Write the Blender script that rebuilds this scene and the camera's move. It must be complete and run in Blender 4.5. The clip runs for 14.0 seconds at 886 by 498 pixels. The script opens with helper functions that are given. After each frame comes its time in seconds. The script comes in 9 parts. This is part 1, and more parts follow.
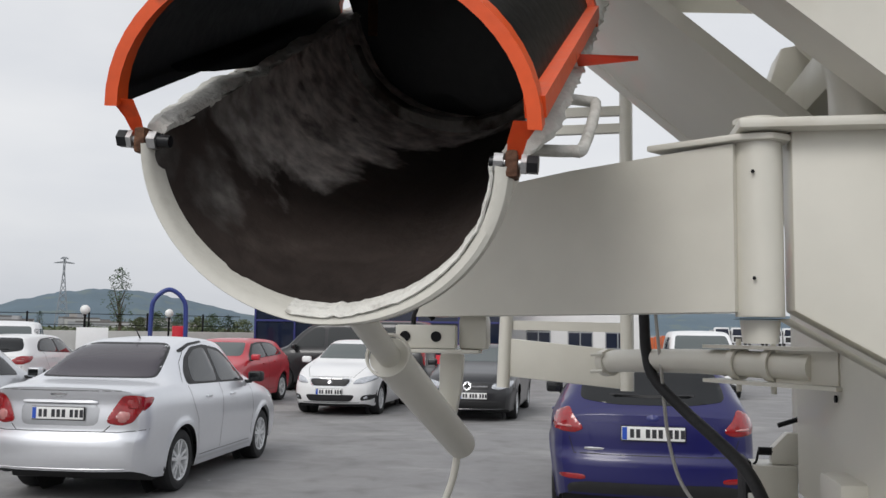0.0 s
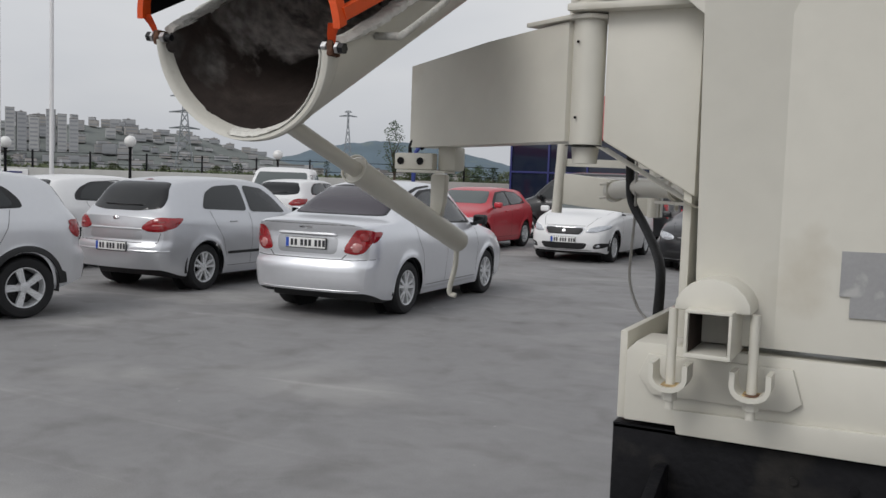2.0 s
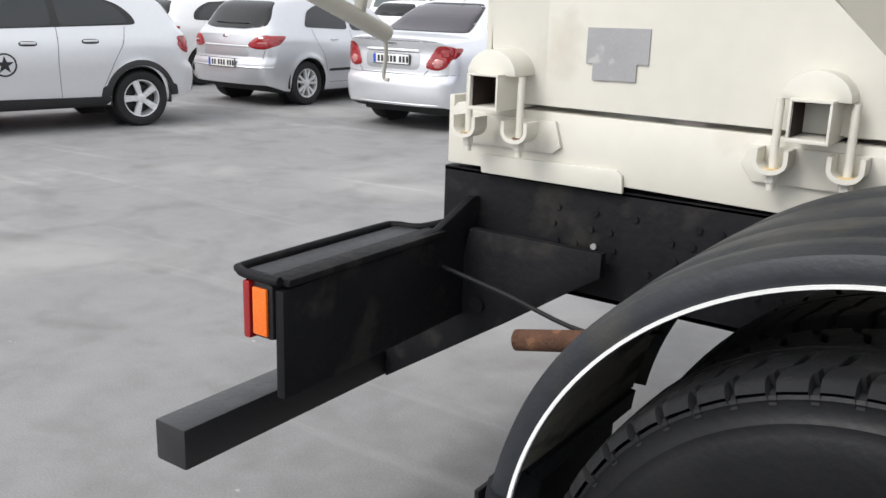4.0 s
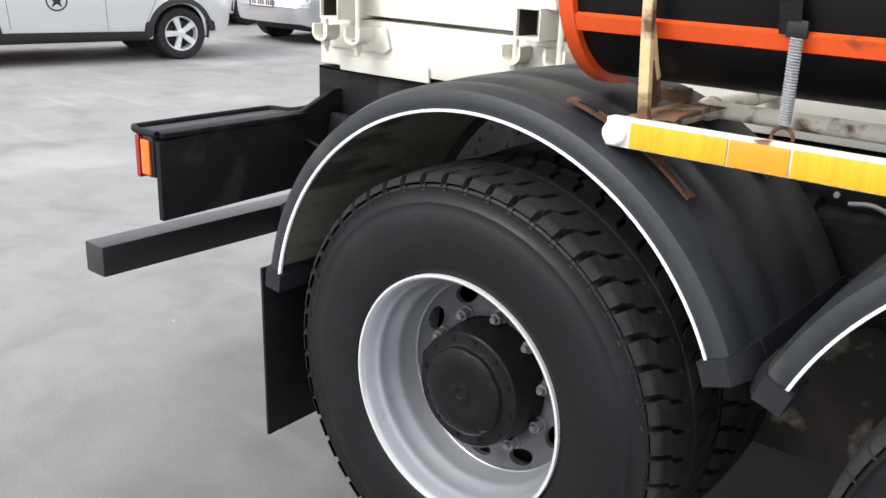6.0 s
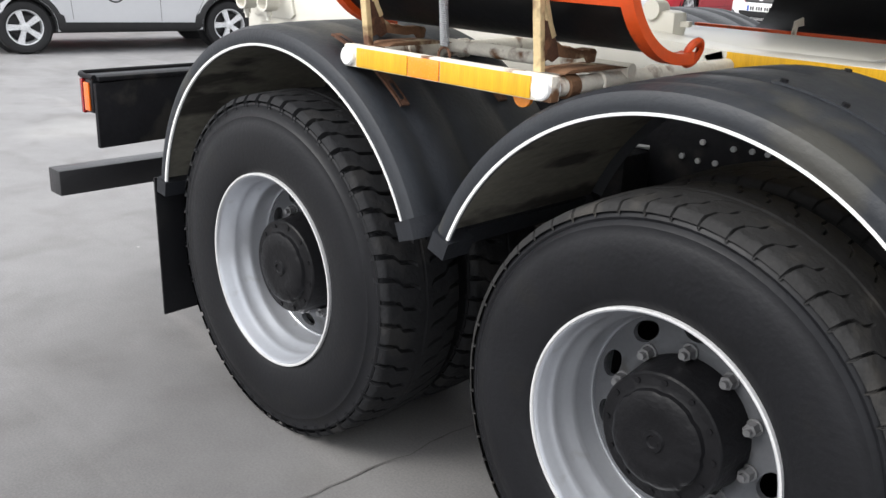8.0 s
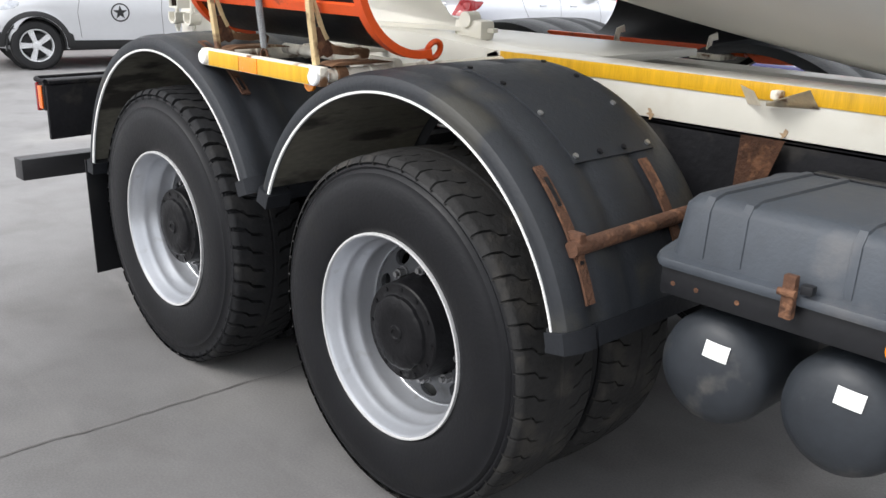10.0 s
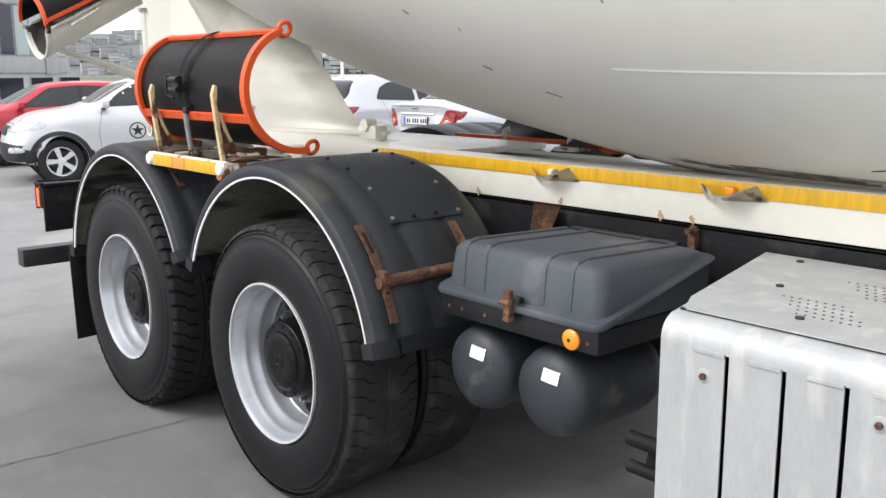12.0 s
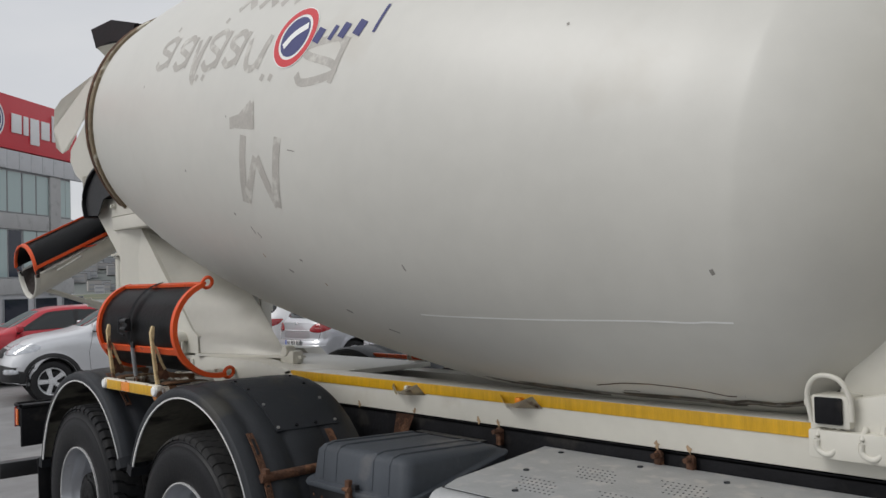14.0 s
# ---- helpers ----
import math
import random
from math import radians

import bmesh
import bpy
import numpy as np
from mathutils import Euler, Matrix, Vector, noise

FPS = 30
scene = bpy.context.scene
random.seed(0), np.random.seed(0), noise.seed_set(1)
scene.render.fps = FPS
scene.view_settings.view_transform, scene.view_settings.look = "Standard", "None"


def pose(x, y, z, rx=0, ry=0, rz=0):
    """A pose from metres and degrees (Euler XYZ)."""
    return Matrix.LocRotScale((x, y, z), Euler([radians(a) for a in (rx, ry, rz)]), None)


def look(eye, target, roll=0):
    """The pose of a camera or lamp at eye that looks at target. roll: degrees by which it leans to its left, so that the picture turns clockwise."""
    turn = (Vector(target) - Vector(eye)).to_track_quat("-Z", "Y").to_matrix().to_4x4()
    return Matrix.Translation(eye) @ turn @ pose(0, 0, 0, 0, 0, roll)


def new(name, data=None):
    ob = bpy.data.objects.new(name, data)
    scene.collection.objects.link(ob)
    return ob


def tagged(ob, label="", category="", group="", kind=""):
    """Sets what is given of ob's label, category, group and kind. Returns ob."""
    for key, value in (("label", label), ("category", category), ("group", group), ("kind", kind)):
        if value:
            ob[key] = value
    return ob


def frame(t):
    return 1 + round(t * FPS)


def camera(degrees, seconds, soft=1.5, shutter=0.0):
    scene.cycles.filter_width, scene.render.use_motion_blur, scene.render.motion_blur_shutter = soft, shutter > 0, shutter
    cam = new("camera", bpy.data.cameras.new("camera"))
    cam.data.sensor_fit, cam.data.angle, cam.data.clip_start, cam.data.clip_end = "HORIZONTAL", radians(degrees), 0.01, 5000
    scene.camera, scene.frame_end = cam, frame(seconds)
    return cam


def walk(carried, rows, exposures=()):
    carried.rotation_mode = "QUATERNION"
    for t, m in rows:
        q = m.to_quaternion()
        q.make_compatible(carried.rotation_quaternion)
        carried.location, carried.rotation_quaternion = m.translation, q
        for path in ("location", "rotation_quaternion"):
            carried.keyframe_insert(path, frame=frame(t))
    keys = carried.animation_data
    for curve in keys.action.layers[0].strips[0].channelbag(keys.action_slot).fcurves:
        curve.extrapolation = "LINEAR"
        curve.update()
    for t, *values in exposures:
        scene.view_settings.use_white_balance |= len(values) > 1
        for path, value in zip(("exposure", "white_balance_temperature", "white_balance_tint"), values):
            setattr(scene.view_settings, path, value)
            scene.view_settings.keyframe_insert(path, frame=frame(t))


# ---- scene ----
cam = camera(51.8, 14.0)
PATH = [
    (0, (-1.669, -1.863, 1.666), (-2.015, 0.099, 1.847), 0.8),
    (0.5, (-1.485, -2.007, 1.648), (-1.99, -0.076, 1.785), 1.8),
    (1, (-1.301, -2.154, 1.65), (-1.927, -0.256, 1.738), 1.4),
    (1.5, (-1.055, -2.254, 1.625), (-1.829, -0.41, 1.607), 1.6),
    (2, (-0.814, -2.337, 1.61), (-1.703, -0.553, 1.458), 2.0),
    (2.2, (-0.723, -2.382, 1.603), (-1.639, -0.615, 1.402), 1.9),
    (4.3, (0.29, -2.558, 1.557), (-0.834, -1.003, 0.992), 1.8),
    (4.5, (0.394, -2.573, 1.556), (-0.74, -1.033, 0.972), 1.9),
    (5, (0.691, -2.592, 1.539), (-0.469, -1.084, 0.92), 3.0),
    (5.5, (0.953, -2.679, 1.536), (-0.232, -1.195, 0.907), 2.9),
    (6, (1.196, -2.755, 1.545), (-0.006, -1.289, 0.908), 2.2),
    (6.5, (1.457, -2.751, 1.526), (0.225, -1.311, 0.886), 2.4),
    (7, (1.711, -2.763, 1.512), (0.448, -1.347, 0.882), 2.6),
    (7.5, (1.973, -2.776, 1.508), (0.676, -1.39, 0.88), 2.1),
    (8, (2.219, -2.737, 1.498), (0.885, -1.389, 0.863), 2.3),
    (8.5, (2.45, -2.706, 1.503), (1.09, -1.38, 0.876), 2.6),
    (8.7, (2.541, -2.711, 1.507), (1.177, -1.391, 0.876), 2.4),
    (10.8, (3.598, -2.816, 1.564), (2.177, -1.524, 1.003), 0.8),
    (11, (3.69, -2.827, 1.56), (2.259, -1.539, 1.019), 0.7),
    (11.5, (3.962, -2.836, 1.556), (2.509, -1.55, 1.073), 0.4),
    (12, (4.219, -2.892, 1.578), (2.739, -1.602, 1.198), -0.3),
    (12.5, (4.498, -2.963, 1.635), (2.992, -1.666, 1.411), -1.3),
    (13, (4.786, -2.98, 1.653), (3.271, -1.677, 1.568), -1.1),
    (13.5, (5.051, -3.043, 1.684), (3.537, -1.737, 1.699), -0.8),
    (14, (5.33, -3.107, 1.715), (3.826, -1.791, 1.785), -1.7),
]
EXPOSURE = [(0.0, 0.16), (0.5, -0.03), (1.0, -0.09), (2.0, -0.10), (2.4, 0.0), (4.3, 0.98), (5.0, 1.15), (6.5, 1.44), (7.5, 1.34), (8.5, 1.24), (11.0, 1.20), (12.0, 1.18), (12.5, 1.06), (13.0, 0.70), (13.5, 0.25), (14.0, -0.06)]
walk(cam, [(t, look(eye, target, roll)) for t, eye, target, roll in PATH], EXPOSURE)

# ---- light: an overcast sky and a wide, weak sun ----
SUN_EL, SUN_AZ = radians(44), radians(200)
world = bpy.data.worlds.new("overcast")
scene.world = world
world.use_nodes = True
wn, wl = world.node_tree.nodes, world.node_tree.links
wn.clear()
w_out, w_bg = wn.new("ShaderNodeOutputWorld"), wn.new("ShaderNodeBackground")
w_sky = wn.new("ShaderNodeTexSky")
w_sky.sky_type, w_sky.sun_disc, w_sky.sun_elevation, w_sky.sun_rotation = "NISHITA", False, SUN_EL, SUN_AZ
w_sky.dust_density, w_sky.air_density = 4.0, 1.0
w_hsv = wn.new("ShaderNodeHueSaturation")
w_hsv.inputs["Saturation"].default_value = 0.22
w_mix = wn.new("ShaderNodeMix")
w_mix.data_type = "RGBA"
w_mix.inputs["Factor"].default_value = 0.72
w_tc, w_map, w_noise, w_ramp = wn.new("ShaderNodeTexCoord"), wn.new("ShaderNodeMapping"), wn.new("ShaderNodeTexNoise"), wn.new("ShaderNodeValToRGB")
w_map.inputs["Scale"].default_value = (1.0, 1.0, 3.0)
w_noise.inputs["Scale"].default_value, w_noise.inputs["Detail"].default_value = 1.8, 5.0
w_ramp.color_ramp.elements[0].position, w_ramp.color_ramp.elements[1].position = 0.32, 0.68
w_ramp.color_ramp.elements[0].color = (6.6, 6.9, 7.5, 1)
w_ramp.color_ramp.elements[1].color = (8.8, 8.9, 9.1, 1)
wl.new(w_tc.outputs["Generated"], w_map.inputs["Vector"])
wl.new(w_map.outputs["Vector"], w_noise.inputs["Vector"])
wl.new(w_noise.outputs["Fac"], w_ramp.inputs["Fac"])
wl.new(w_sky.outputs["Color"], w_hsv.inputs["Color"])
wl.new(w_hsv.outputs["Color"], w_mix.inputs[6])
wl.new(w_ramp.outputs["Color"], w_mix.inputs[7])
wl.new(w_mix.outputs[2], w_bg.inputs["Color"])
w_bg.inputs["Strength"].default_value = 0.10
wl.new(w_bg.outputs["Background"], w_out.inputs["Surface"])
sun = new("sun", bpy.data.lights.new("sun", "SUN"))
sun.data.energy, sun.data.angle, sun.data.color = 1.0, radians(25), (1.0, 0.98, 0.955)
sun.matrix_world = look((0, 0, 30), Vector((0, 0, 30)) - 20 * Vector((math.sin(SUN_AZ) * math.cos(SUN_EL), math.cos(SUN_AZ) * math.cos(SUN_EL), math.sin(SUN_EL))))


# ---- materials ----
def mat(name, color, rough=0.5, metal=0.0, var=0.12, scale=6.0, bump=0.0, bscale=60.0, dirt=None, coat=0.0, emit=None, stretch=(1, 1, 1), rvar=0.1, spec=0.5):
    """A procedural surface: colour varied at two scales, an optional second colour in patches (colour, share, scale), relief."""
    m = bpy.data.materials.new(name)
    m.use_nodes = True
    n, l = m.node_tree.nodes, m.node_tree.links
    b = n["Principled BSDF"]
    tc, mp = n.new("ShaderNodeTexCoord"), n.new("ShaderNodeMapping")
    mp.inputs["Scale"].default_value = stretch
    l.new(tc.outputs["Object"], mp.inputs["Vector"])

    def noise_at(s, detail=6.0):
        t = n.new("ShaderNodeTexNoise")
        t.inputs["Scale"].default_value, t.inputs["Detail"].default_value = s, detail
        l.new(mp.outputs["Vector"], t.inputs["Vector"])
        return t

    def ramp(src, lo, hi, c0, c1):
        r = n.new("ShaderNodeValToRGB")
        r.color_ramp.elements[0].position, r.color_ramp.elements[1].position = lo, hi
        r.color_ramp.elements[0].color, r.color_ramp.elements[1].color = (*c0, 1), (*c1, 1)
        l.new(src, r.inputs["Fac"])
        return r

    def mix(fac, a, c, mode="MIX"):
        x = n.new("ShaderNodeMix")
        x.data_type, x.blend_type = "RGBA", mode
        if isinstance(fac, float):
            x.inputs["Factor"].default_value = fac
        else:
            l.new(fac, x.inputs["Factor"])
        l.new(a, x.inputs[6])
        l.new(c, x.inputs[7])
        return x.outputs[2]

    lo, hi = tuple(c * (1 - var) for c in color), tuple(min(1, c * (1 + var)) for c in color)
    big, fine = noise_at(scale), noise_at(scale * 11)
    c_big = ramp(big.outputs["Fac"], 0.3, 0.7, lo, hi).outputs["Color"]
    c_fine = ramp(fine.outputs["Fac"], 0.3, 0.7, lo, hi).outputs["Color"]
    col = mix(0.4, c_big, c_fine)
    if dirt:
        spot = noise_at(dirt[2], 9.0)
        edge = 0.5 + 0.28 * (0.5 - dirt[1])
        f = ramp(spot.outputs["Fac"], edge, edge + 0.10, (0, 0, 0), (1, 1, 1))
        flat = n.new("ShaderNodeRGB")
        flat.outputs[0].default_value = (*dirt[0], 1)
        col = mix(f.outputs["Color"], col, flat.outputs[0])
    l.new(col, b.inputs["Base Color"])
    r = n.new("ShaderNodeMapRange")
    r.inputs["To Min"].default_value, r.inputs["To Max"].default_value = max(0.02, rough - rvar), min(1, rough + rvar)
    l.new(fine.outputs["Fac"], r.inputs["Value"])
    l.new(r.outputs["Result"], b.inputs["Roughness"])
    b.inputs["Metallic"].default_value = metal
    b.inputs["Specular IOR Level"].default_value = spec
    if coat:
        b.inputs["Coat Weight"].default_value, b.inputs["Coat Roughness"].default_value = coat, 0.06
    if bump:
        h, bp = noise_at(bscale, 4.0), n.new("ShaderNodeBump")
        bp.inputs["Strength"].default_value, bp.inputs["Distance"].default_value = bump, 0.01
        l.new(h.outputs["Fac"], bp.inputs["Height"])
        l.new(bp.outputs["Normal"], b.inputs["Normal"])
    if emit:
        b.inputs["Emission Color"].default_value, b.inputs["Emission Strength"].default_value = (*emit[0], 1), emit[1]
    return m


def clear_glass(name, tint, rough=0.03):
    """Dark tinted glazing: a glossy dark sheet with a little see-through."""
    m = bpy.data.materials.new(name)
    m.use_nodes = True
    n, l = m.node_tree.nodes, m.node_tree.links
    b = n["Principled BSDF"]
    b.inputs["Base Color"].default_value = (*tint, 1)
    b.inputs["Roughness"].default_value, b.inputs["Coat Weight"].default_value = rough, 0.15
    b.inputs["Specular IOR Level"].default_value = 0.42
    return m


CREAM = (0.655, 0.635, 0.565)
m_cream = mat("cream_paint", CREAM, 0.42, var=0.05, scale=1.6, bump=0.04, bscale=25, dirt=((0.57, 0.535, 0.455), 0.03, 3.0), coat=0.15)
m_drum = mat("drum_paint", (0.632, 0.621, 0.573), 0.43, var=0.05, scale=0.9, bump=0.04, bscale=6, dirt=((0.575, 0.553, 0.495), 0.05, 1.4), coat=0.0, spec=0.8, rvar=0.06)
m_crust = mat("cement_crust", (0.52, 0.51, 0.47), 0.95, var=0.25, scale=9, bump=0.9, bscale=45, dirt=((0.62, 0.61, 0.57), 0.35, 14))
m_orange = mat("orange_paint", (0.72, 0.085, 0.012), 0.42, var=0.12, scale=7, bump=0.06, bscale=50, dirt=((0.25, 0.05, 0.02), 0.06, 14))
m_black = mat("black_paint", (0.011, 0.0115, 0.0135), 0.38, var=0.3, scale=6, bump=0.08, bscale=40, spec=0.36)
m_frame = mat("chassis_black", (0.0100, 0.0101, 0.0118), 0.6, var=0.4, scale=5, bump=0.25, bscale=45, dirt=((0.026, 0.0245, 0.023), 0.25, 8), spec=0.15)
m_bar_black = mat("dusty_black_bar", (0.011, 0.011, 0.013), 0.42, var=0.3, scale=6, bump=0.12, bscale=60, dirt=((0.03, 0.03, 0.031), 0.2, 7), spec=0.75)
m_plastic = mat("fender_plastic", (0.0185, 0.0212, 0.0258), 0.5, var=0.3, scale=3.5, bump=0.14, bscale=90, dirt=((0.042, 0.041, 0.036), 0.20, 4.5), spec=0.42)
m_under = mat("fender_underside", (0.15, 0.143, 0.118), 0.9, var=0.35, scale=7, bump=0.7, bscale=40, dirt=((0.04, 0.037, 0.032), 0.36, 9), stretch=(1, 0.35, 1))
m_box = mat("tool_box_plastic", (0.050, 0.058, 0.070), 0.58, var=0.2, scale=3, bump=0.12, bscale=110, dirt=((0.095, 0.098, 0.105), 0.2, 5), spec=0.4)
m_tank = mat("air_tank_paint", (0.024, 0.028, 0.034), 0.5, var=0.25, scale=5, bump=0.1, bscale=50, dirt=((0.075, 0.073, 0.07), 0.25, 7), spec=0.4)
m_rubber = mat("tyre_rubber", (0.0080, 0.0083, 0.0098), 0.45, var=0.3, scale=6, bump=0.10, bscale=80, dirt=((0.010, 0.010, 0.0105), 0.15, 7), rvar=0.1, spec=0.22)
m_tread = mat("tread_rubber", (0.0165, 0.0169, 0.0185), 0.75, var=0.3, scale=9, bump=0.3, bscale=70, dirt=((0.027, 0.0265, 0.0265), 0.25, 10), spec=0.2)
m_tread2 = mat("worn_tread_rubber", (0.025, 0.0247, 0.0247), 0.8, var=0.3, scale=9, bump=0.35, bscale=70, dirt=((0.046, 0.043, 0.039), 0.32, 8), spec=0.18)
m_silver = mat("silver_rim_paint", (0.51, 0.525, 0.555), 0.35, metal=0.7, var=0.05, scale=8, dirt=((0.40, 0.40, 0.40), 0.03, 12), rvar=0.04)
# disc darker than the rim: the shade inside it is in the colour
m_disc = mat("shaded_wheel_disc", (0.088, 0.091, 0.098), 0.6, metal=0.2, var=0.18, scale=9, bump=0.1, bscale=60, dirt=((0.055, 0.054, 0.053), 0.25, 11), spec=0.35)
m_stud = mat("dull_wheel_nut", (0.20, 0.20, 0.205), 0.45, metal=0.6, var=0.2, scale=30)
m_flange = mat("rim_edge_white", (0.50, 0.50, 0.50), 0.45, var=0.15, scale=9)
m_hub = mat("hub_black", (0.007, 0.007, 0.008), 0.4, var=0.25, scale=12, bump=0.2, bscale=70, spec=0.16)
m_white = mat("white_trim", (0.88, 0.88, 0.86), 0.5, var=0.04, scale=10)
m_rust = mat("rusty_steel", (0.088, 0.040, 0.022), 0.9, var=0.45, scale=14, bump=0.7, bscale=90, dirt=((0.20, 0.095, 0.05), 0.3, 22))
m_rustyellow = mat("flaking_yellow_paint", (0.60, 0.46, 0.25), 0.75, var=0.2, scale=10, bump=0.5, bscale=60, dirt=((0.12, 0.056, 0.03), 0.25, 11))
m_rustwhite = mat("flaking_white_paint", (0.80, 0.76, 0.66), 0.65, var=0.12, scale=12, bump=0.4, bscale=60, dirt=((0.17, 0.085, 0.04), 0.30, 13))
m_rustbrown = mat("rust_through_paint", (0.17, 0.088, 0.045), 0.85, var=0.4, scale=14, bump=0.6, bscale=80, dirt=((0.52, 0.42, 0.27), 0.28, 15))
m_flake = mat("flaked_track_paint", (0.20, 0.155, 0.10), 0.85, var=0.35, scale=14, bump=0.6, bscale=60, dirt=((0.58, 0.55, 0.46), 0.34, 9))
m_yellow = mat("yellow_reflective_tape", (0.66, 0.37, 0.015), 0.35, var=0.22, scale=5, bump=0.1, bscale=160, stretch=(9, 1, 0.6))
m_amber = mat("amber_lens", (0.9, 0.28, 0.01), 0.25, var=0.1, scale=20, coat=0.6)
m_redlens = mat("red_lens", (0.27, 0.008, 0.010), 0.18, var=0.15, scale=14, coat=0.8)
m_guard = mat("aluminium_guard", (0.40, 0.41, 0.415), 0.55, metal=0.25, var=0.12, scale=7, bump=0.12, bscale=45, dirt=((0.49, 0.485, 0.475), 0.35, 9), stretch=(1.6, 1.6, 0.45))
m_steel = mat("zinc_steel", (0.55, 0.55, 0.55), 0.35, metal=0.9, var=0.15, scale=20, bump=0.1, bscale=80)
m_strap = mat("black_webbing", (0.02, 0.021, 0.024), 0.85, var=0.2, scale=40, bump=0.4, bscale=260)
m_strapgrey = mat("grey_webbing", (0.30, 0.31, 0.32), 0.85, var=0.2, scale=40, bump=0.5, bscale=260)
m_greyghost = mat("faded_lettering", (0.455, 0.432, 0.395), 0.55, var=0.16, scale=8, dirt=((0.60, 0.585, 0.535), 0.32, 14))
m_greytape = mat("faded_grey_sticker", (0.33, 0.33, 0.335), 0.5, var=0.1, scale=12, dirt=((0.45, 0.45, 0.44), 0.2, 20))
m_navy = mat("navy_print", (0.03, 0.035, 0.16), 0.4, var=0.1, scale=9)
m_redprint = mat("red_print", (0.62, 0.03, 0.04), 0.4, var=0.1, scale=9)
m_scratch = mat("bare_scratch", (0.9, 0.9, 0.88), 0.5, var=0.05, scale=20)
m_darkmark = mat("scuff_and_shade_mark", (0.29, 0.275, 0.25), 0.8, var=0.3, scale=30)
m_stain = mat("rust_stain", (0.36, 0.25, 0.15), 0.7, var=0.3, scale=20)
m_hose = mat("hose_rubber", (0.014, 0.014, 0.015), 0.6, var=0.2, scale=15, bump=0.15, bscale=90, spec=0.3)
m_cable = mat("grey_cable", (0.33, 0.32, 0.30), 0.6, var=0.1, scale=15)


# ---- mesh helpers ----
def link(name, bm, material, parent=None, label="", sharp=38, smooth=True):
    me = bpy.data.meshes.new(name)
    if isinstance(bm, bmesh.types.BMesh):
        bmesh.ops.recalc_face_normals(bm, faces=bm.faces[:])
        bm.to_mesh(me)
        bm.free()
    if smooth:
        me.polygons.foreach_set("use_smooth", [True] * len(me.polygons))
        me.set_sharp_from_angle(angle=radians(sharp))
    me.materials.append(material)
    ob = new(name, me)
    ob.parent = parent
    if label:
        ob["label"] = label
    return ob


def part(name, bm, material, parent, label="", sharp=38):
    return link(name, bm, material, parent, label, sharp)


def thing(name, label, category, group="", at=(0, 0, 0), turn=0.0, kind=""):
    ob = new(name)
    ob.empty_display_size = 0.1
    ob.matrix_basis = pose(*at, 0, 0, turn)
    return tagged(ob, label, category, group, kind)


def soften(bm, width, segments=2, angle=30):
    if width:
        edges = [e for e in bm.edges if len(e.link_faces) == 2 and e.calc_face_angle(0) > radians(angle)]
        bmesh.ops.bevel(bm, geom=edges, offset=width, segments=segments, profile=0.6, affect="EDGES", clamp_overlap=True)
    return bm


def box(lo, hi, bevel=0.0, bm=None, m=None, segments=2):
    own = bmesh.new()
    c, s = (Vector(lo) + Vector(hi)) / 2, Vector(hi) - Vector(lo)
    bmesh.ops.create_cube(own, size=1, matrix=Matrix.Translation(c) @ Matrix.Diagonal((*s, 1)))
    soften(own, bevel, segments)
    if m is not None:
        own.transform(m)
    return into(bm, own)


def into(bm, own):
    """own added to bm, or own itself."""
    if bm is None:
        return own
    me = bpy.data.meshes.new("tmp")
    own.to_mesh(me)
    own.free()
    bm.from_mesh(me)
    bpy.data.meshes.remove(me)
    return bm


def prism(points, a, b, axis="y", bevel=0.0, bm=None, segments=2):
    """A flat outline, in the two other axes, pushed from a to b along the axis."""
    own = bmesh.new()
    at = {"y": lambda p, v: (p[0], v, p[1]), "x": lambda p, v: (v, p[0], p[1]), "z": lambda p, v: (p[0], p[1], v)}[axis]
    u = [own.verts.new(at(p, a)) for p in points]
    v = [own.verts.new(at(p, b)) for p in points]
    own.faces.new(u)
    own.faces.new(v[::-1])
    for i in range(len(points)):
        j = (i + 1) % len(points)
        own.faces.new((u[j], u[i], v[i], v[j]))
    bmesh.ops.recalc_face_normals(own, faces=own.faces[:])
    soften(own, bevel, segments)
    return into(bm, own)


def frame_of(d):
    d = Vector(d).normalized()
    side = d.cross(Vector((0, 0, 1)))
    side = side.normalized() if side.length > 1e-4 else Vector((1, 0, 0))
    return d, side, side.cross(d)


def rod(p0, p1, r, r1=None, n=14, bm=None, bevel=0.0):
    own = bmesh.new()
    p0, p1 = Vector(p0), Vector(p1)
    d, s, u = frame_of(p1 - p0)
    r1 = r if r1 is None else r1
    rings = [[own.verts.new(p + (s * math.cos(a) + u * math.sin(a)) * q) for a in (2 * math.pi * i / n for i in range(n))] for p, q in ((p0, r), (p1, r1))]
    for i in range(n):
        j = (i + 1) % n
        own.faces.new((rings[0][i], rings[0][j], rings[1][j], rings[1][i]))
    own.faces.new(rings[0][::-1])
    own.faces.new(rings[1])
    soften(own, bevel)
    return into(bm, own)


def curve_points(points, steps=6):
    """A smooth line through points."""
    p = [Vector(q) for q in points]
    p = [2 * p[0] - p[1]] + p + [2 * p[-1] - p[-2]]
    out = []
    for i in range(1, len(p) - 2):
        for k in range(steps):
            t = k / steps
            a, b, c, d = p[i - 1 : i + 3]
            out.append(0.5 * (2 * b + (c - a) * t + (2 * a - 5 * b + 4 * c - d) * t * t + (3 * b - a - 3 * c + d) * t**3))
    return out + [p[-2]]


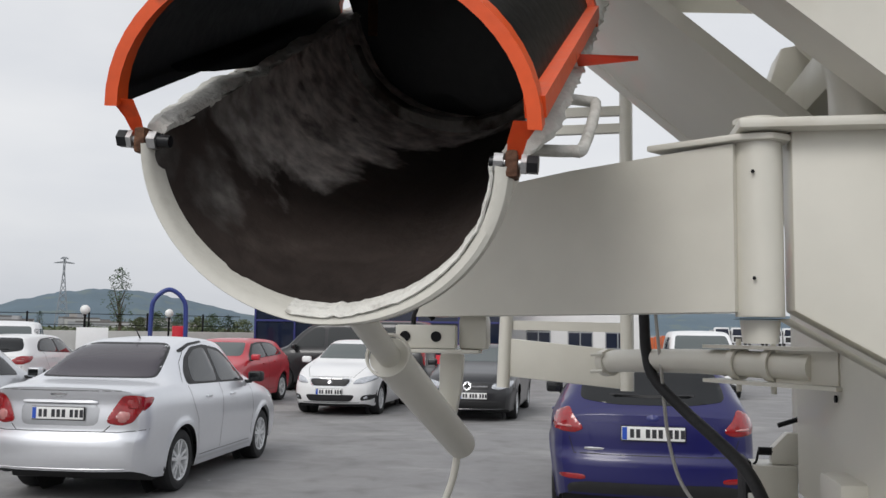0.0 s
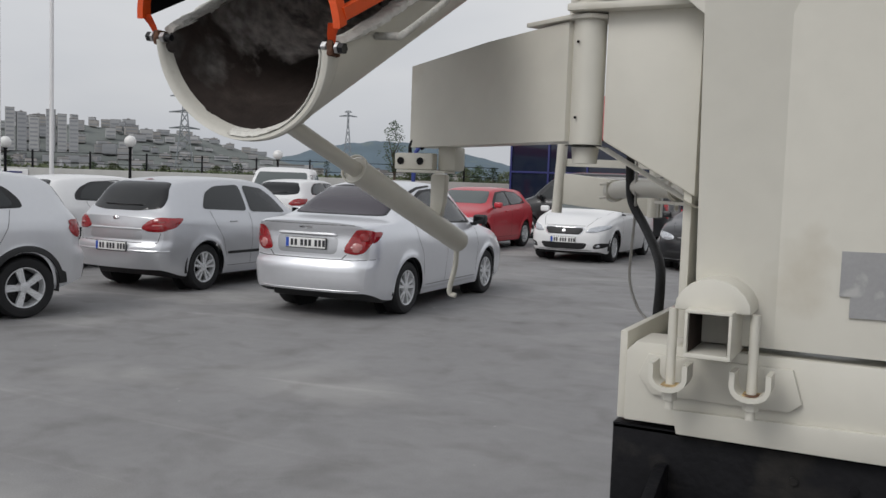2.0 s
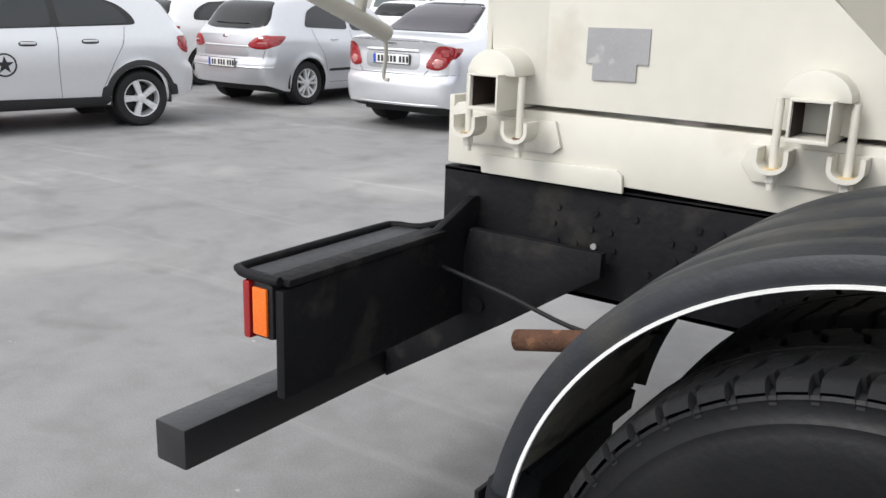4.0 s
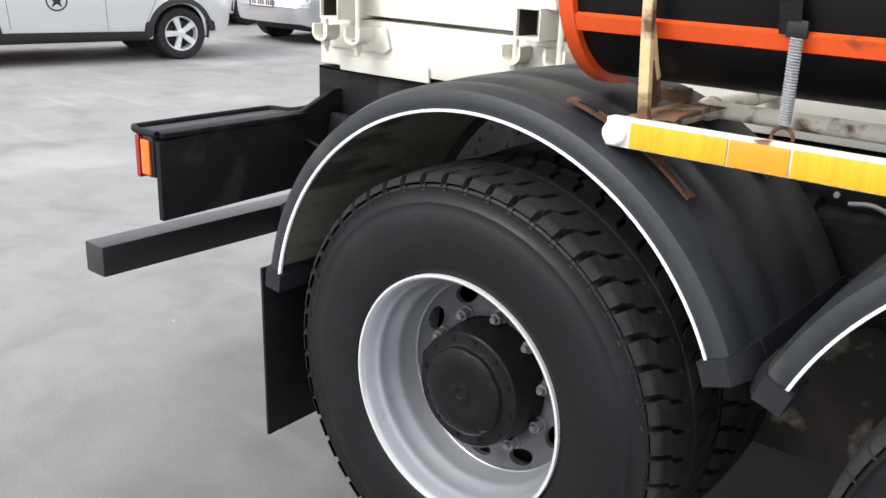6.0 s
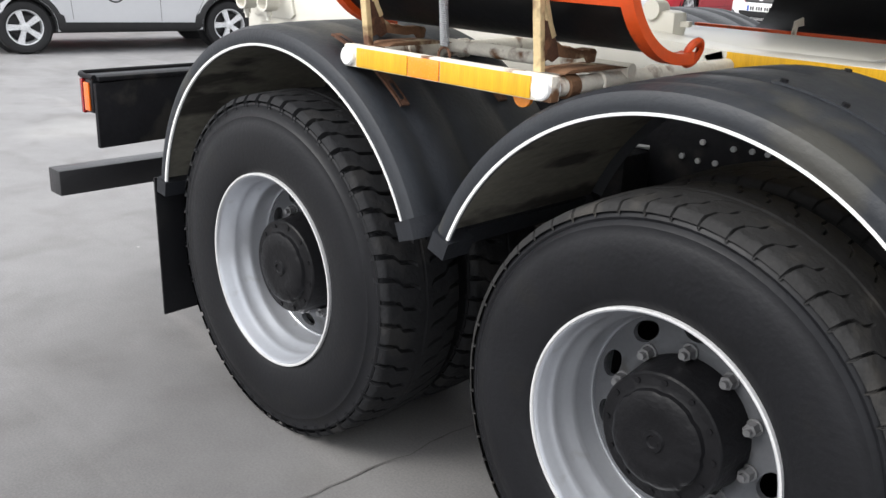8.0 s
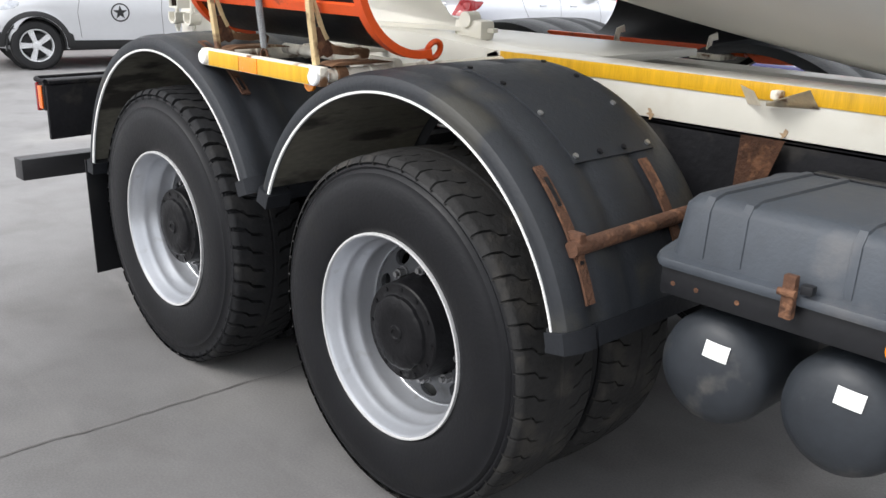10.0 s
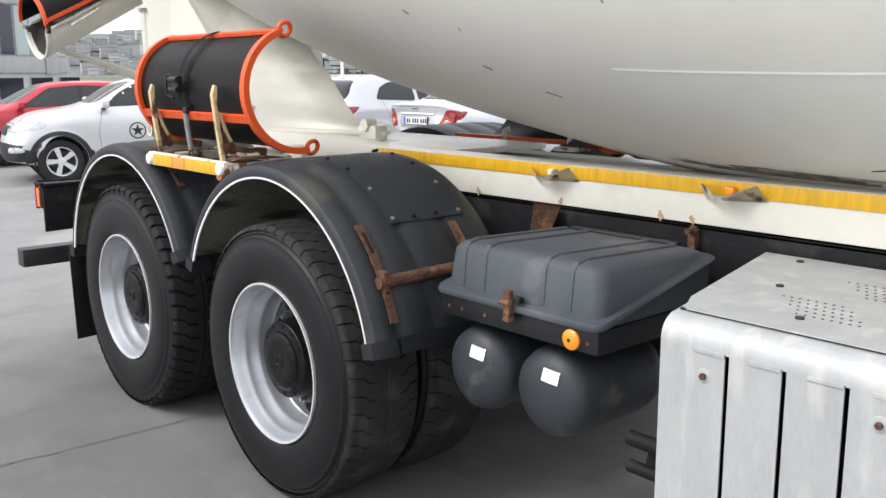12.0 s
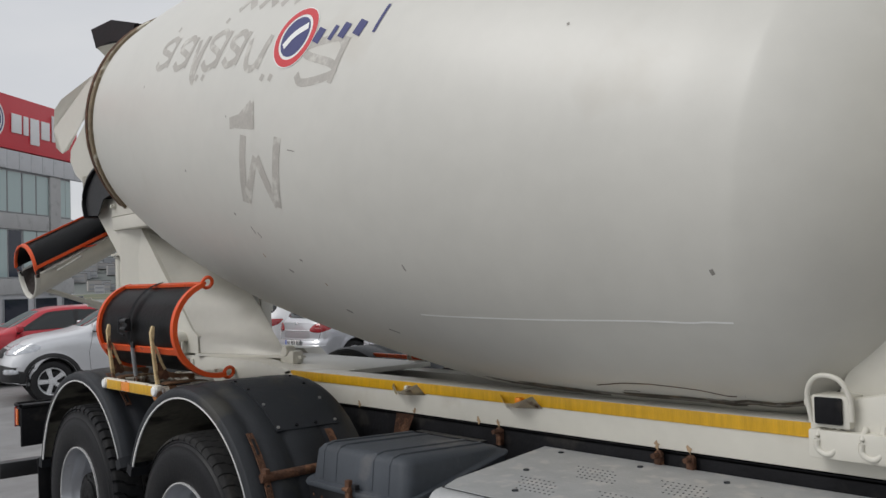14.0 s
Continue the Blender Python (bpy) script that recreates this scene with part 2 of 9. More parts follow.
def sweep(points, section, bm=None, up=(0, 0, 1), closed=False):
    """A section of (across, up) points carried along a line."""
    own = bmesh.new()
    p, rings = [Vector(q) for q in points], []
    for i, q in enumerate(p):
        a = p[(i - 1) % len(p)] if closed or i else p[0]
        b = p[(i + 1) % len(p)] if closed or i < len(p) - 1 else p[-1]
        d = (b - a).normalized()
        s = d.cross(Vector(up))
        s = s.normalized() if s.length > 1e-4 else Vector((1, 0, 0))
        v = s.cross(d)
        rings.append([own.verts.new(q + s * x + v * y) for x, y in section])
    n = len(section)
    for i in range(len(rings) - (0 if closed else 1)):
        a, b = rings[i], rings[(i + 1) % len(rings)]
        for k in range(n):
            own.faces.new((a[k], a[(k + 1) % n], b[(k + 1) % n], b[k]))
    if not closed:
        own.faces.new(rings[0][::-1])
        own.faces.new(rings[-1])
    return into(bm, own)


def ring_section(r, n=10):
    return [(r * math.cos(2 * math.pi * i / n), r * math.sin(2 * math.pi * i / n)) for i in range(n)]


def pipe(points, r, bm=None, n=10, smooth_steps=0):
    return sweep(curve_points(points, smooth_steps) if smooth_steps else points, ring_section(r, n), bm, up=(0.13, 0.21, 0.97))


def turned(profile, m=None, n=48, bm=None, closed=False, span=(0, 2 * math.pi)):
    """A profile of (radius, along) turned about the local z axis, then placed by m."""
    own = bmesh.new()
    full = abs(span[1] - span[0]) > 6.28
    count = n if full else n + 1
    rings = []
    for r, h in profile:
        if r < 1e-6:
            rings.append([own.verts.new((0, 0, h))] * count)
        else:
            rings.append([own.verts.new((r * math.cos(a), r * math.sin(a), h)) for a in (span[0] + (span[1] - span[0]) * i / n for i in range(count))])
    pairs = list(zip(rings, rings[1:])) + ([(rings[-1], rings[0])] if closed else [])
    for a, b in pairs:
        for i in range(count if full else count - 1):
            j = (i + 1) % count
            q = list(dict.fromkeys((a[i], a[j], b[j], b[i])))
            if len(q) > 2:
                own.faces.new(q)
    if m is not None:
        own.transform(m)
    return into(bm, own)


def bolt(p, d, r=0.012, h=0.012, bm=None, shank=0.0):
    p, d = Vector(p), Vector(d).normalized()
    bm = rod(p, p + d * h, r, n=6, bm=bm)
    return rod(p, p + d * (h + shank), r * 0.6, n=8, bm=bm) if shank else bm


TO_Y = Matrix.Rotation(radians(90), 4, "X")  # local z becomes -y
m_drycement = mat("dried_cement", (0.26, 0.245, 0.225), 0.95, var=0.35, scale=9, bump=0.7, bscale=40, dirt=((0.075, 0.058, 0.048), 0.45, 14))
m_sidelens = mat("orange_side_lens", (0.85, 0.16, 0.01), 0.25, var=0.1, scale=20, coat=0.6)

# ---- the ground ----
def ground_material():
    m = mat("worn_concrete_yard", (0.188, 0.186, 0.187), 0.82, var=0.15, scale=0.8, bump=0.07, bscale=60, dirt=((0.238, 0.235, 0.231), 0.28, 0.5))
    n, l = m.node_tree.nodes, m.node_tree.links
    b = n["Principled BSDF"]
    src = b.inputs["Base Color"].links[0].from_socket
    tc = n.new("ShaderNodeTexCoord")
    spots, sr = n.new("ShaderNodeTexNoise"), n.new("ShaderNodeValToRGB")
    spots.inputs["Scale"].default_value, spots.inputs["Detail"].default_value = 1.1, 8
    spots.inputs["Distortion"].default_value = 0.9
    sr.color_ramp.elements[0].position, sr.color_ramp.elements[1].position = 0.54, 0.82
    sr.color_ramp.elements[0].color, sr.color_ramp.elements[1].color = (1, 1, 1, 1), (0.72, 0.71, 0.70, 1)
    marks, mr, mm = n.new("ShaderNodeTexNoise"), n.new("ShaderNodeValToRGB"), n.new("ShaderNodeMapping")
    mm.inputs["Scale"].default_value, mm.inputs["Rotation"].default_value = (0.25, 2.2, 1), (0, 0, radians(35))
    marks.inputs["Scale"].default_value, marks.inputs["Detail"].default_value = 1.2, 7
    mr.color_ramp.elements[0].position, mr.color_ramp.elements[1].position = 0.60, 0.70
    mr.color_ramp.elements[0].color, mr.color_ramp.elements[1].color = (1, 1, 1, 1), (1.20, 1.19, 1.18, 1)
    marks.inputs["Distortion"].default_value = 0.8
    grit, gr = n.new("ShaderNodeTexNoise"), n.new("ShaderNodeValToRGB")
    grit.inputs["Scale"].default_value, grit.inputs["Detail"].default_value = 130, 5
    gr.color_ramp.elements[0].position, gr.color_ramp.elements[1].position = 0.35, 0.65
    gr.color_ramp.elements[0].color, gr.color_ramp.elements[1].color = (0.90, 0.90, 0.90, 1), (1.09, 1.09, 1.09, 1)
    l.new(tc.outputs["Object"], spots.inputs["Vector"])
    l.new(tc.outputs["Object"], mm.inputs["Vector"])
    l.new(tc.outputs["Object"], grit.inputs["Vector"])
    l.new(mm.outputs["Vector"], marks.inputs["Vector"])
    l.new(spots.outputs["Fac"], sr.inputs["Fac"])
    l.new(marks.outputs["Fac"], mr.inputs["Fac"])
    l.new(grit.outputs["Fac"], gr.inputs["Fac"])
    # trodden-in dirt and shade round the standing truck, both in the colour
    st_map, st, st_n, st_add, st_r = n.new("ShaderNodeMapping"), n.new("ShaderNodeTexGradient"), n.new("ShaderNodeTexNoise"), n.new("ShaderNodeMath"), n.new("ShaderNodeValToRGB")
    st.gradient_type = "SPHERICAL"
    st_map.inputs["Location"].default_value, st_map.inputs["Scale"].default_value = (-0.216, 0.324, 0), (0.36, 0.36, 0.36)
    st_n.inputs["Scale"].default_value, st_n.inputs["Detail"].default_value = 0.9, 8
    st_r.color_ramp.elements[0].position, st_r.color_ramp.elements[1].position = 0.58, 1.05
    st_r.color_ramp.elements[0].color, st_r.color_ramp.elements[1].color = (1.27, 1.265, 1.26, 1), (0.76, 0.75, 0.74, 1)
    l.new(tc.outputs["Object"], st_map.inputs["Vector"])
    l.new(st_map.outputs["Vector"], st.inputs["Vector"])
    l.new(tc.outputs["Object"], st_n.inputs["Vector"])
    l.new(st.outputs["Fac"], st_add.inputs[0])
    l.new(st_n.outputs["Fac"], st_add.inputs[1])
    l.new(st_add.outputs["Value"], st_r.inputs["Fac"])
    # pale droppings and dark drips, a few centimetres wide
    sp, sp_r, dr, dr_r = n.new("ShaderNodeTexNoise"), n.new("ShaderNodeValToRGB"), n.new("ShaderNodeTexNoise"), n.new("ShaderNodeValToRGB")
    sp.inputs["Scale"].default_value, sp.inputs["Detail"].default_value = 7.5, 3
    dr.inputs["Scale"].default_value, dr.inputs["Detail"].default_value, dr.inputs["Distortion"].default_value = 2.2, 10, 0.5
    sp_r.color_ramp.elements[0].position, sp_r.color_ramp.elements[1].position = 0.745, 0.77
    sp_r.color_ramp.elements[0].color, sp_r.color_ramp.elements[1].color = (1, 1, 1, 1), (1.7, 1.68, 1.62, 1)
    dr_r.color_ramp.elements[0].position, dr_r.color_ramp.elements[1].position = 0.26, 0.50
    dr_r.color_ramp.elements[0].color, dr_r.color_ramp.elements[1].color = (0.80, 0.79, 0.78, 1), (1, 1, 1, 1)
    for t, r in ((sp, sp_r), (dr, dr_r)):
        l.new(tc.outputs["Object"], t.inputs["Vector"])
        l.new(t.outputs["Fac"], r.inputs["Fac"])
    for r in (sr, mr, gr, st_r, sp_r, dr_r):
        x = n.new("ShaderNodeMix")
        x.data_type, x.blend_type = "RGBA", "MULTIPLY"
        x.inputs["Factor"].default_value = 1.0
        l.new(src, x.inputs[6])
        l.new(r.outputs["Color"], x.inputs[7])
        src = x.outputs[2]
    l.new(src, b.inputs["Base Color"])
    return m


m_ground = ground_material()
m_joint = mat("joint_filler", (0.11, 0.105, 0.10), 0.9, var=0.3, scale=5, bump=0.4, bscale=60)
gb = bmesh.new()
for u in ((-3000, -3000), (3000, -3000), (3000, 3000), (-3000, 3000)):
    gb.verts.new((*u, 0))
gb.faces.new(gb.verts[:])
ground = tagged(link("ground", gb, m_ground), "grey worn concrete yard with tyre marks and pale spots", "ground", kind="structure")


def joint(name, p, q, width=0.012):
    d = (Vector(q) - Vector(p)).normalized()
    s = Vector((-d.y, d.x, 0)) * width / 2
    bm, count = bmesh.new(), 40
    rows = []
    for i in range(count + 1):
        c = Vector(p).lerp(Vector(q), i / count) + s.normalized() * 0.02 * (noise.noise(Vector((i * 0.5, p[0], 1))))
        w = s * (0.8 + 0.5 * noise.noise(Vector((i * 0.9, p[1], 4))))
        rows.append([bm.verts.new((*(c + k)[:2], 0.004)) for k in (w, -w)])
    for a, b in zip(rows, rows[1:]):
        bm.faces.new((a[0], a[1], b[1], b[0]))
    return tagged(link(name, bm, m_joint), "dark filled joint between the yard's slabs", "ground joint", kind="structure")


# ---- the concrete mixer truck: x ahead, y to its left, rear axle at x = 0 ----
truck = thing("concrete_mixer_truck", "cream concrete mixer truck with black tandem fenders and worn paint", "mixer truck")

m_holes = mat("worn_hole_rim", (0.30, 0.30, 0.29), 0.7, var=0.2, scale=30)
# chassis rails with rows of holes, cross members
for side in (-1, 1):
    y0 = side * 0.425
    bm = prism([(-1.34, 0.80), (-1.34, 1.098), (6.6, 1.098), (6.6, 0.80)], y0, y0 - side * 0.012, bevel=0.002)
    box((-1.34, min(y0, y0 - side * 0.08), 1.090), (6.6, max(y0, y0 - side * 0.08), 1.100), bm=bm)
    box((-1.34, min(y0, y0 - side * 0.08), 0.800), (6.6, max(y0, y0 - side * 0.08), 0.812), bm=bm)
    rail = part("chassis_rail", bm, m_frame, truck, "black steel chassis rail with bolt holes")
    if side < 0:
        rnd = random.Random(4)
        for k in range(64):
            hx = -0.98 + 0.055 * (k // 4) + (0.012 if k % 2 else 0)
            hz = 0.90 + 0.045 * (k % 4)
            if rnd.random() < 0.62:
                part("rivet", rod((hx, y0 - 0.0005, hz), (hx, y0 - 0.006, hz), 0.0085, n=10), m_holes if k % 9 == 0 else m_frame, rail)
for x in (-1.2, -0.55, 0.62, 1.9, 3.2, 4.6):
    part("cross_member", box((x - 0.05, -0.41, 0.85), (x + 0.05, 0.41, 1.06), 0.01), m_frame, truck)
# dark axle, springs and brake gear between the wheels
for x in (0.0, 1.35):
    bm = rod((x, -0.95, 0.525), (x, 0.95, 0.525), 0.085, n=18)
    turned([(0.0, -0.22), (0.17, -0.19), (0.235, -0.08), (0.235, 0.08), (0.17, 0.19), (0.0, 0.22)], pose(x, 0.05, 0.53, 0, 90, 0), 24, bm=bm)
    part("axle", bm, m_frame, truck)
for side in (-1, 1):
    bm = bmesh.new()
    for k in range(7):
        span = 0.85 - 0.085 * k
        pts = [(0.675 + span * t, side * 0.52, 0.70 + 0.018 * k + 0.05 * t * t) for t in (-1, -0.6, -0.2, 0.2, 0.6, 1)]
        sweep(pts, [(-0.045, -0.008), (0.045, -0.008), (0.045, 0.008), (-0.045, 0.008)], bm=bm)
    part("leaf_spring", bm, m_frame, truck)
    bm = box((0.56, side * 0.52 - 0.07, 0.62), (0.80, side * 0.52 + 0.07, 0.95), 0.02)
    rod((0.68, side * 0.45, 0.78), (0.68, side * 0.62, 0.78), 0.06, bm=bm)
    part("spring_bracket", bm, m_frame, truck, "black cast spring trunnion")

m_mud = mat("dried_mud", (0.024, 0.020, 0.017), 0.9, var=0.4, scale=9, bump=0.6, bscale=60, dirt=((0.15, 0.135, 0.11), 0.27, 10))
for side in (-1, 1):
    # beam also added to fill the shade between the wheels, hiding lit ground
    beam_ = prism([(-0.16, 0.44), (-0.16, 0.60), (0.45, 0.66), (0.62, 0.74), (0.74, 0.74), (0.92, 0.66), (1.52, 0.60), (1.52, 0.44), (0.95, 0.34), (0.40, 0.34)], side * 0.50, side * 0.61, bevel=0.02)
    part("equaliser_beam", beam_, m_mud, truck, "black cast equaliser beam caked with dried mud")
# bolt heads with bare steel showing on the near rail
for x, z in ((0.885, 0.946), (0.937, 0.941), (0.991, 0.944), (0.945, 0.996), (1.040, 0.993), (1.095, 0.996), (1.140, 0.997), (1.045, 1.047), (1.093, 1.046), (1.20, 0.996), (1.25, 1.046), (1.31, 0.95), (1.36, 1.0), (1.42, 1.046), (0.55, 0.985), (0.70, 0.99)):
    part("chassis_bolt", bolt((x, -0.4255, z), (0, -1, 0), 0.0085, 0.008), m_guard, truck)
part("flange_coupling", turned([(0.0, -0.06), (0.055, -0.06), (0.055, -0.02), (0.035, -0.015), (0.035, 0.16), (0.05, 0.165), (0.05, 0.19), (0.0, 0.19)], pose(0.55, -0.49, 0.935, 0, 90, 0), 20), m_frame, truck, "black brake cylinder")
part("brake_pipe", pipe([(0.60, -0.50, 0.985), (0.66, -0.505, 0.992), (0.73, -0.50, 0.965), (0.80, -0.47, 0.96)], 0.006, n=8, smooth_steps=4), m_guard, truck, "dusty brake pipe")

# cream subframe: long sill on each rail, deck plate, rear step plate
for side in (-1, 1):
    a, b = side * 0.44, side * 0.30
    out = [(-1.315, 1.112), (-1.315, 1.262), (-1.295, 1.283), (0.55, 1.283), (0.95, 1.254), (6.4, 1.254), (6.4, 1.108), (-0.40, 1.108), (-0.775, 1.115)]
    if side > 0:
        out = out[:3] + [(-0.05, 1.283), (0.10, 1.195), (6.4, 1.195)] + out[6:]
    sill = part("subframe_sill", prism(out, a, b, bevel=0.006), m_cream, truck, "cream painted steel subframe beam")
    lip = prism([(-1.20, 1.100), (-1.21, 1.150), (-0.80, 1.158), (-0.785, 1.145), (-0.78, 1.100)], side * 0.4405, side * 0.4525, bevel=0.003)
    part("lap_plate", lip, m_cream, sill)
    if side < 0:
        part("reflective_tape", box((0.99, -0.4445, 1.206), (6.3, -0.4405, 1.252), 0.001), m_yellow, sill, "yellow reflective tape on the sill")
# floor plate's dark grey also carries the shade under the drum
m_floor = mat("grey_floor_plate", (0.10, 0.099, 0.096), 0.7, var=0.25, scale=6, bump=0.2, bscale=50, dirt=((0.05, 0.045, 0.04), 0.3, 7))
part("deck", box((-1.30, -0.299, 1.225), (1.30, 0.299, 1.252), 0.004), m_cream, truck, "cream steel deck plate under the drum")
part("frame_floor", box((1.31, -0.299, 1.125), (5.9, 0.299, 1.145), 0.004), m_floor, truck, "dark floor between the frame beams")
part("rear_end_plate", box((-1.335, -0.42, 1.11), (-1.318, 0.42, 1.30), 0.004), m_cream, truck)

m_tubein = mat("tube_inside", (0.035, 0.022, 0.016), 0.9, var=0.3, scale=12)
# square cross tubes with clamp covers, cups and clamp bolts
def clamp(x, y_end, wide):
    bm = bmesh.new()
    a, o = 0.0440, 0.038
    for lo, hi in (((x - a, 1.286), (x + a, 1.295)), ((x - a, 1.372), (x + a, 1.378)), ((x - a, 1.2922), (x - o, 1.3718)), ((x + o, 1.2922), (x + a, 1.3718))):
        box((lo[0], y_end, lo[1]), (hi[0], 0.42 if x < -0.5 else -0.1, hi[1]), 0.0015, bm=bm)
    tube = part("cross_tube", bm, m_cream, truck, "cream square steel tube, open at its end")
    # dark plug and rusty sleeve added for the shade inside the open tube
    part("tube_shade_plug", box((x - o, y_end + 0.41, 1.293), (x + o, y_end + 0.42, 1.371)), m_frame, tube)
    liner = bmesh.new()
    for lo, hi in (((x - o, 1.2925), (x + o, 1.2945)), ((x - o, 1.3695), (x + o, 1.3715)), ((x - o + 0.0005, 1.295), (x - o + 0.0025, 1.369)), ((x + o - 0.0025, 1.295), (x + o - 0.0005, 1.369))):
        box((lo[0], y_end + 0.012, lo[1]), (hi[0], y_end + 0.405, hi[1]), bm=liner)
    part("tube_lining", liner, m_tubein, tube, "rusty inside of the tube, darkened for shade")
    for s in (1,):
        ya, yb = s * (y_end + 0.035), s * (-0.42)
        cap = [(x - 0.075 + 0.0, 1.372)] + [(x + 0.074 * math.cos(t), 1.372 + 0.066 * math.sin(t)) for t in np.linspace(math.pi, 0, 11)]
        part("clamp_cover", prism(cap[1:], min(ya, yb), max(ya, yb), bevel=0.008), m_cream, tube, "rounded cream clamp cover")
        for dx in (-0.078, 0.078):
            yb_ = s * (y_end + 0.06)
            part("clamp_bolt", rod((x + dx, yb_, 1.19), (x + dx, yb_, 1.372), 0.0095, n=10), m_cream, tube)
            cup = [(x + dx + 0.032 * math.cos(t) * (1.0 if math.sin(t) < -0.2 else 1.04), yb_, 1.232 + 0.022 * math.sin(t)) for t in np.linspace(math.pi, 2 * math.pi, 9)]
            cup = [(cup[0][0], yb_, 1.262)] + cup + [(cup[-1][0], yb_, 1.262)]
            part("clamp_cup", sweep(cup, [(-0.005, -0.030), (0.005, -0.030), (0.005, 0.030), (-0.005, 0.030)], up=(0, 1, 0)), m_cream, tube, "cream bent steel cup with rust in it")
            nut = rod((x + dx, yb_, 1.186), (x + dx, yb_, 1.206), 0.015, n=6)
            rod((x + dx, yb_, 1.168), (x + dx, yb_, 1.186), 0.0095, bm=nut)
            part("clamp_nut", nut, m_cream, tube)
            part("rust_spot", box((x + dx - 0.018, yb_ - 0.02, 1.2155), (x + dx + 0.018, yb_ + 0.02, 1.2185), 0.001), m_rustyellow, tube)
        y_pl = s * (-0.4405)
        half = [(x - 0.16, 1.215), (x - 0.13, 1.176), (x + 0.14, 1.176), (x + 0.165, 1.195), (x + 0.145, 1.262), (x - 0.14, 1.262)]
        part("clamp_plate", prism(half, y_pl, y_pl - s * 0.012, bevel=0.004), m_cream, tube)


clamp(-1.125, -0.578, 0.15)
clamp(-0.337, -0.544, 0.15)
part("tube_housing", prism([(-0.43, 1.286), (-0.44, 1.36), (-0.40, 1.415), (-0.30, 1.425), (-0.235, 1.38), (-0.225, 1.286)], -0.405, -0.05, bevel=0.02), m_cream, truck, "cream hood over the front cross tube")

def plate_between(p, q, y0, y1, t=0.03):
    """A flat plate whose side edge runs from p to q, each an (x, z)."""
    d = Vector((q[0] - p[0], q[1] - p[1])).normalized()
    o = Vector((-d.y, d.x)) * -t
    return prism([p, q, (q[0] + o.x, q[1] + o.y), (p[0] + o.x, p[1] + o.y)], y0, y1, bevel=0.004)


# rear pedestal: two side panels that lean back at the top, a cross beam, prow plates
PANEL = [(-1.175, 1.298), (-1.175, 1.946), (-1.60, 2.31), (-1.55, 2.40), (-1.0, 2.38), (-0.93, 2.14), (-0.20, 1.445), (-0.13, 1.405), (-0.12, 1.298)]


def folded_panel(strips, outline, inner):
    """A side panel whose outer sheet is folded along upright lines; y of the sheet by x."""
    bm, out, inn = bmesh.new(), {}, {}
    for p in dict.fromkeys(q for s in strips for q in s):
        out[p] = bm.verts.new((p[0], FLARE.get(p, -0.442), p[1]))
        inn[p] = bm.verts.new((p[0], -0.41 if p[0] < -1.17 and p[1] > 1.5 else inner, p[1]))
    for s in strips:
        bm.faces.new([out[p] for p in s])
        bm.faces.new([inn[p] for p in s[::-1]])
    for p, q in zip(outline, outline[1:] + outline[:1]):
        bm.faces.new((out[q], out[p], inn[p], inn[q]))
    return bm


REAR_TOP, MID_TOP, MID, MID_LOW = (-1.175, 2.387), (-1.02, 2.381), (-1.02, 1.95), (-1.02, 1.298)
FLARE = {PANEL[1]: -0.518, PANEL[2]: -0.53, PANEL[3]: -0.53, REAR_TOP: -0.53, MID_TOP: -0.53, PANEL[4]: -0.53, MID: -0.452, PANEL[5]: -0.46}
STRIPS = [[PANEL[1], PANEL[2], PANEL[3], REAR_TOP], [PANEL[0], PANEL[1], MID, MID_LOW], [PANEL[1], REAR_TOP, MID_TOP, MID], [MID, MID_TOP, PANEL[4], PANEL[5]], [MID_LOW, MID] + PANEL[5:]]
near_panel = part("pedestal_panel", folded_panel(STRIPS, PANEL[:4] + [REAR_TOP, MID_TOP] + PANEL[4:] + [MID_LOW], -0.345), m_cream, truck, "cream welded side panel of the drum pedestal", sharp=8)
STRUT = [(-1.188, 1.298), (-1.188, 1.948), (-1.74, 2.43), (-1.70, 2.60), (-1.60, 2.60), (-1.10, 2.10), (-1.06, 1.298)]
part("pedestal_panel", prism(STRUT, 0.565, 0.655, bevel=0.008), m_cream, truck)
rear_wall = part("rear_wall", prism([(-0.43, 1.298), (-0.43, 1.95), (-0.30, 1.955), (0.45, 1.955), (0.45, 1.298)], -1.215, -1.197, axis="x", bevel=0.004), m_cream, truck, "cream cross plate at the back of the pedestal")
part("plug_bolt", bolt((-1.2165, 0.06, 1.545), (-1, 0, 0), 0.008, 0.004), m_frame, rear_wall)
part("water_tube", pipe([(-1.24, -0.28, 1.97), (-1.25, -0.28, 2.12), (-1.30, -0.27, 2.30)], 0.055, n=16, smooth_steps=4), m_cream, truck)
part("underside_plate", plate_between((-1.195, 1.955), (-1.74, 2.44), -0.11, 0.66), m_cream, truck, "cream sloped plate under the drum mouth")
part("grey_sticker", prism([(-0.907, 1.500), (-0.742, 1.503), (-0.742, 1.418), (-0.772, 1.418), (-0.772, 1.376), (-0.888, 1.374), (-0.888, 1.414), (-0.907, 1.414)], -0.4440, -0.4480), m_greytape, near_panel, "faded grey sticker")
EDGE = [(-0.32, -0.15, 1.87), (-0.02, -0.15, 1.72), (0.17, -0.15, 1.58), (0.33, -0.15, 1.418), (0.43, -0.15, 1.330), (0.66, -0.15, 1.284)]
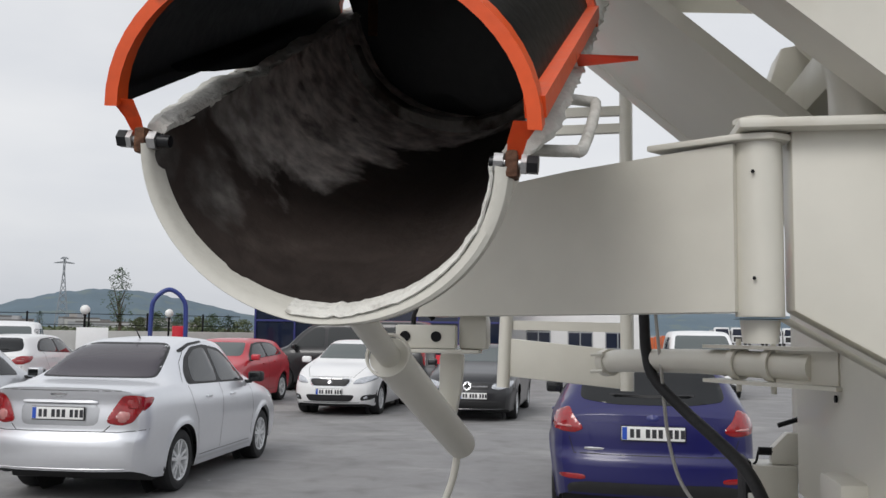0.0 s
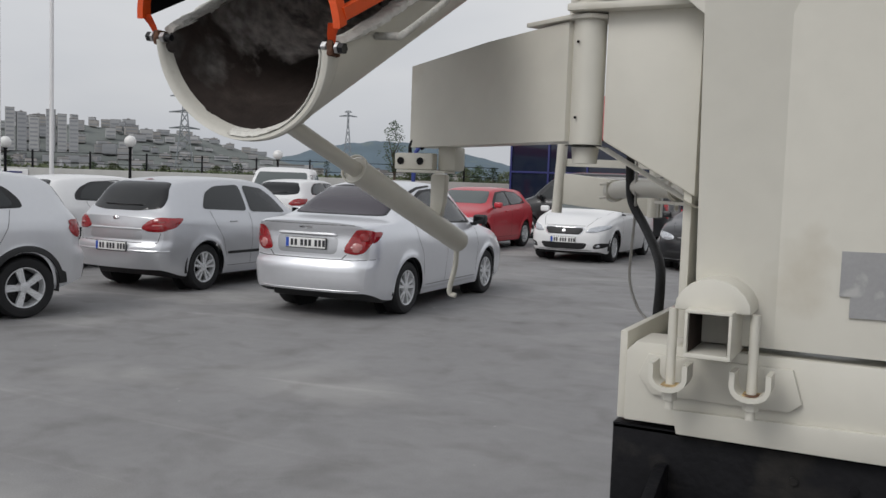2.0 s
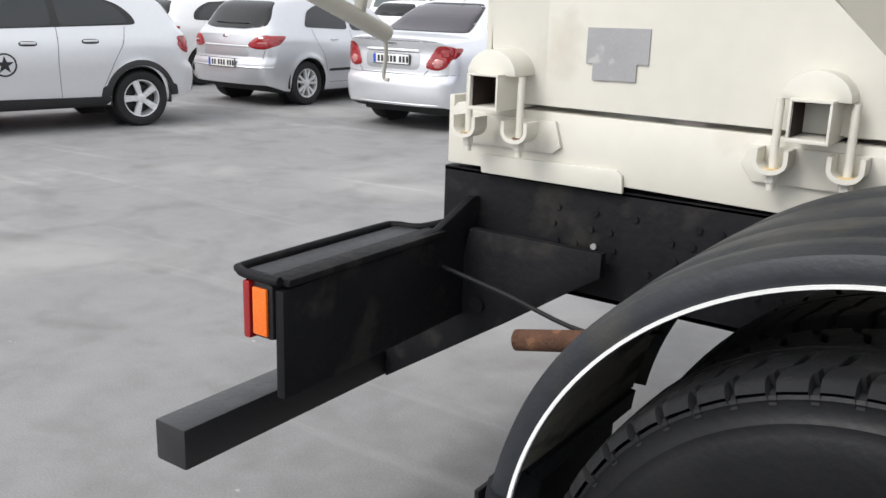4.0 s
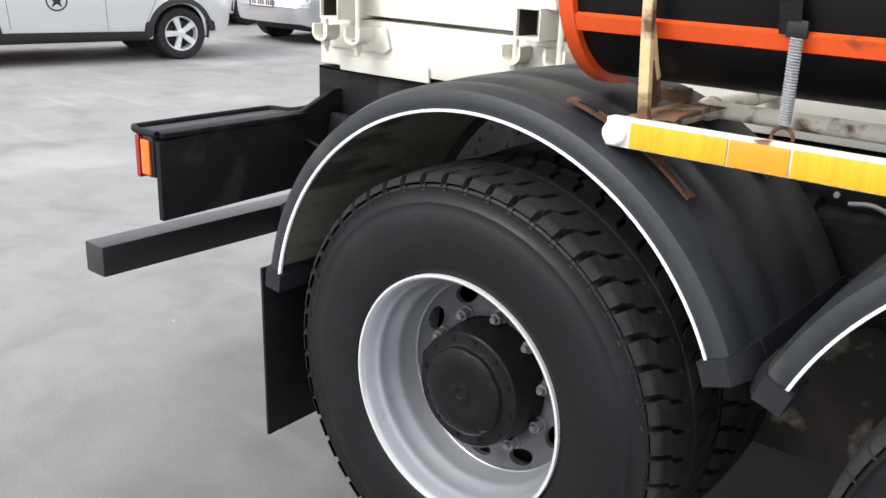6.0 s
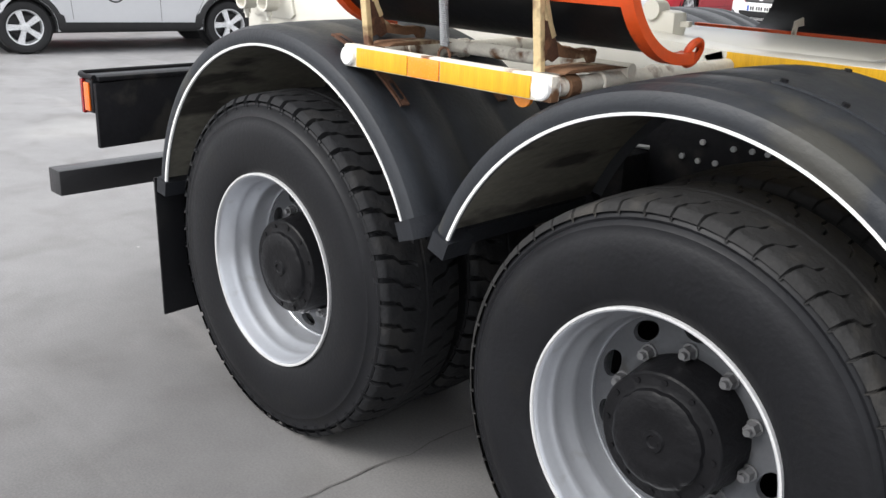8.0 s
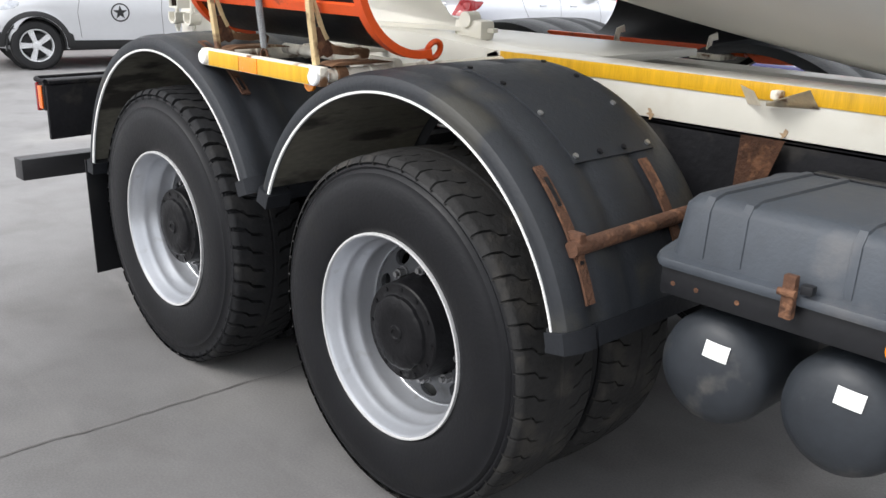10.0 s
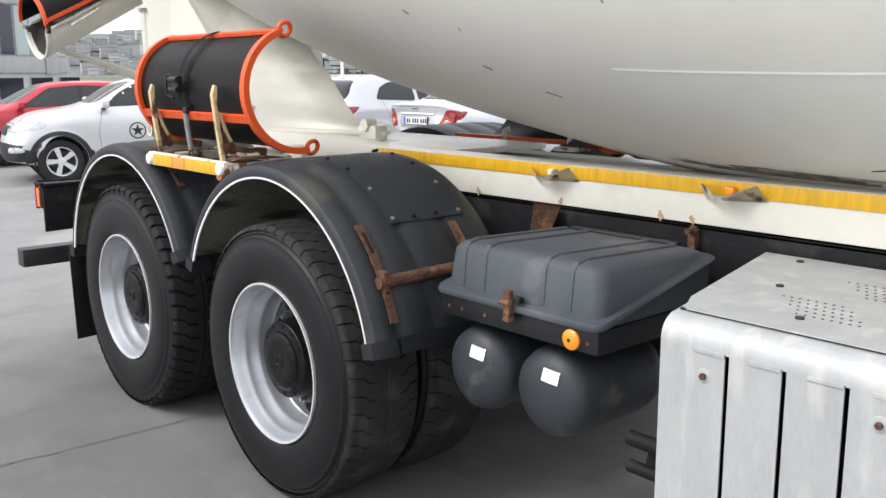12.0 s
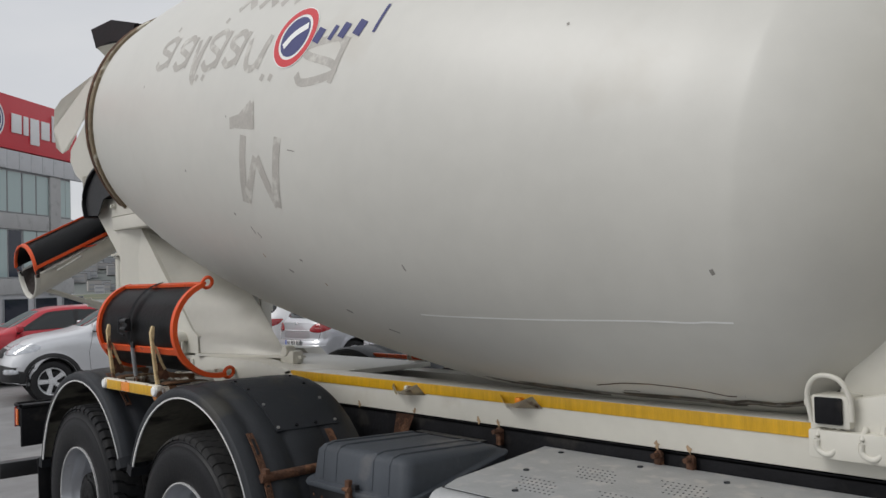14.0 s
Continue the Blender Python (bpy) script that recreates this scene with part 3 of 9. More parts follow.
for side in ([(-0.93, -0.43, 2.13), (-0.55, -0.43, 1.77), (-0.36, -0.43, 1.60), (-0.20, -0.43, 1.44), (-0.12, -0.43, 1.38), (-0.12, -0.43, 1.284)],
             [(-1.0, 0.43, 2.0), (-0.96, 0.43, 1.77), (-0.93, 0.43, 1.60), (-0.90, 0.43, 1.44), (-0.90, 0.43, 1.36), (-0.90, 0.43, 1.284)]):
    bm = bmesh.new()
    va, vb = [bm.verts.new(p) for p in side], [bm.verts.new(p) for p in EDGE]
    for k in range(5):
        bm.faces.new((va[k], va[k + 1], vb[k + 1], vb[k]))
    bmesh.ops.solidify(bm, geom=bm.faces[:], thickness=0.012)
    part("prow_plate", bm, m_cream, truck, "cream sloped plate of the pedestal")
bm = sweep([(-0.12, -0.45, 1.292), (0.72, -0.19, 1.292)], [(-0.02, -0.008), (0.02, -0.008), (0.02, 0.008), (-0.02, 0.008)])
part("foot_flange", bm, m_cream, truck)
bm = box((0.55, -0.25, 1.252), (0.70, -0.17, 1.33), 0.02)
rod((0.62, -0.26, 1.33), (0.62, -0.20, 1.33), 0.03, bm=bm)
part("lashing_eye", bm, m_cream, truck, "cream lashing eye on the deck")
beam = part("roller_beam", box((-1.24, -0.548, 2.15), (-0.52, 0.548, 2.25), 0.012), m_cream, truck, "cream cross beam that carries the drum rollers")
for s in (-1, 1):
    block = prism([(-1.28, 2.251), (-1.24, 2.37), (-1.10, 2.39), (-0.82, 2.34), (-0.60, 2.251)], s * 0.545, s * 0.42, bevel=0.01)
    blk = part("roller_block", block, m_cream, truck, "cream roller bearing block")
    part("block_bolt", bolt((-1.19, s * 0.545, 2.325), (0, s, 0), 0.022, 0.015, shank=0.02), m_cream, blk)
    roll = turned([(0.0, -0.06), (0.12, -0.06), (0.13, -0.05), (0.13, 0.05), (0.12, 0.06), (0.0, 0.06)], pose(-1.05, s * 0.33, 2.22, 0, 100, 0), 28)
    part("drum_roller", roll, m_frame, truck)
    if s > 0:
        continue
    arc = [(-0.95, 2.60), (-1.20, 2.63), (-1.42, 2.60), (-1.57, 2.50), (-1.62, 2.38), (-1.58, 2.27)]
    bm = sweep(curve_points([(x, s * 0.50, z) for x, z in arc], 5), [(-0.13, -0.007), (0.13, -0.007), (0.13, 0.007), (-0.13, 0.007)], up=(0.2, 0, 1))
    prism([(-1.57, 2.28), (-1.61, 2.38), (-1.56, 2.49), (-1.41, 2.59), (-1.20, 2.62), (-0.98, 2.59), (-0.80, 2.46), (-1.08, 2.41), (-1.26, 2.38), (-1.36, 2.27)], s * 0.600, s * 0.606, bm=bm)
    part("roller_cover", bm, m_black, truck, "curved black rubber roller cover")
    flap = prism([(-0.92, 2.45), (-0.80, 2.45), (-0.48, 2.20), (-0.60, 2.19)], s * 0.56, s * 0.552)
    part("rubber_flap", flap, m_black, truck)

# rear guard: underrun bar, lamp bracket with shelf, rail and lamp
part("underrun_bar", box((-1.602, -1.262, 0.435), (-1.492, 1.262, 0.543), 0.008), m_bar_black, truck, "black square underrun bar")
for s in (-1, 1):
    prof = [(s * 1.20, 0.682), (s * 1.20, 0.935), (s * 0.62, 0.965), (s * 0.46, 1.03), (s * 0.43, 1.03), (s * 0.43, 0.70)]
    br = part("lamp_bracket", prism(prof, -1.24, -1.215, axis="x", bevel=0.004), m_frame, truck, "black pressed steel lamp bracket")
    part("bracket_rib", box((-1.265, min(s * 1.19, s * 0.6), 0.885), (-1.236, max(s * 1.19, s * 0.6), 0.91), 0.006), m_frame, br)
    part("bracket_rib", box((-1.27, min(s * 1.19, s * 0.6), 0.944), (-1.205, max(s * 1.19, s * 0.6), 0.962), 0.006), m_frame, br)
    part("bracket_shelf", box((-1.355, min(s * 1.17, s * 0.62), 0.948), (-1.242, max(s * 1.17, s * 0.62), 0.956), 0.002), m_plastic, br)
    loop = [(-1.225, s * 1.20, 0.957), (-1.30, s * 1.205, 0.957), (-1.36, s * 1.19, 0.957), (-1.375, s * 1.13, 0.957), (-1.375, s * 0.70, 0.957), (-1.36, s * 0.63, 0.957), (-1.29, s * 0.60, 0.957), (-1.225, s * 0.50, 0.975)]
    part("bracket_rail", pipe(loop, 0.011, smooth_steps=4), m_frame, br)
    lamp = part("tail_lamp", box((-1.306, min(s * 1.205, s * 0.86), 0.815), (-1.243, max(s * 1.205, s * 0.86), 0.945), 0.01), m_black, br, "tail lamp with a red lens and an amber side lens")
    part("red_lens", box((-1.328, min(s * 1.214, s * 0.88), 0.81), (-1.3065, max(s * 1.214, s * 0.88), 0.945), 0.006), m_redlens, lamp)
    part("amber_lens", box((-1.298, min(s * 1.2055, s * 1.213), 0.825), (-1.255, max(s * 1.2055, s * 1.213), 0.935), 0.003), m_sidelens, lamp)
    arm = prism([(-1.49, 0.431), (-1.49, 0.545), (-1.26, 0.68), (-1.20, 0.95), (-0.80, 0.95), (-0.80, 0.885), (-0.88, 0.834), (-1.076, 0.70)], min(s * 0.47, s * 0.50), max(s * 0.47, s * 0.50), bevel=0.005)
    rod((-1.16, s * 0.49, 0.74), (-1.16, s * 0.515, 0.74), 0.022, bm=arm)
    part("underrun_arm", arm, m_frame, truck)
part("exhaust_stub", turned([(0.0225, -0.12), (0.026, -0.12), (0.026, 0.12), (0.0225, 0.12)], look((-0.77, -0.75, 0.80), (-0.38, -0.75, 0.888)), 24, closed=True), m_rust, truck, "rusty open exhaust pipe end")
part("brake_line", pipe([(-1.22, -0.60, 0.86), (-1.0, -0.62, 0.83), (-0.75, -0.66, 0.80), (-0.55, -0.70, 0.86)], 0.006, smooth_steps=5), m_hose, truck)


# ---- fenders ----
FR, FZ = 0.629, 0.577


def arc_sweep(section, cx, cz, a0, a1, n=40, bm=None):
    """A section of (y, radius) points carried round the y axis; angles from ahead (0) over the top (90)."""
    own = bmesh.new()
    rings = []
    for i in range(n + 1):
        a = radians(a0 + (a1 - a0) * i / n)
        rings.append([own.verts.new((cx + r * math.cos(a), y, cz + r * math.sin(a))) for y, r in section])
    k = len(section)
    for p, q in zip(rings, rings[1:]):
        for i in range(k):
            own.faces.new((p[i], p[(i + 1) % k], q[(i + 1) % k], q[i]))
    own.faces.new(rings[0][::-1])
    own.faces.new(rings[-1])
    return into(bm, own)


m_boot = mat("boot_rubber", (0.013, 0.0145, 0.018), 0.55, var=0.25, scale=9, bump=0.15, bscale=80, spec=0.3)


def fender(cx, a0, a1, side, dy=0.0):
    """a0: its front end's angle, a1: its rear end's."""
    s = side
    outer = [(-1.268, FR + 0.004), (-1.270, FR + 0.03), (-1.262, FR + 0.046), (-1.235, FR + 0.056), (-1.20, FR + 0.058), (-1.185, FR + 0.052), (-1.155, FR + 0.052), (-1.14, FR + 0.060), (-1.06, FR + 0.063),
             (-1.045, FR + 0.056), (-1.02, FR + 0.056), (-1.005, FR + 0.063), (-0.86, FR + 0.063), (-0.845, FR + 0.056), (-0.82, FR + 0.056), (-0.805, FR + 0.063), (-0.68, FR + 0.060), (-0.645, FR + 0.048), (-0.63, FR + 0.02)]
    inner = [(y + (0.006 if y < -1.2 else 0), r - 0.007) for y, r in outer[::-1]]
    outer, inner = [(y + dy, r) for y, r in outer], [(y + dy, r) for y, r in inner]
    sec = [(s * -y, r) for y, r in outer + inner]
    shell = part("fender", arc_sweep(sec, cx, FZ, a0, a1, 48), m_plastic, truck, "black plastic wheel fender, scuffed and dusty")
    liner = [(s * -y, r) for y, r in [(-1.248 + dy, FR + 0.036), (-0.66 + dy, FR + 0.036), (-0.66 + dy, FR + 0.032), (-1.248 + dy, FR + 0.032)]]
    part("fender_underside", arc_sweep(liner, cx, FZ, a0, a1, 40), m_under, shell, "mud-caked underside")
    e = 1.2705 - dy
    trim = [(s * e, FR - 0.0005), (s * (e + 0.0015), FR + 0.0058), (s * (e - 0.009), FR + 0.0058), (s * (e - 0.009), FR - 0.0005)]
    part("edge_trim", arc_sweep(trim, cx, FZ, a0, a1, 56), m_white, shell, "thin white edge strip")
    for a, length in ((a0, -4.5), (a1, 4.5)):
        b = 1.279 - dy
        boot = [(s * b, FR - 0.012), (s * b, FR + 0.045), (s * (b - 0.04), FR + 0.066), (s * 1.16, FR + 0.068), (s * 1.16, FR - 0.012)]
        part("fender_boot", soften(arc_sweep(boot, cx, FZ, a + (0 if length > 0 else length), a + (length if length > 0 else 0), 3), 0.012), m_boot, shell, "rubber end boot")
        lip = [(s * 1.15, FR + 0.02), (s * 1.15, FR + 0.068), (s * 0.66, FR + 0.068), (s * 0.66, FR + 0.02)]
        part("fender_boot", arc_sweep(lip, cx, FZ, a + (0 if length > 0 else length * 0.96), a + (length * 0.96 if length > 0 else 0), 3), m_boot, shell)
    return shell


def fender_point(cx, a, y, off=0.0):
    return Vector((cx + (FR + 0.064 + off) * math.cos(radians(a)), y, FZ + (FR + 0.064 + off) * math.sin(radians(a))))


f_rear = fender(0.026, 24.0, 170.0, -1, 0.012)
f_front = fender(1.335, 14.0, 157.5, -1, 0.028)
fender(-0.018, 22.5, 170.5, 1)
fender(1.332, 14.0, 157.5, 1)
for s in (-1, 1):
    flap = prism([(s * 1.262, 0.175), (s * 1.27, 0.69), (s * 0.68, 0.69), (s * 0.69, 0.19)], -0.662, -0.652, axis="x", bevel=0.003)
    part("mud_flap", flap, m_rubber, truck, "black rubber mud flap")


def strap_on(cx, y0, y1, a0, a1, material, shell, name, label, t=0.006):
    sec = [(y0, FR + 0.064), (y1, FR + 0.064), (y1, FR + 0.064 + t), (y0, FR + 0.064 + t)]
    return part(name, arc_sweep(sec, cx, FZ, a0, a1, 14), material, shell, label)


patch = strap_on(1.332, -1.03, -0.70, 46, 84, m_plastic, f_front, "patch_panel", "riveted black repair patch", 0.005)
for a in (47.5, 60, 72, 82.5):
    for y in (-1.015, -0.715):
        p = fender_point(1.332, a, y, 0.005)
        part("rivet", bolt(p, p - Vector((1.332, y, FZ)), 0.008, 0.006), m_steel if a < 70 else m_frame, patch)
for y in (-0.92, -0.82):
    p = fender_point(1.332, 47.5, y, 0.005)
    part("rivet", bolt(p, p - Vector((1.332, y, FZ)), 0.008, 0.006), m_frame, patch)
strap_on(1.332, -1.175, -1.145, 18, 47, m_rust, f_front, "rusty_strip", "rusty slotted steel strip")
strap_on(1.332, -0.79, -0.755, 24, 44, m_rust, f_front, "rusty_strip", "rusty slotted steel strip")
strap_on(0.026, -1.163, -1.132, 48.5, 75.5, m_rust, f_rear, "rusty_strip", "rusty slotted steel strip")
strap_on(0.026, -0.805, -0.770, 46.5, 57, m_rust, f_rear, "rusty_strip", "rusty steel strip")
strap_on(0.026, -1.153, -1.142, 50, 54.5, m_black, f_rear, "strip_slot", "dark slot", 0.0085)
strap_on(0.026, -1.153, -1.142, 70, 73.5, m_black, f_rear, "strip_slot", "dark slot", 0.0085)
for a in (29, 41):
    strap_on(1.332, -1.166, -1.154, a - 3.2, a + 3.2, m_black, f_front, "strip_slot", "dark slot", 0.0085)
pin = rod((1.945, -1.185, 0.918), (1.945, -0.45, 0.93), 0.020, n=16, bevel=0.004)
part("fender_pin", pin, m_rust, truck, "rusty steel bar that carries the fender")
part("pin_eye", box((1.915, -1.172, 0.885), (1.96, -1.148, 0.955), 0.006), m_rust, truck)
part("rubber_skirt", box((1.93, -1.24, 0.672), (1.945, -0.66, 0.735), 0.004), m_plastic, truck)


# ---- wheels ----
def tyre_meshes(r_out, blocks, depth, worn):
    """Side walls and tread of one tyre about the local z axis; z = 0 is its outer face, and it reaches to z = -0.3."""
    w = 0.30
    wall = [(0.287, -0.020), (0.300, -0.004), (0.325, 0.006), (0.370, 0.013), (0.420, 0.014), (0.452, 0.008), (0.458, 0.0045), (0.470, 0.0045), (0.4765, -0.001), (r_out - 0.042, -0.006), (r_out - 0.036, -0.004), (r_out - 0.030, -0.007), (r_out - depth - 0.012, -0.014)]
    full = wall + [(r_out - depth - 0.004, -0.03), (r_out - depth - 0.004, -w + 0.03)] + [(r, -w - z) for r, z in wall[::-1]]
    sides = turned(full, None, 96)
    gw = 0.17 if not worn else 0.085
    steps = [0.0, 0.03, gw, gw + 0.03, 0.32, 0.50, 0.68, 0.85]
    k, m = len(steps), 54
    n = blocks * k
    bm = bmesh.new()
    grid = []

    def lead(v):
        """How far the cross groove has run round, in blocks, at v across the tread."""
        e = min(v, 1 - v)
        return float(np.interp(e, [0.0, 0.11, 0.17, 0.225, 0.30, 0.38, 0.43, 0.5], [0.0, 0.06, 0.11, 0.40, 0.47, 0.53, 0.74, 0.78]))

    for i in range(n):
        row = []
        for j in range(m + 1):
            v = j / m
            wide = 0.06 if not worn and i % k in (2, 3) and min(v, 1 - v) < 0.10 else 0.0
            a = 2 * math.pi * (i // k + steps[i % k] + wide - lead(v)) / blocks
            z = -0.003 - v * (w - 0.006)
            edge = min(v, 1 - v)
            round_off = 0.016 * max(0.0, 1 - edge / 0.06) ** 2 + 0.008 * (2 * v - 1) ** 2
            reach = 0.42 if not worn else 0.33
            d = depth * min(1.0, max(0.0, (reach - edge) / 0.05)) if i % k in (1, 2) else 0.0
            d = max(d, depth * 0.6 if abs(v - 0.5) < 0.012 else 0.0)
            wear = 0.0012 * noise.noise(Vector((i * 0.31, j * 0.23, 3.0)))
            r = r_out - round_off - d + wear
            row.append(bm.verts.new((r * math.cos(a), r * math.sin(a), z)))
        grid.append(row)
    for i in range(n):
        p, q = grid[i], grid[(i + 1) % n]
        for j in range(m):
            bm.faces.new((p[j], q[j], q[j + 1], p[j + 1]))
    return sides, bm


def rim_mesh():
    bm = turned([(0.300, 0.004), (0.293, 0.004), (0.288, -0.005), (0.286, -0.030), (0.280, -0.040), (0.276, -0.056), (0.273, -0.082), (0.263, -0.095), (0.259, -0.112), (0.2585, -0.142), (0.253, -0.150), (0.2520, -0.157), (0.2485, -0.160), (0.2485, -0.18)], None, 96)
    turned([(0.300, 0.004), (0.302, -0.012), (0.29, -0.03), (0.29, -0.26), (0.28, -0.28)], None, 96, bm=bm)
    bmesh.ops.remove_doubles(bm, verts=bm.verts[:], dist=0.0004)
    return bm


def disc_mesh():
    """The pressed wheel disc with ten oval hand holes."""
    bm, holes, seg = bmesh.new(), 10, 32

    def dish(r):
        return -0.168 + 0.012 * math.exp(-((r - 0.172) / 0.022) ** 2)

    for h in range(holes):
        mid, half = 2 * math.pi * (h + 0.5) / holes, math.pi / holes
        outer, inner = [], []
        for k in range(seg):
            t = 2 * math.pi * k / seg
            c, s = math.cos(t), math.sin(t)
            q = max(abs(c), abs(s))
            a, r = mid + half * s / q, 0.215 + 0.0335 * c / q
            outer.append(bm.verts.new((r * math.cos(a), r * math.sin(a), dish(r))))
            inner.append((mid + 0.170 * s, 0.2145 + 0.0235 * c))
        rings = [outer]
        for drop in (0.0, -0.016):
            rings.append([bm.verts.new((r * math.cos(a), r * math.sin(a), dish(r) + drop)) for a, r in inner])
        for p, q in zip(rings, rings[1:]):
            for k in range(seg):
                bm.faces.new((p[k], p[(k + 1) % seg], q[(k + 1) % seg], q[k]))
    turned([(r, dish(r)) for r in (0.1815, 0.172, 0.160, 0.150, 0.135)], None, 80, bm=bm)
    bmesh.ops.remove_doubles(bm, verts=bm.verts[:], dist=0.0004)
    return bm


def hub_mesh():
    """Hub body, a bolted flange and a scalloped cap with a small raised ring in its middle."""
    bm = turned([(0.158, -0.172), (0.155, -0.150), (0.148, -0.085), (0.146, -0.060), (0.142, -0.056), (0.118, -0.055), (0.112, -0.052), (0.109, -0.042), (0.100, -0.036), (0.060, -0.034), (0.050, -0.036), (0.026, -0.036), (0.023, -0.031), (0.015, -0.031), (0.012, -0.035), (0.0, -0.035)], None, 160)
    for v in bm.verts:
        r, t = math.hypot(v.co.x, v.co.y), math.atan2(v.co.y, v.co.x)
        if 0.095 < r < 0.115 and v.co.z > -0.054:
            g = 1 - 0.030 * max(0.0, math.cos(8 * t)) ** 3
            v.co.x, v.co.y = v.co.x * g, v.co.y * g
    return bm


def stud_mesh():
    bm = rod((0, 0, -0.160), (0, 0, -0.118), 0.0085, n=10)
    rod((0, 0, -0.152), (0, 0, -0.130), 0.0155, n=6, bm=bm)
    return rod((0, 0, -0.157), (0, 0, -0.152), 0.019, n=18, bm=bm)


def data_of(bm, name, material, sharp=38):
    ob = link(name, bm, material, None, sharp=sharp)
    me = ob.data
    bpy.data.objects.remove(ob)
    return me


def under(name, me, parent, m=None, label=""):
    ob = new(name, me)
    ob.parent = parent
    if m is not None:
        ob.matrix_basis = m
    if label:
        ob["label"] = label
    return ob


s1, t1 = tyre_meshes(0.540, 52, 0.020, False)
s2, t2 = tyre_meshes(0.522, 52, 0.009, True)
TYRES = {False: (data_of(s1, "tyre", m_rubber), data_of(t1, "tread", m_tread, 25)), True: (data_of(s2, "tyre", m_rubber), data_of(t2, "tread", m_tread2, 25))}
HUB_BOLT = data_of(bolt((0, 0, 0), (0, 0, 1), 0.0068, 0.004), "hub_bolt", m_hub)
RIM, HUB, STUD = data_of(rim_mesh(), "rim", m_silver, 45), data_of(hub_mesh(), "hub", m_hub), data_of(stud_mesh(), "stud", m_stud)
DISC = data_of(disc_mesh(), "wheel_disc", m_disc, 45)
FLANGE = data_of(turned([(0.302, -0.004), (0.302, 0.0068), (0.2965, 0.0072), (0.2945, 0.0045)], None, 96, closed=True), "rim_edge", m_flange)
for x, worn, spin in ((0.0, False, -9), (1.351, True, 0)):
    for s in (-1, 1):
        base = pose(x, s * 1.245, 0.528 if not worn else 0.522, 90 if s < 0 else -90, 0, 0) @ pose(0, 0, 0, 0, 0, spin)
        wheel = under("wheel", RIM, truck, base, "silver painted steel rim with a black hub, dual tyres")
        for inner in (0, 1):
            m = pose(0, 0, -0.345 * inner, 0, 0, 13 * inner)
            under("tyre", TYRES[worn][0], wheel, m, "black truck tyre with deep zigzag tread" if not worn else "black truck tyre with worn tread")
            under("tread", TYRES[worn][1], wheel, m)
        under("rim_edge", FLANGE, wheel, None, "white rim edge")
        under("wheel_disc", DISC, wheel, None, "grey wheel disc with oval holes, darkened for shade")
        under("hub", HUB, wheel, None, "black planetary hub cap")
        for k in range(12):
            a = 2 * math.pi * k / 12
            under("hub_bolt", HUB_BOLT, wheel, pose(0.130 * math.cos(a), 0.130 * math.sin(a), -0.0565, 0, 0, 23 * k))
        for k in range(10):
            a = 2 * math.pi * k / 10 + radians(20)
            under("wheel_stud", STUD, wheel, pose(0.1695 * math.cos(a), 0.1695 * math.sin(a), 0.0, 0, 0, 17 * k))

# ---- the drum: turned about an axis that rises to the rear ----
TILT_D = radians(10.47)
D0 = Vector((-0.897, 0, 2.910))
DAX, DUP = Vector((math.cos(TILT_D), 0, -math.sin(TILT_D))), Vector((math.sin(TILT_D), 0, math.cos(TILT_D)))
DK = [0.0, 0.4, 0.8, 1.3, 1.8, 2.4, 3.0, 3.6, 4.2, 4.80, 4.95, 5.05, 5.15, 5.25, 5.35, 5.45, 5.55, 5.62]
DR = [0.807, 0.886, 0.957, 1.015, 1.058, 1.073, 1.070, 1.048, 0.970, 0.866, 0.832, 0.790, 0.728, 0.640, 0.53, 0.41, 0.29, 0.18]
DRUM = Matrix(((DAX.x, 0, DUP.x, D0.x), (0, 1, 0, 0), (DAX.z, 0, DUP.z, D0.z), (0, 0, 0, 1)))  # x along, z up


def drum_r(s):
    i = max(1, min(len(DK) - 3, int(np.searchsorted(DK, s)) - 1))
    p = [DR[k] for k in (i - 1, i, i + 1, i + 2)]
    t = (s - DK[i]) / (DK[i + 1] - DK[i])
    if s < DK[1] or s > DK[-2]:
        return float(np.interp(s, DK, DR))
    return 0.5 * (2 * p[1] + (p[2] - p[0]) * t + (2 * p[0] - 5 * p[1] + 4 * p[2] - p[3]) * t * t + (3 * p[1] - p[0] - 3 * p[2] + p[3]) * t**3)


def drum_point(s, phi, off=0.0):
    """phi in degrees: 0 towards the truck's right, 90 up."""
    r, a = drum_r(s) + off, radians(phi)
    return DRUM @ Vector((s, -r * math.cos(a), r * math.sin(a)))


prof = [(0.55, 0.02), (0.79, 0.0)] + [(drum_r(s), s) for s in np.linspace(0.0, 4.93, 72)] + [(drum_r(s), s) for s in np.linspace(4.95, 5.62, 30)] + [(0.0, 5.62)]
TURN_X = DRUM @ Matrix.Rotation(radians(90), 4, "Y")
drum = part("drum", turned(prof, TURN_X, 128), m_drum, truck, "cream mixer drum with faded lettering, scratches and rust stains", sharp=25)
part("track_ring", turned([(0.79, -0.05), (0.822, -0.045), (0.832, -0.01), (0.828, 0.022), (0.80, 0.03)], TURN_X, 110, closed=True), m_flake, drum, "worn track ring with flaked paint")
part("track_seal", turned([(0.78, -0.10), (0.822, -0.10), (0.822, -0.062), (0.78, -0.062)], TURN_X, 110, closed=True), m_rust, drum, "rusty rim behind the track ring")
part("drum_mouth", turned([(0.77, -0.11), (0.70, -0.22), (0.55, -0.30), (0.50, -0.30), (0.50, -0.05)], TURN_X, 72), m_cream, drum)


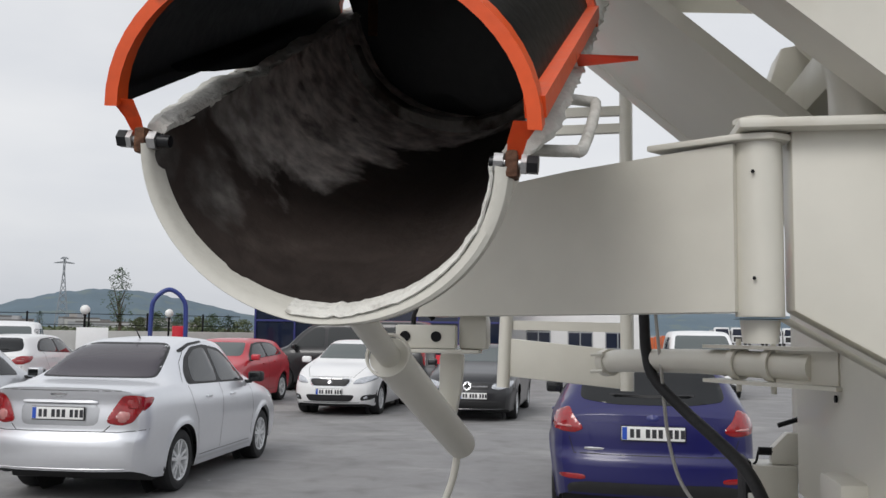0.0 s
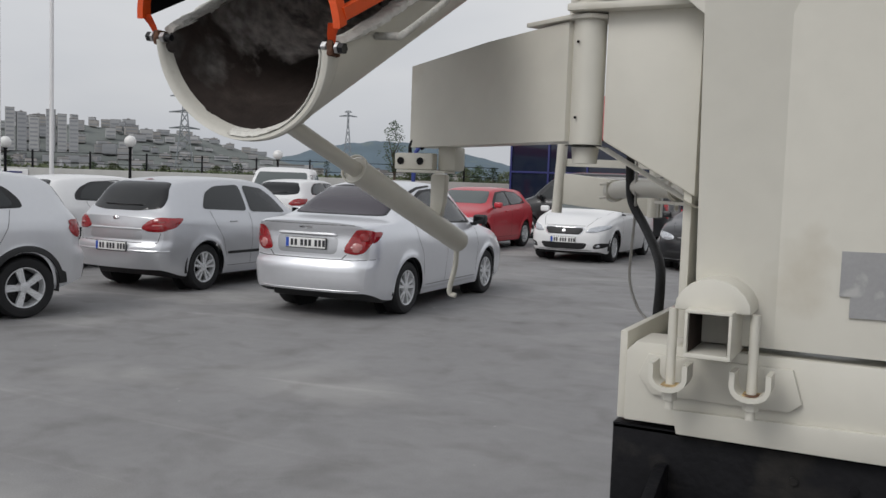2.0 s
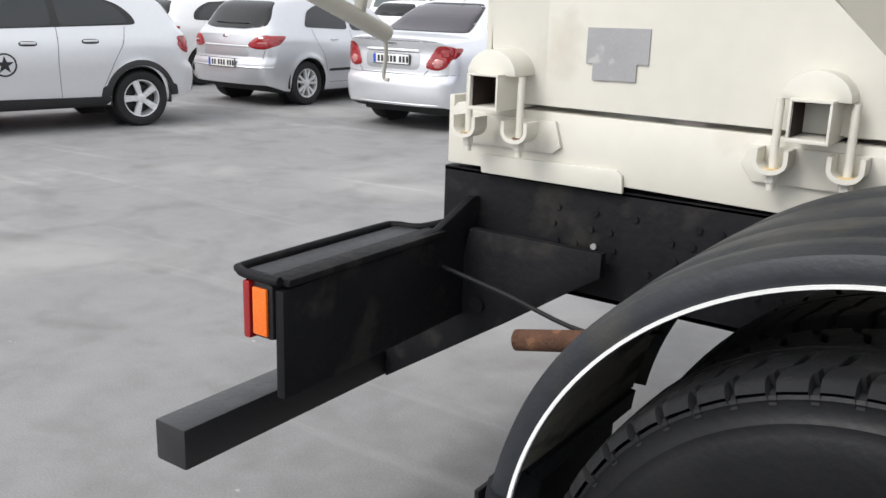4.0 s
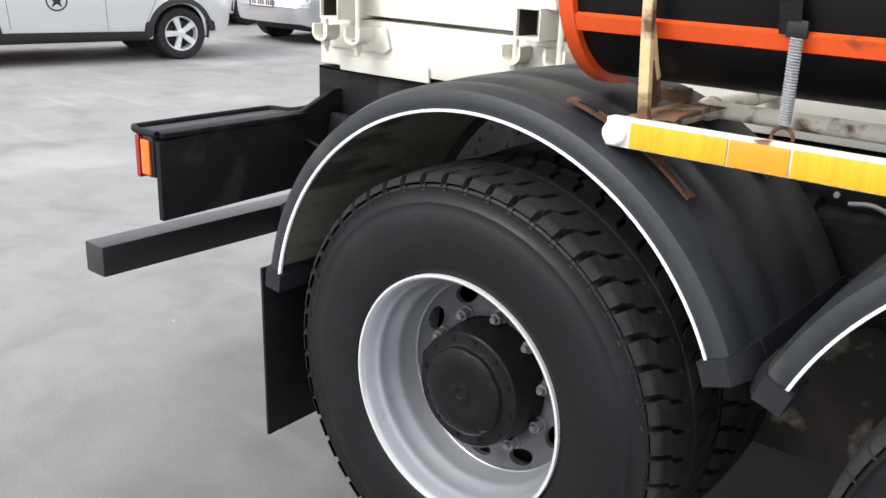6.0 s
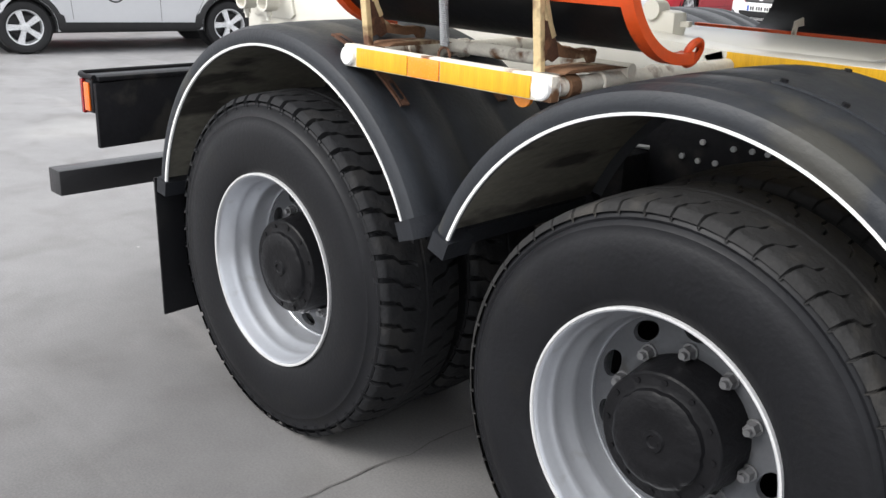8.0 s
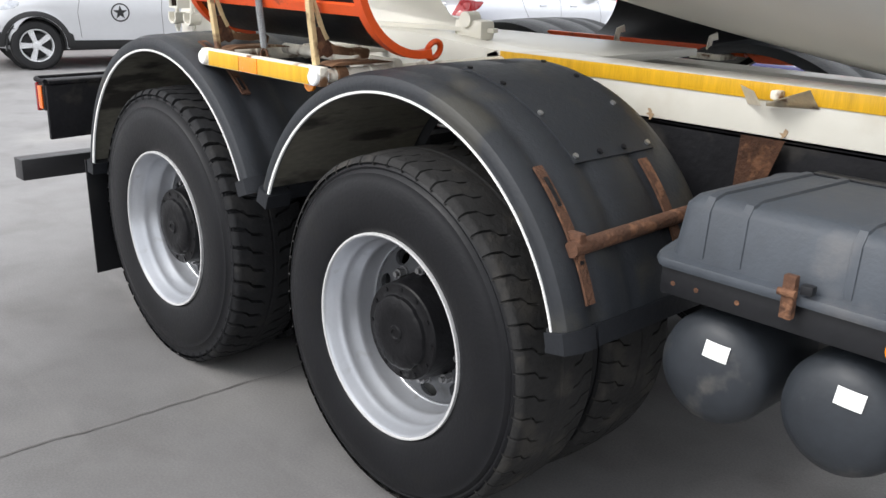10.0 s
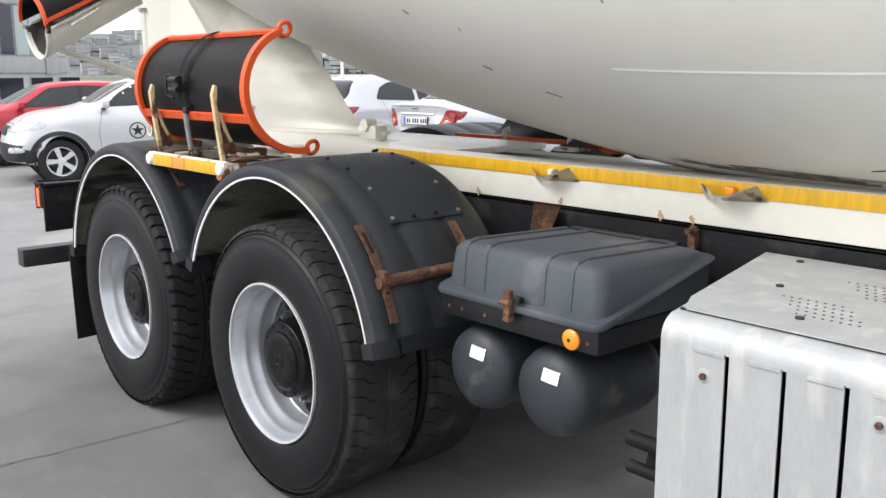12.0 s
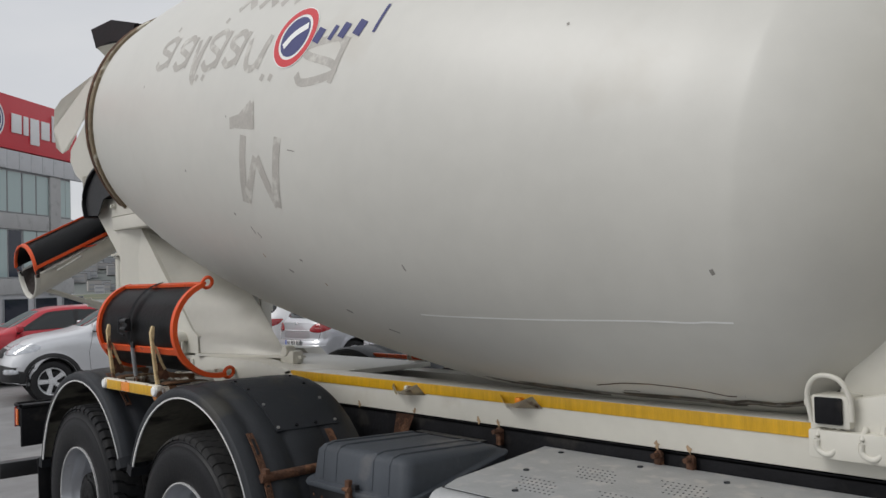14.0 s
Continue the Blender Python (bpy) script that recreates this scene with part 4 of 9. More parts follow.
def drum_patch(name, outline, material, off=0.0008, label="", n=10):
    """A thin film on the drum between four (along, degrees) corners."""
    bm, (a, b, c, d), g = bmesh.new(), [Vector(p) for p in outline], []
    for i in range(n + 1):
        for j in range(n + 1):
            u, v = i / n, j / n
            p = a.lerp(b, u).lerp(d.lerp(c, u), v)
            g.append(bm.verts.new(drum_point(p.x, p.y, off)))
    for i in range(n):
        for j in range(n):
            k = i * (n + 1) + j
            bm.faces.new((g[k], g[k + 1], g[k + n + 2], g[k + n + 1]))
    return part(name, bm, material, drum, label)


def drum_stroke(name, pts, width, material, label="", off=0.0008, steps=8, smooth=False):
    """A painted stroke through (along, degrees) points; width in metres."""
    bm, rows = bmesh.new(), []
    fine = []
    if smooth:
        pts = [v.to_2d() for v in curve_points([(*p, 0) for p in pts], 5)]
        steps = 2
    for p, q in zip(pts, pts[1:]):
        fine += [Vector(p).lerp(Vector(q), k / steps) for k in range(steps)]
    fine.append(Vector(pts[-1]))
    for i, p in enumerate(fine):
        d = fine[min(i + 1, len(fine) - 1)] - fine[max(i - 1, 0)]
        d = Vector((d.x, d.y * drum_r(p.x) * math.pi / 180))
        s = Vector((-d.y, d.x)).normalized() * width / 2
        s = Vector((s.x, s.y / (drum_r(p.x) * math.pi / 180)))
        rows.append([bm.verts.new(drum_point(*(p + s * k), off)) for k in (1, -1)])
    for p, q in zip(rows, rows[1:]):
        bm.faces.new((p[0], p[1], q[1], q[0]))
    return part(name, bm, material, drum, label)


# ghost letters and marks
drum_stroke("ghost_letter", [(2.575, -18.6), (2.605, -2.0)], 0.055, m_greyghost, "faded grey letter stroke")
drum_stroke("ghost_letter", [(2.60, -18.2), (2.715, -7.0)], 0.050, m_greyghost)
drum_stroke("ghost_letter", [(2.725, -7.0), (2.86, -18.0)], 0.050, m_greyghost, off=0.0011)
drum_stroke("ghost_letter", [(2.86, -18.3), (2.90, -1.8)], 0.055, m_greyghost, off=0.0013)
drum_stroke("ghost_mark", [(2.47, 0.6), (2.56, 1.6), (2.655, 5.4)], 0.055, m_greyghost, "faded grey remnant of lettering")
drum_patch("ghost_mark", [(2.53, -0.4), (2.70, -0.4), (2.67, 6.4), (2.62, 4.6)], m_greyghost, 0.0015)
for s0, s1, lo, hi in ((1.42, 1.60, 16.0, 25.5), (1.70, 1.86, 15.2, 24.6), (1.93, 2.0, 11.0, 24.4), (2.06, 2.22, 14.6, 25.4), (2.28, 2.42, 15.4, 24.6), (2.48, 2.64, 14.2, 23.0), (2.98, 3.24, 10.8, 21.5)):
    t = (hi - lo) * 0.18
    m_ = (lo + hi) / 2
    drum_stroke("ghost_letter", [(s1 + 0.01, hi - t), (s1 - 0.05, hi), (s0 + 0.02, hi - t), (s0 + 0.03, m_ + t * 0.6), (s1 - 0.03, m_ - t * 0.5), (s1 - 0.02, lo + t), (s0 + 0.05, lo), (s0 - 0.01, lo + t)] if int(s0 * 50) % 2 else [(s0, hi - t * 0.4), (s0 + 0.03, lo + t), (s0 + 0.08, lo), (s1 - 0.03, lo + t), (s1 + 0.02, hi)], 0.036, m_greyghost, smooth=True)
    drum_stroke("ghost_letter", [(s1 - 0.015, lo), (s1 + 0.02, hi)], 0.034, m_greyghost, off=0.0011)
for s, p in ((2.03, 12.2), (2.10, 12.2), (2.69, 12.0), (2.76, 12.0), (1.52, 29.0), (2.12, 29.0)):
    drum_stroke("ghost_dot", [(s, p - 0.8), (s + 0.01, p + 0.8)], 0.03, m_greyghost)
for s0 in (2.18, 2.38, 2.58):
    drum_stroke("ghost_letter", [(s0, 32.0), (s0 + 0.06, 36.5), (s0 + 0.14, 32.4)], 0.045, m_greyghost)


def drum_disc(name, c, r, material, off, label="", hole=0.0, squash=1.0):
    bm, n = bmesh.new(), 40
    rings = []
    for q in (hole, (hole + r) / 2, r):
        rings.append([bm.verts.new(drum_point(c[0] + q * squash * math.cos(2 * math.pi * k / n), c[1] + q * math.sin(2 * math.pi * k / n) / (drum_r(c[0]) * math.pi / 180), off)) for k in range(n)])
    for p, q in zip(rings, rings[1:]):
        for k in range(n):
            bm.faces.new((p[k], p[(k + 1) % n], q[(k + 1) % n], q[k]))
    bmesh.ops.remove_doubles(bm, verts=bm.verts[:], dist=0.0004)
    return part(name, bm, material, drum, label)


drum_disc("emblem_back", (2.86, 22.2), 0.150, m_white, 0.0018, "round emblem: red ring round a navy disc")
drum_disc("emblem_ring", (2.86, 22.2), 0.145, m_redprint, 0.0028, hole=0.112)
drum_disc("emblem_disc", (2.86, 22.2), 0.098, m_navy, 0.0028)
drum_stroke("emblem_swoosh", [(2.80, 19.5), (2.85, 22.6), (2.93, 25.0)], 0.035, m_white, off=0.0038, smooth=True)
for k, (s0, w) in enumerate(((3.03, 0.055), (3.12, 0.03), (3.185, 0.05), (3.275, 0.055), (3.375, 0.018))):
    hi = 25.2 if k < 4 else 28.6
    drum_stroke("print_bar", [(s0 + 0.008 * k, 20.4 + 0.5 * k), (s0 + 0.02 + 0.008 * k, hi - 1.2 + 0.5 * k)], w, m_navy, "dark blue print on the drum", off=0.0018)
drum_stroke("scratch", [(3.63, -40.2), (4.2, -37.0), (4.93, -32.9)], 0.007, m_scratch, "long pale scratch", off=0.0028, steps=24)
for a, b, w in (((3.645, -27.0), (3.665, -29.6), 0.012), ((2.98, -4.4), (3.08, -4.8), 0.007), ((4.885, -21.0), (4.90, -23.0), 0.02), ((1.96, -13), (1.985, -13.6), 0.016), ((2.75, -36), (2.80, -37.2), 0.018), ((3.05, -46), (3.12, -47), 0.02),
                ((2.55, -25.2), (2.60, -28.4), 0.012), ((2.60, -26.5), (2.64, -28.8), 0.012), ((2.9, -31.6), (2.93, -32.4), 0.015), ((1.30, 10.8), (1.305, 9.2), 0.012), ((4.30, 26.0), (4.31, 24.9), 0.014), ((2.42, 2.6), (2.44, 1.4), 0.008), ((3.3, -49.5), (3.42, -50.4), 0.014), ((2.42, -22.4), (2.45, -23), 0.016)):
    b = tuple(p + 0.55 * (q - p) for p, q in zip(a, b))
    drum_stroke("scuff", [a, b], w * 0.65, m_darkmark, "dark scuff in the paint", steps=3)
# contact shade above the sill, painted on as dark greasy smears
m_grease_shade = mat("grease_and_shade", (0.085, 0.070, 0.055), 0.55, var=0.4, scale=9, dirt=((0.20, 0.14, 0.09), 0.3, 14))
rg = random.Random(21)
for k in range(46):
    s0 = rg.uniform(3.6, 5.15)
    low = float(np.interp(s0, [3.6, 4.1, 4.6, 4.95, 5.3], [-67, -64, -61.5, -60.5, -58]))
    lift = abs(rg.gauss(0, 1.5)) - 2.5
    n0 = rg.uniform(0.10, 0.42) * (0.5 if lift > 0 else 1.0)
    drum_stroke("grease_shade_smear", [(s0 + n0 * t, low + lift + 2.4 * n0 * t + rg.uniform(-0.25, 0.25)) for t in (0, 0.25, 0.5, 0.75, 1.0)], rg.uniform(0.004, 0.016) * (0.5 if lift > 0 else 1.6), m_grease_shade if k % 3 else m_darkmark, "dark smears low on the drum, grease and contact shade" if k == 0 else "", steps=2, off=0.001 + 0.0002 * k / 10)
drum_stroke("rust_crack", [(4.28, -60.0), (4.40, -57.6), (4.52, -56.8), (4.70, -57.3), (4.85, -59)], 0.007, m_rust, "rusty crack low on the drum")
for a, b, w in (((2.56, -33), (2.57, -34), 0.008), ((3.02, -37.5), (3.03, -38.2), 0.008)):
    drum_stroke("rust_run", [a, b], w, m_stain, "brown rust run")

# discharge hopper and its shields behind the drum
def plate(points, thick=0.012, bevel=0.0):
    bm = bmesh.new()
    bm.faces.new([bm.verts.new(p) for p in points])
    bmesh.ops.solidify(bm, geom=bm.faces[:], thickness=thick)
    return soften(bm, bevel)


def lofted(rows, thick=0.01):
    bm = bmesh.new()
    g = [[bm.verts.new(p) for p in r] for r in rows]
    for a, b in zip(g, g[1:]):
        for i in range(len(a) - 1):
            bm.faces.new((a[i], a[i + 1], b[i + 1], b[i]))
    if thick:
        bmesh.ops.solidify(bm, geom=bm.faces[:], thickness=thick)
    return bm


for s in (-1, 1):
    rows = []
    for t in np.linspace(0, 1, 8):
        a = radians(38 - 76 * t)
        rows.append([(-1.06 - 0.02 * k, s * (0.70 + 0.02 * k) * math.cos(a) if k == 0 else s * (0.74 - 0.05 * k) * math.cos(a * 0.9), 2.94 + (0.80 + 0.0 * k) * math.sin(a) * (1 - 0.10 * k)) if k < 2 else (-1.45 - 0.16 * math.cos(a), s * 0.60 * math.cos(a), 2.90 + 0.66 * math.sin(a)) for k in range(3)])
    part("discharge_shield", lofted(rows), m_cream, truck, "curved cream shield behind the drum mouth")
    upper = [(-1.10, s * 0.64, 3.33), (-1.40, s * 0.61, 3.32), (-1.79, s * 0.60, 3.29), (-2.12, s * 0.60, 3.26), (-2.32, s * 0.59, 3.21), (-2.35, s * 0.59, 3.05), (-2.29, s * 0.59, 2.89), (-2.12, s * 0.60, 2.82), (-1.94, s * 0.61, 2.83), (-1.62, s * 0.62, 2.99), (-1.16, s * 0.64, 3.08)]
    part("shield_wing", plate(upper, 0.01, 0.003), m_cream, truck, "folded cream splash wing")
    lower = [(-1.16, s * 0.63, 3.07), (-1.60, s * 0.61, 2.98), (-1.93, s * 0.60, 2.82), (-1.98, s * 0.585, 2.74), (-1.90, s * 0.575, 2.63), (-1.78, s * 0.565, 2.56), (-1.62, s * 0.56, 2.54), (-1.36, s * 0.56, 2.56), (-1.15, s * 0.57, 2.62)]
    part("shield_wing", plate(lower, 0.01, 0.003), m_cream, truck)
hop = [(-1.20, -0.26, 3.30), (-1.20, 0.26, 3.30), (-1.75, 0.26, 3.45), (-1.75, -0.26, 3.45)]
rows = [[(x, y, z) for x, y, z in hop + hop[:1]], [(-1.30, -0.36, 3.60), (-1.30, 0.36, 3.60), (-2.00, 0.36, 3.69), (-2.00, -0.36, 3.69), (-1.30, -0.36, 3.60)]]
hopper = part("hopper", lofted(rows), m_cream, truck, "cream charging hopper with a black rubber collar")
rows = [[(-1.30, -0.362, 3.59), (-1.30, 0.362, 3.59), (-1.70, 0.362, 3.67), (-2.00, 0.362, 3.68), (-2.00, -0.362, 3.68), (-1.70, -0.362, 3.67), (-1.30, -0.362, 3.59)], [(-1.20, -0.37, 3.70), (-1.20, 0.37, 3.70), (-1.65, 0.37, 3.83), (-2.08, 0.37, 3.85), (-2.08, -0.37, 3.85), (-1.65, -0.37, 3.83), (-1.20, -0.37, 3.70)]]
part("rubber_collar", lofted(rows, 0.015), m_black, hopper)
part("lower_flap", plate([(-1.76, -0.575, 2.60), (-1.72, -0.58, 2.46), (-1.50, -0.585, 2.43), (-1.30, -0.585, 2.47), (-1.20, -0.58, 2.60)], 0.008, 0.002), m_cream, truck, "cream flap under the splash wing")
for s in (-1, 1):
    part("hopper_leg", rod((-1.55, s * 0.40, 2.45), (-1.45, s * 0.40, 3.45), 0.03), m_cream, truck)

m_lip = mat("painted_lip", (0.60, 0.585, 0.525), 0.55, var=0.06, scale=9, bump=0.15, bscale=50, dirt=((0.52, 0.50, 0.44), 0.12, 12))
m_chip = mat("bare_cement_edge", (0.70, 0.69, 0.64), 0.85, var=0.15, scale=22, bump=0.5, bscale=90, dirt=((0.40, 0.38, 0.34), 0.2, 30))

# ---- discharge chute, swung to the right ----
CD = Vector((0.07, 0.870, 0.487)).normalized()
CE = Vector((0.996, 0.0, -0.083)).normalized()
CN = Vector((0.02, -0.12, 0.99)).normalized()
C0 = Vector((-1.974, -0.922, 1.858))


def chute_at(along, across, up):
    return C0 + CD * along + CE * across + CN * up


def u_rows(r, depth, a0, a1, n, wob=0.0, ncirc=30, spread=0.0):
    rows = []
    for i in range(n + 1):
        al = a0 + (a1 - a0) * i / n
        row = []
        for k in range(ncirc + 1):
            t = math.pi + math.pi * k / ncirc
            w = wob * noise.noise(Vector((al * 7, k * 0.35, 2.0)))
            row.append(chute_at(al, (r + spread * al + w) * math.cos(t), (depth + w) * math.sin(t)))
        rows.append(row)
    return rows


def lining_material():
    """Dark worn lining with grey cement left high on one wall and towards the upper end, brightened there to stand for
    light.
    """
    m = mat("caked_chute_lining", (0.041, 0.031, 0.027), 0.62, var=0.45, scale=4, bump=0.3, bscale=26, dirt=((0.10, 0.083, 0.072), 0.24, 3.6), spec=0.35)
    n, l = m.node_tree.nodes, m.node_tree.links
    b = n["Principled BSDF"]
    src = b.inputs["Base Color"].links[0].from_socket
    tc, big, fine, sep = n.new("ShaderNodeTexCoord"), n.new("ShaderNodeTexNoise"), n.new("ShaderNodeTexNoise"), n.new("ShaderNodeSeparateXYZ")
    big.inputs["Scale"].default_value, big.inputs["Detail"].default_value, big.inputs["Distortion"].default_value = 6.5, 15.0, 0.35
    fine.inputs["Scale"].default_value, fine.inputs["Detail"].default_value = 38.0, 6.0
    for t in (big.inputs["Vector"], fine.inputs["Vector"], sep.inputs["Vector"]):
        l.new(tc.outputs["Object"], t)

    def line_of(socket, lo, hi, a, c):
        r = n.new("ShaderNodeMapRange")
        for k, v in (("From Min", lo), ("From Max", hi), ("To Min", a), ("To Max", c)):
            r.inputs[k].default_value = v
        l.new(socket, r.inputs["Value"])
        return r.outputs["Result"]

    def add(p, q):
        a = n.new("ShaderNodeMath")
        l.new(p, a.inputs[0])
        l.new(q, a.inputs[1])
        return a.outputs["Value"]

    across = line_of(sep.outputs["X"], -2.17, -1.92, 0.30, -0.24)
    along = add(line_of(sep.outputs["Y"], -0.82, -0.46, -0.12, 0.09), line_of(sep.outputs["Y"], -0.44, -0.34, 0.0, 0.30))
    ramp = n.new("ShaderNodeValToRGB")
    ramp.color_ramp.elements[0].position, ramp.color_ramp.elements[1].position = 0.585, 0.66
    l.new(add(add(big.outputs["Fac"], across), along), ramp.inputs["Fac"])
    grey = n.new("ShaderNodeValToRGB")
    grey.color_ramp.elements[0].position, grey.color_ramp.elements[1].position = 0.35, 0.68
    grey.color_ramp.elements[0].color, grey.color_ramp.elements[1].color = (0.090, 0.081, 0.075, 1), (0.21, 0.195, 0.182, 1)
    l.new(fine.outputs["Fac"], grey.inputs["Fac"])
    x = n.new("ShaderNodeMix")
    x.data_type = "RGBA"
    l.new(ramp.outputs["Color"], x.inputs["Factor"])
    l.new(src, x.inputs[6])
    l.new(grey.outputs["Color"], x.inputs[7])
    # cement colour brightened up the chute as painted light, with brown spots showing through
    pale, spots, sr = n.new("ShaderNodeMix"), n.new("ShaderNodeTexNoise"), n.new("ShaderNodeValToRGB")
    pale.data_type, pale.blend_type = "RGBA", "MULTIPLY"
    gain = line_of(sep.outputs["Y"], -0.82, -0.50, 0.55, 4.6)
    comb = n.new("ShaderNodeCombineXYZ")
    for k in "XYZ":
        l.new(gain, comb.inputs[k])
    pale.inputs["Factor"].default_value = 1.0
    l.new(grey.outputs["Color"], pale.inputs[6])
    l.new(comb.outputs["Vector"], pale.inputs[7])
    spots.inputs["Scale"].default_value, spots.inputs["Detail"].default_value = 13.0, 10.0
    sr.color_ramp.elements[0].position, sr.color_ramp.elements[1].position = 0.62, 0.70
    l.new(tc.outputs["Object"], spots.inputs["Vector"])
    l.new(spots.outputs["Fac"], sr.inputs["Fac"])
    brown = n.new("ShaderNodeMix")
    brown.data_type = "RGBA"
    brown.inputs[7].default_value = (0.115, 0.085, 0.068, 1)
    l.new(sr.outputs["Color"], brown.inputs["Factor"])
    l.new(pale.outputs[2], brown.inputs[6])
    l.new(brown.outputs[2], x.inputs[7])
    l.new(x.outputs[2], b.inputs["Base Color"])
    return m


m_lining = lining_material()
chute = part("chute", lofted(u_rows(0.211, 0.188, 0.0, 1.05, 14), 0.0), m_cream, truck, "cream discharge chute caked with cement")
part("chute_lining", lofted(u_rows(0.202, 0.179, 0.006, 1.05, 24, 0.004, 40), 0.0), m_lining, chute, "dark inside of the chute with dried cement")


# rolled lip: a rounded painted edge, thicker on the truck's side, with a broken rim of cement inside it
LIP = 90
rim, chips, ring_a, ring_b = bmesh.new(), bmesh.new(), [], []
for k in range(LIP + 1):
    t = math.pi + math.pi * k / LIP
    wide = 0.014 + 0.008 * max(0.0, math.cos(t)) ** 0.7 if math.cos(t) > 0 else 0.014
    ragged = 0.0022 * noise.noise(Vector((k * 0.7, 1, 5))) + 0.0020 * noise.noise(Vector((k * 0.17, 4, 5)))
    out, mid, inn = 0.0145, 0.0145 - wide / 2, 0.0145 - wide
    sec = [(0.040, out - 0.004), (0.016, out), (0.004, out - 0.001), (-0.004, out - 0.005), (-0.0065, mid), (-0.004, inn + 0.003), (0.004, inn), (0.03, inn + 0.002)]
    ring_a.append([rim.verts.new(chute_at(al, (0.199 + d) * math.cos(t), (0.176 + d) * math.sin(t))) for al, d in sec])
    e = inn + ragged - 0.001
    ring_b.append([chips.verts.new(chute_at(al, (0.199 + d) * math.cos(t), (0.176 + d) * math.sin(t))) for al, d in ((-0.0045, e + 0.0025), (-0.0068, e + 0.0005), (-0.0050, e - 0.0015), (0.006, e - 0.003 + ragged), (0.024, e - 0.001))])
for ring_, own in ((ring_a, rim), (ring_b[40:], chips)):
    for p, q in zip(ring_, ring_[1:]):
        for i in range(len(p) - 1):
            own.faces.new((p[i], p[i + 1], q[i + 1], q[i]))
part("chute_lip", rim, m_lip, chute, "rolled cream lip of the chute")
part("lip_crust", chips, m_chip, chute, "broken pale cement along the lip")
for s in (-1, 1):
    edge = bmesh.new()
    rows = []
    for i in range(121):
        a = 0.035 + 1.0 * i / 120
        ring_ = []
        for q in range(16):
            t = 2 * math.pi * q / 16
            g = 1 + 0.35 * noise.noise(Vector((a * 26, q * 0.6, s + 3))) + 0.25 * noise.noise(Vector((a * 70, q * 1.1, s + 8)))
            fade = min(1.0, (a - 0.02) / 0.10)
            ring_.append(edge.verts.new(chute_at(a, s * (0.206 + 0.018 * fade + (0.010 + 0.012 * fade) * g * math.cos(t)), 0.002 + 0.009 * g * math.sin(t) + 0.008 * noise.noise(Vector((a * 11, s, 5))))))
        rows.append(ring_)
    for p, q in zip(rows, rows[1:]):
        for i in range(16):
            edge.faces.new((p[i], p[(i + 1) % 16], q[(i + 1) % 16], q[i]))
    edge.faces.new(rows[0][::-1])
    edge.faces.new(rows[-1])
    part("cement_crust", edge, m_crust, chute, "white crusty cement along the chute's edge")
    h = [chute_at(0.165, s * 0.208, -0.035), chute_at(0.155, s * 0.258, -0.03), chute_at(0.168, s * 0.272, -0.028), chute_at(0.325, s * 0.274, -0.022), chute_at(0.342, s * 0.262, -0.02), chute_at(0.335, s * 0.208, -0.015)]
    part("chute_handle", pipe(h, 0.0075, smooth_steps=4), m_crust, chute, "bent cream rod handle with cement on it")
    lug = chute_at(0.006, s * 0.211, 0.0)
    part("hinge_lug", box((-0.007, -0.010, -0.016), (0.007, 0.02, 0.014), 0.005, m=Matrix.Translation(lug)), m_rust, chute)
    hb = rod(lug - CE * 0.022, lug + CE * 0.022, 0.0055, n=12)
    part("hinge_bolt", hb, m_steel, chute, "zinc hinge bolt")
    hn = rod(lug + CE * s * 0.010, lug + CE * s * 0.016, 0.0110, n=6, bevel=0.002)
    part("hinge_nut", hn, m_steel, chute, "zinc hinge nut")
    part("hinge_nut", rod(lug - CE * s * 0.019, lug - CE * s * 0.009, 0.0110, n=6), m_steel, chute, "zinc hinge nut")
    part("bolt_cap", rod(lug + CE * s * 0.0165, lug + CE * s * 0.028, 0.0105, n=6, bevel=0.003), m_black, chute)
    part("bolt_cap", rod(lug - CE * s * 0.0195, lug - CE * s * (0.034 if s < 0 else 0.024), 0.0070, n=10, bevel=0.002), m_black, chute)

# folded chute piece on top: black sheet in an orange frame
def arch_rows(r, h, a0, a1, n, lean=0.0, ncirc=28):
    return [[chute_at(a0 + (a1 - a0) * i / n, r * math.cos(math.pi * k / ncirc), 0.043 + h * math.sin(math.pi * k / ncirc) + lean * (a0 + (a1 - a0) * i / n)) for k in range(ncirc + 1)] for i in range(n + 1)]


FL = 0.75
fold = part("folded_chute", lofted(arch_rows(0.231, 0.178, 0.0, FL, 10, -0.05), 0.006), m_black, truck, "black folded chute piece in an orange frame")
SQ = [(-0.013, -0.011), (0.013, -0.011), (0.013, 0.011), (-0.013, 0.011)]
for a in (-0.006, FL):
    arch = arch_rows(0.236, 0.182, a, a + 0.01, 1, -0.05)[0]
    bm = bmesh.new()
    rows = []
    for k, p in enumerate(arch):
        t = math.pi * k / 28
        rad = CE * math.cos(t) + CN * math.sin(t)
        rows.append([bm.verts.new(q) for q in (p - rad * 0.006 - CD * 0.011, p + rad * 0.009 - CD * 0.011, p + rad * 0.009 + CD * 0.012, p - rad * 0.006 + CD * 0.012)])
    for p, q in zip(rows, rows[1:]):
        for i in range(4):
            bm.faces.new((p[i], p[(i + 1) % 4], q[(i + 1) % 4], q[i]))
    bm.faces.new(rows[0])
    bm.faces.new(rows[-1][::-1])
    part("end_arch", soften(bm, 0.003), m_orange, fold, "orange steel end arch")
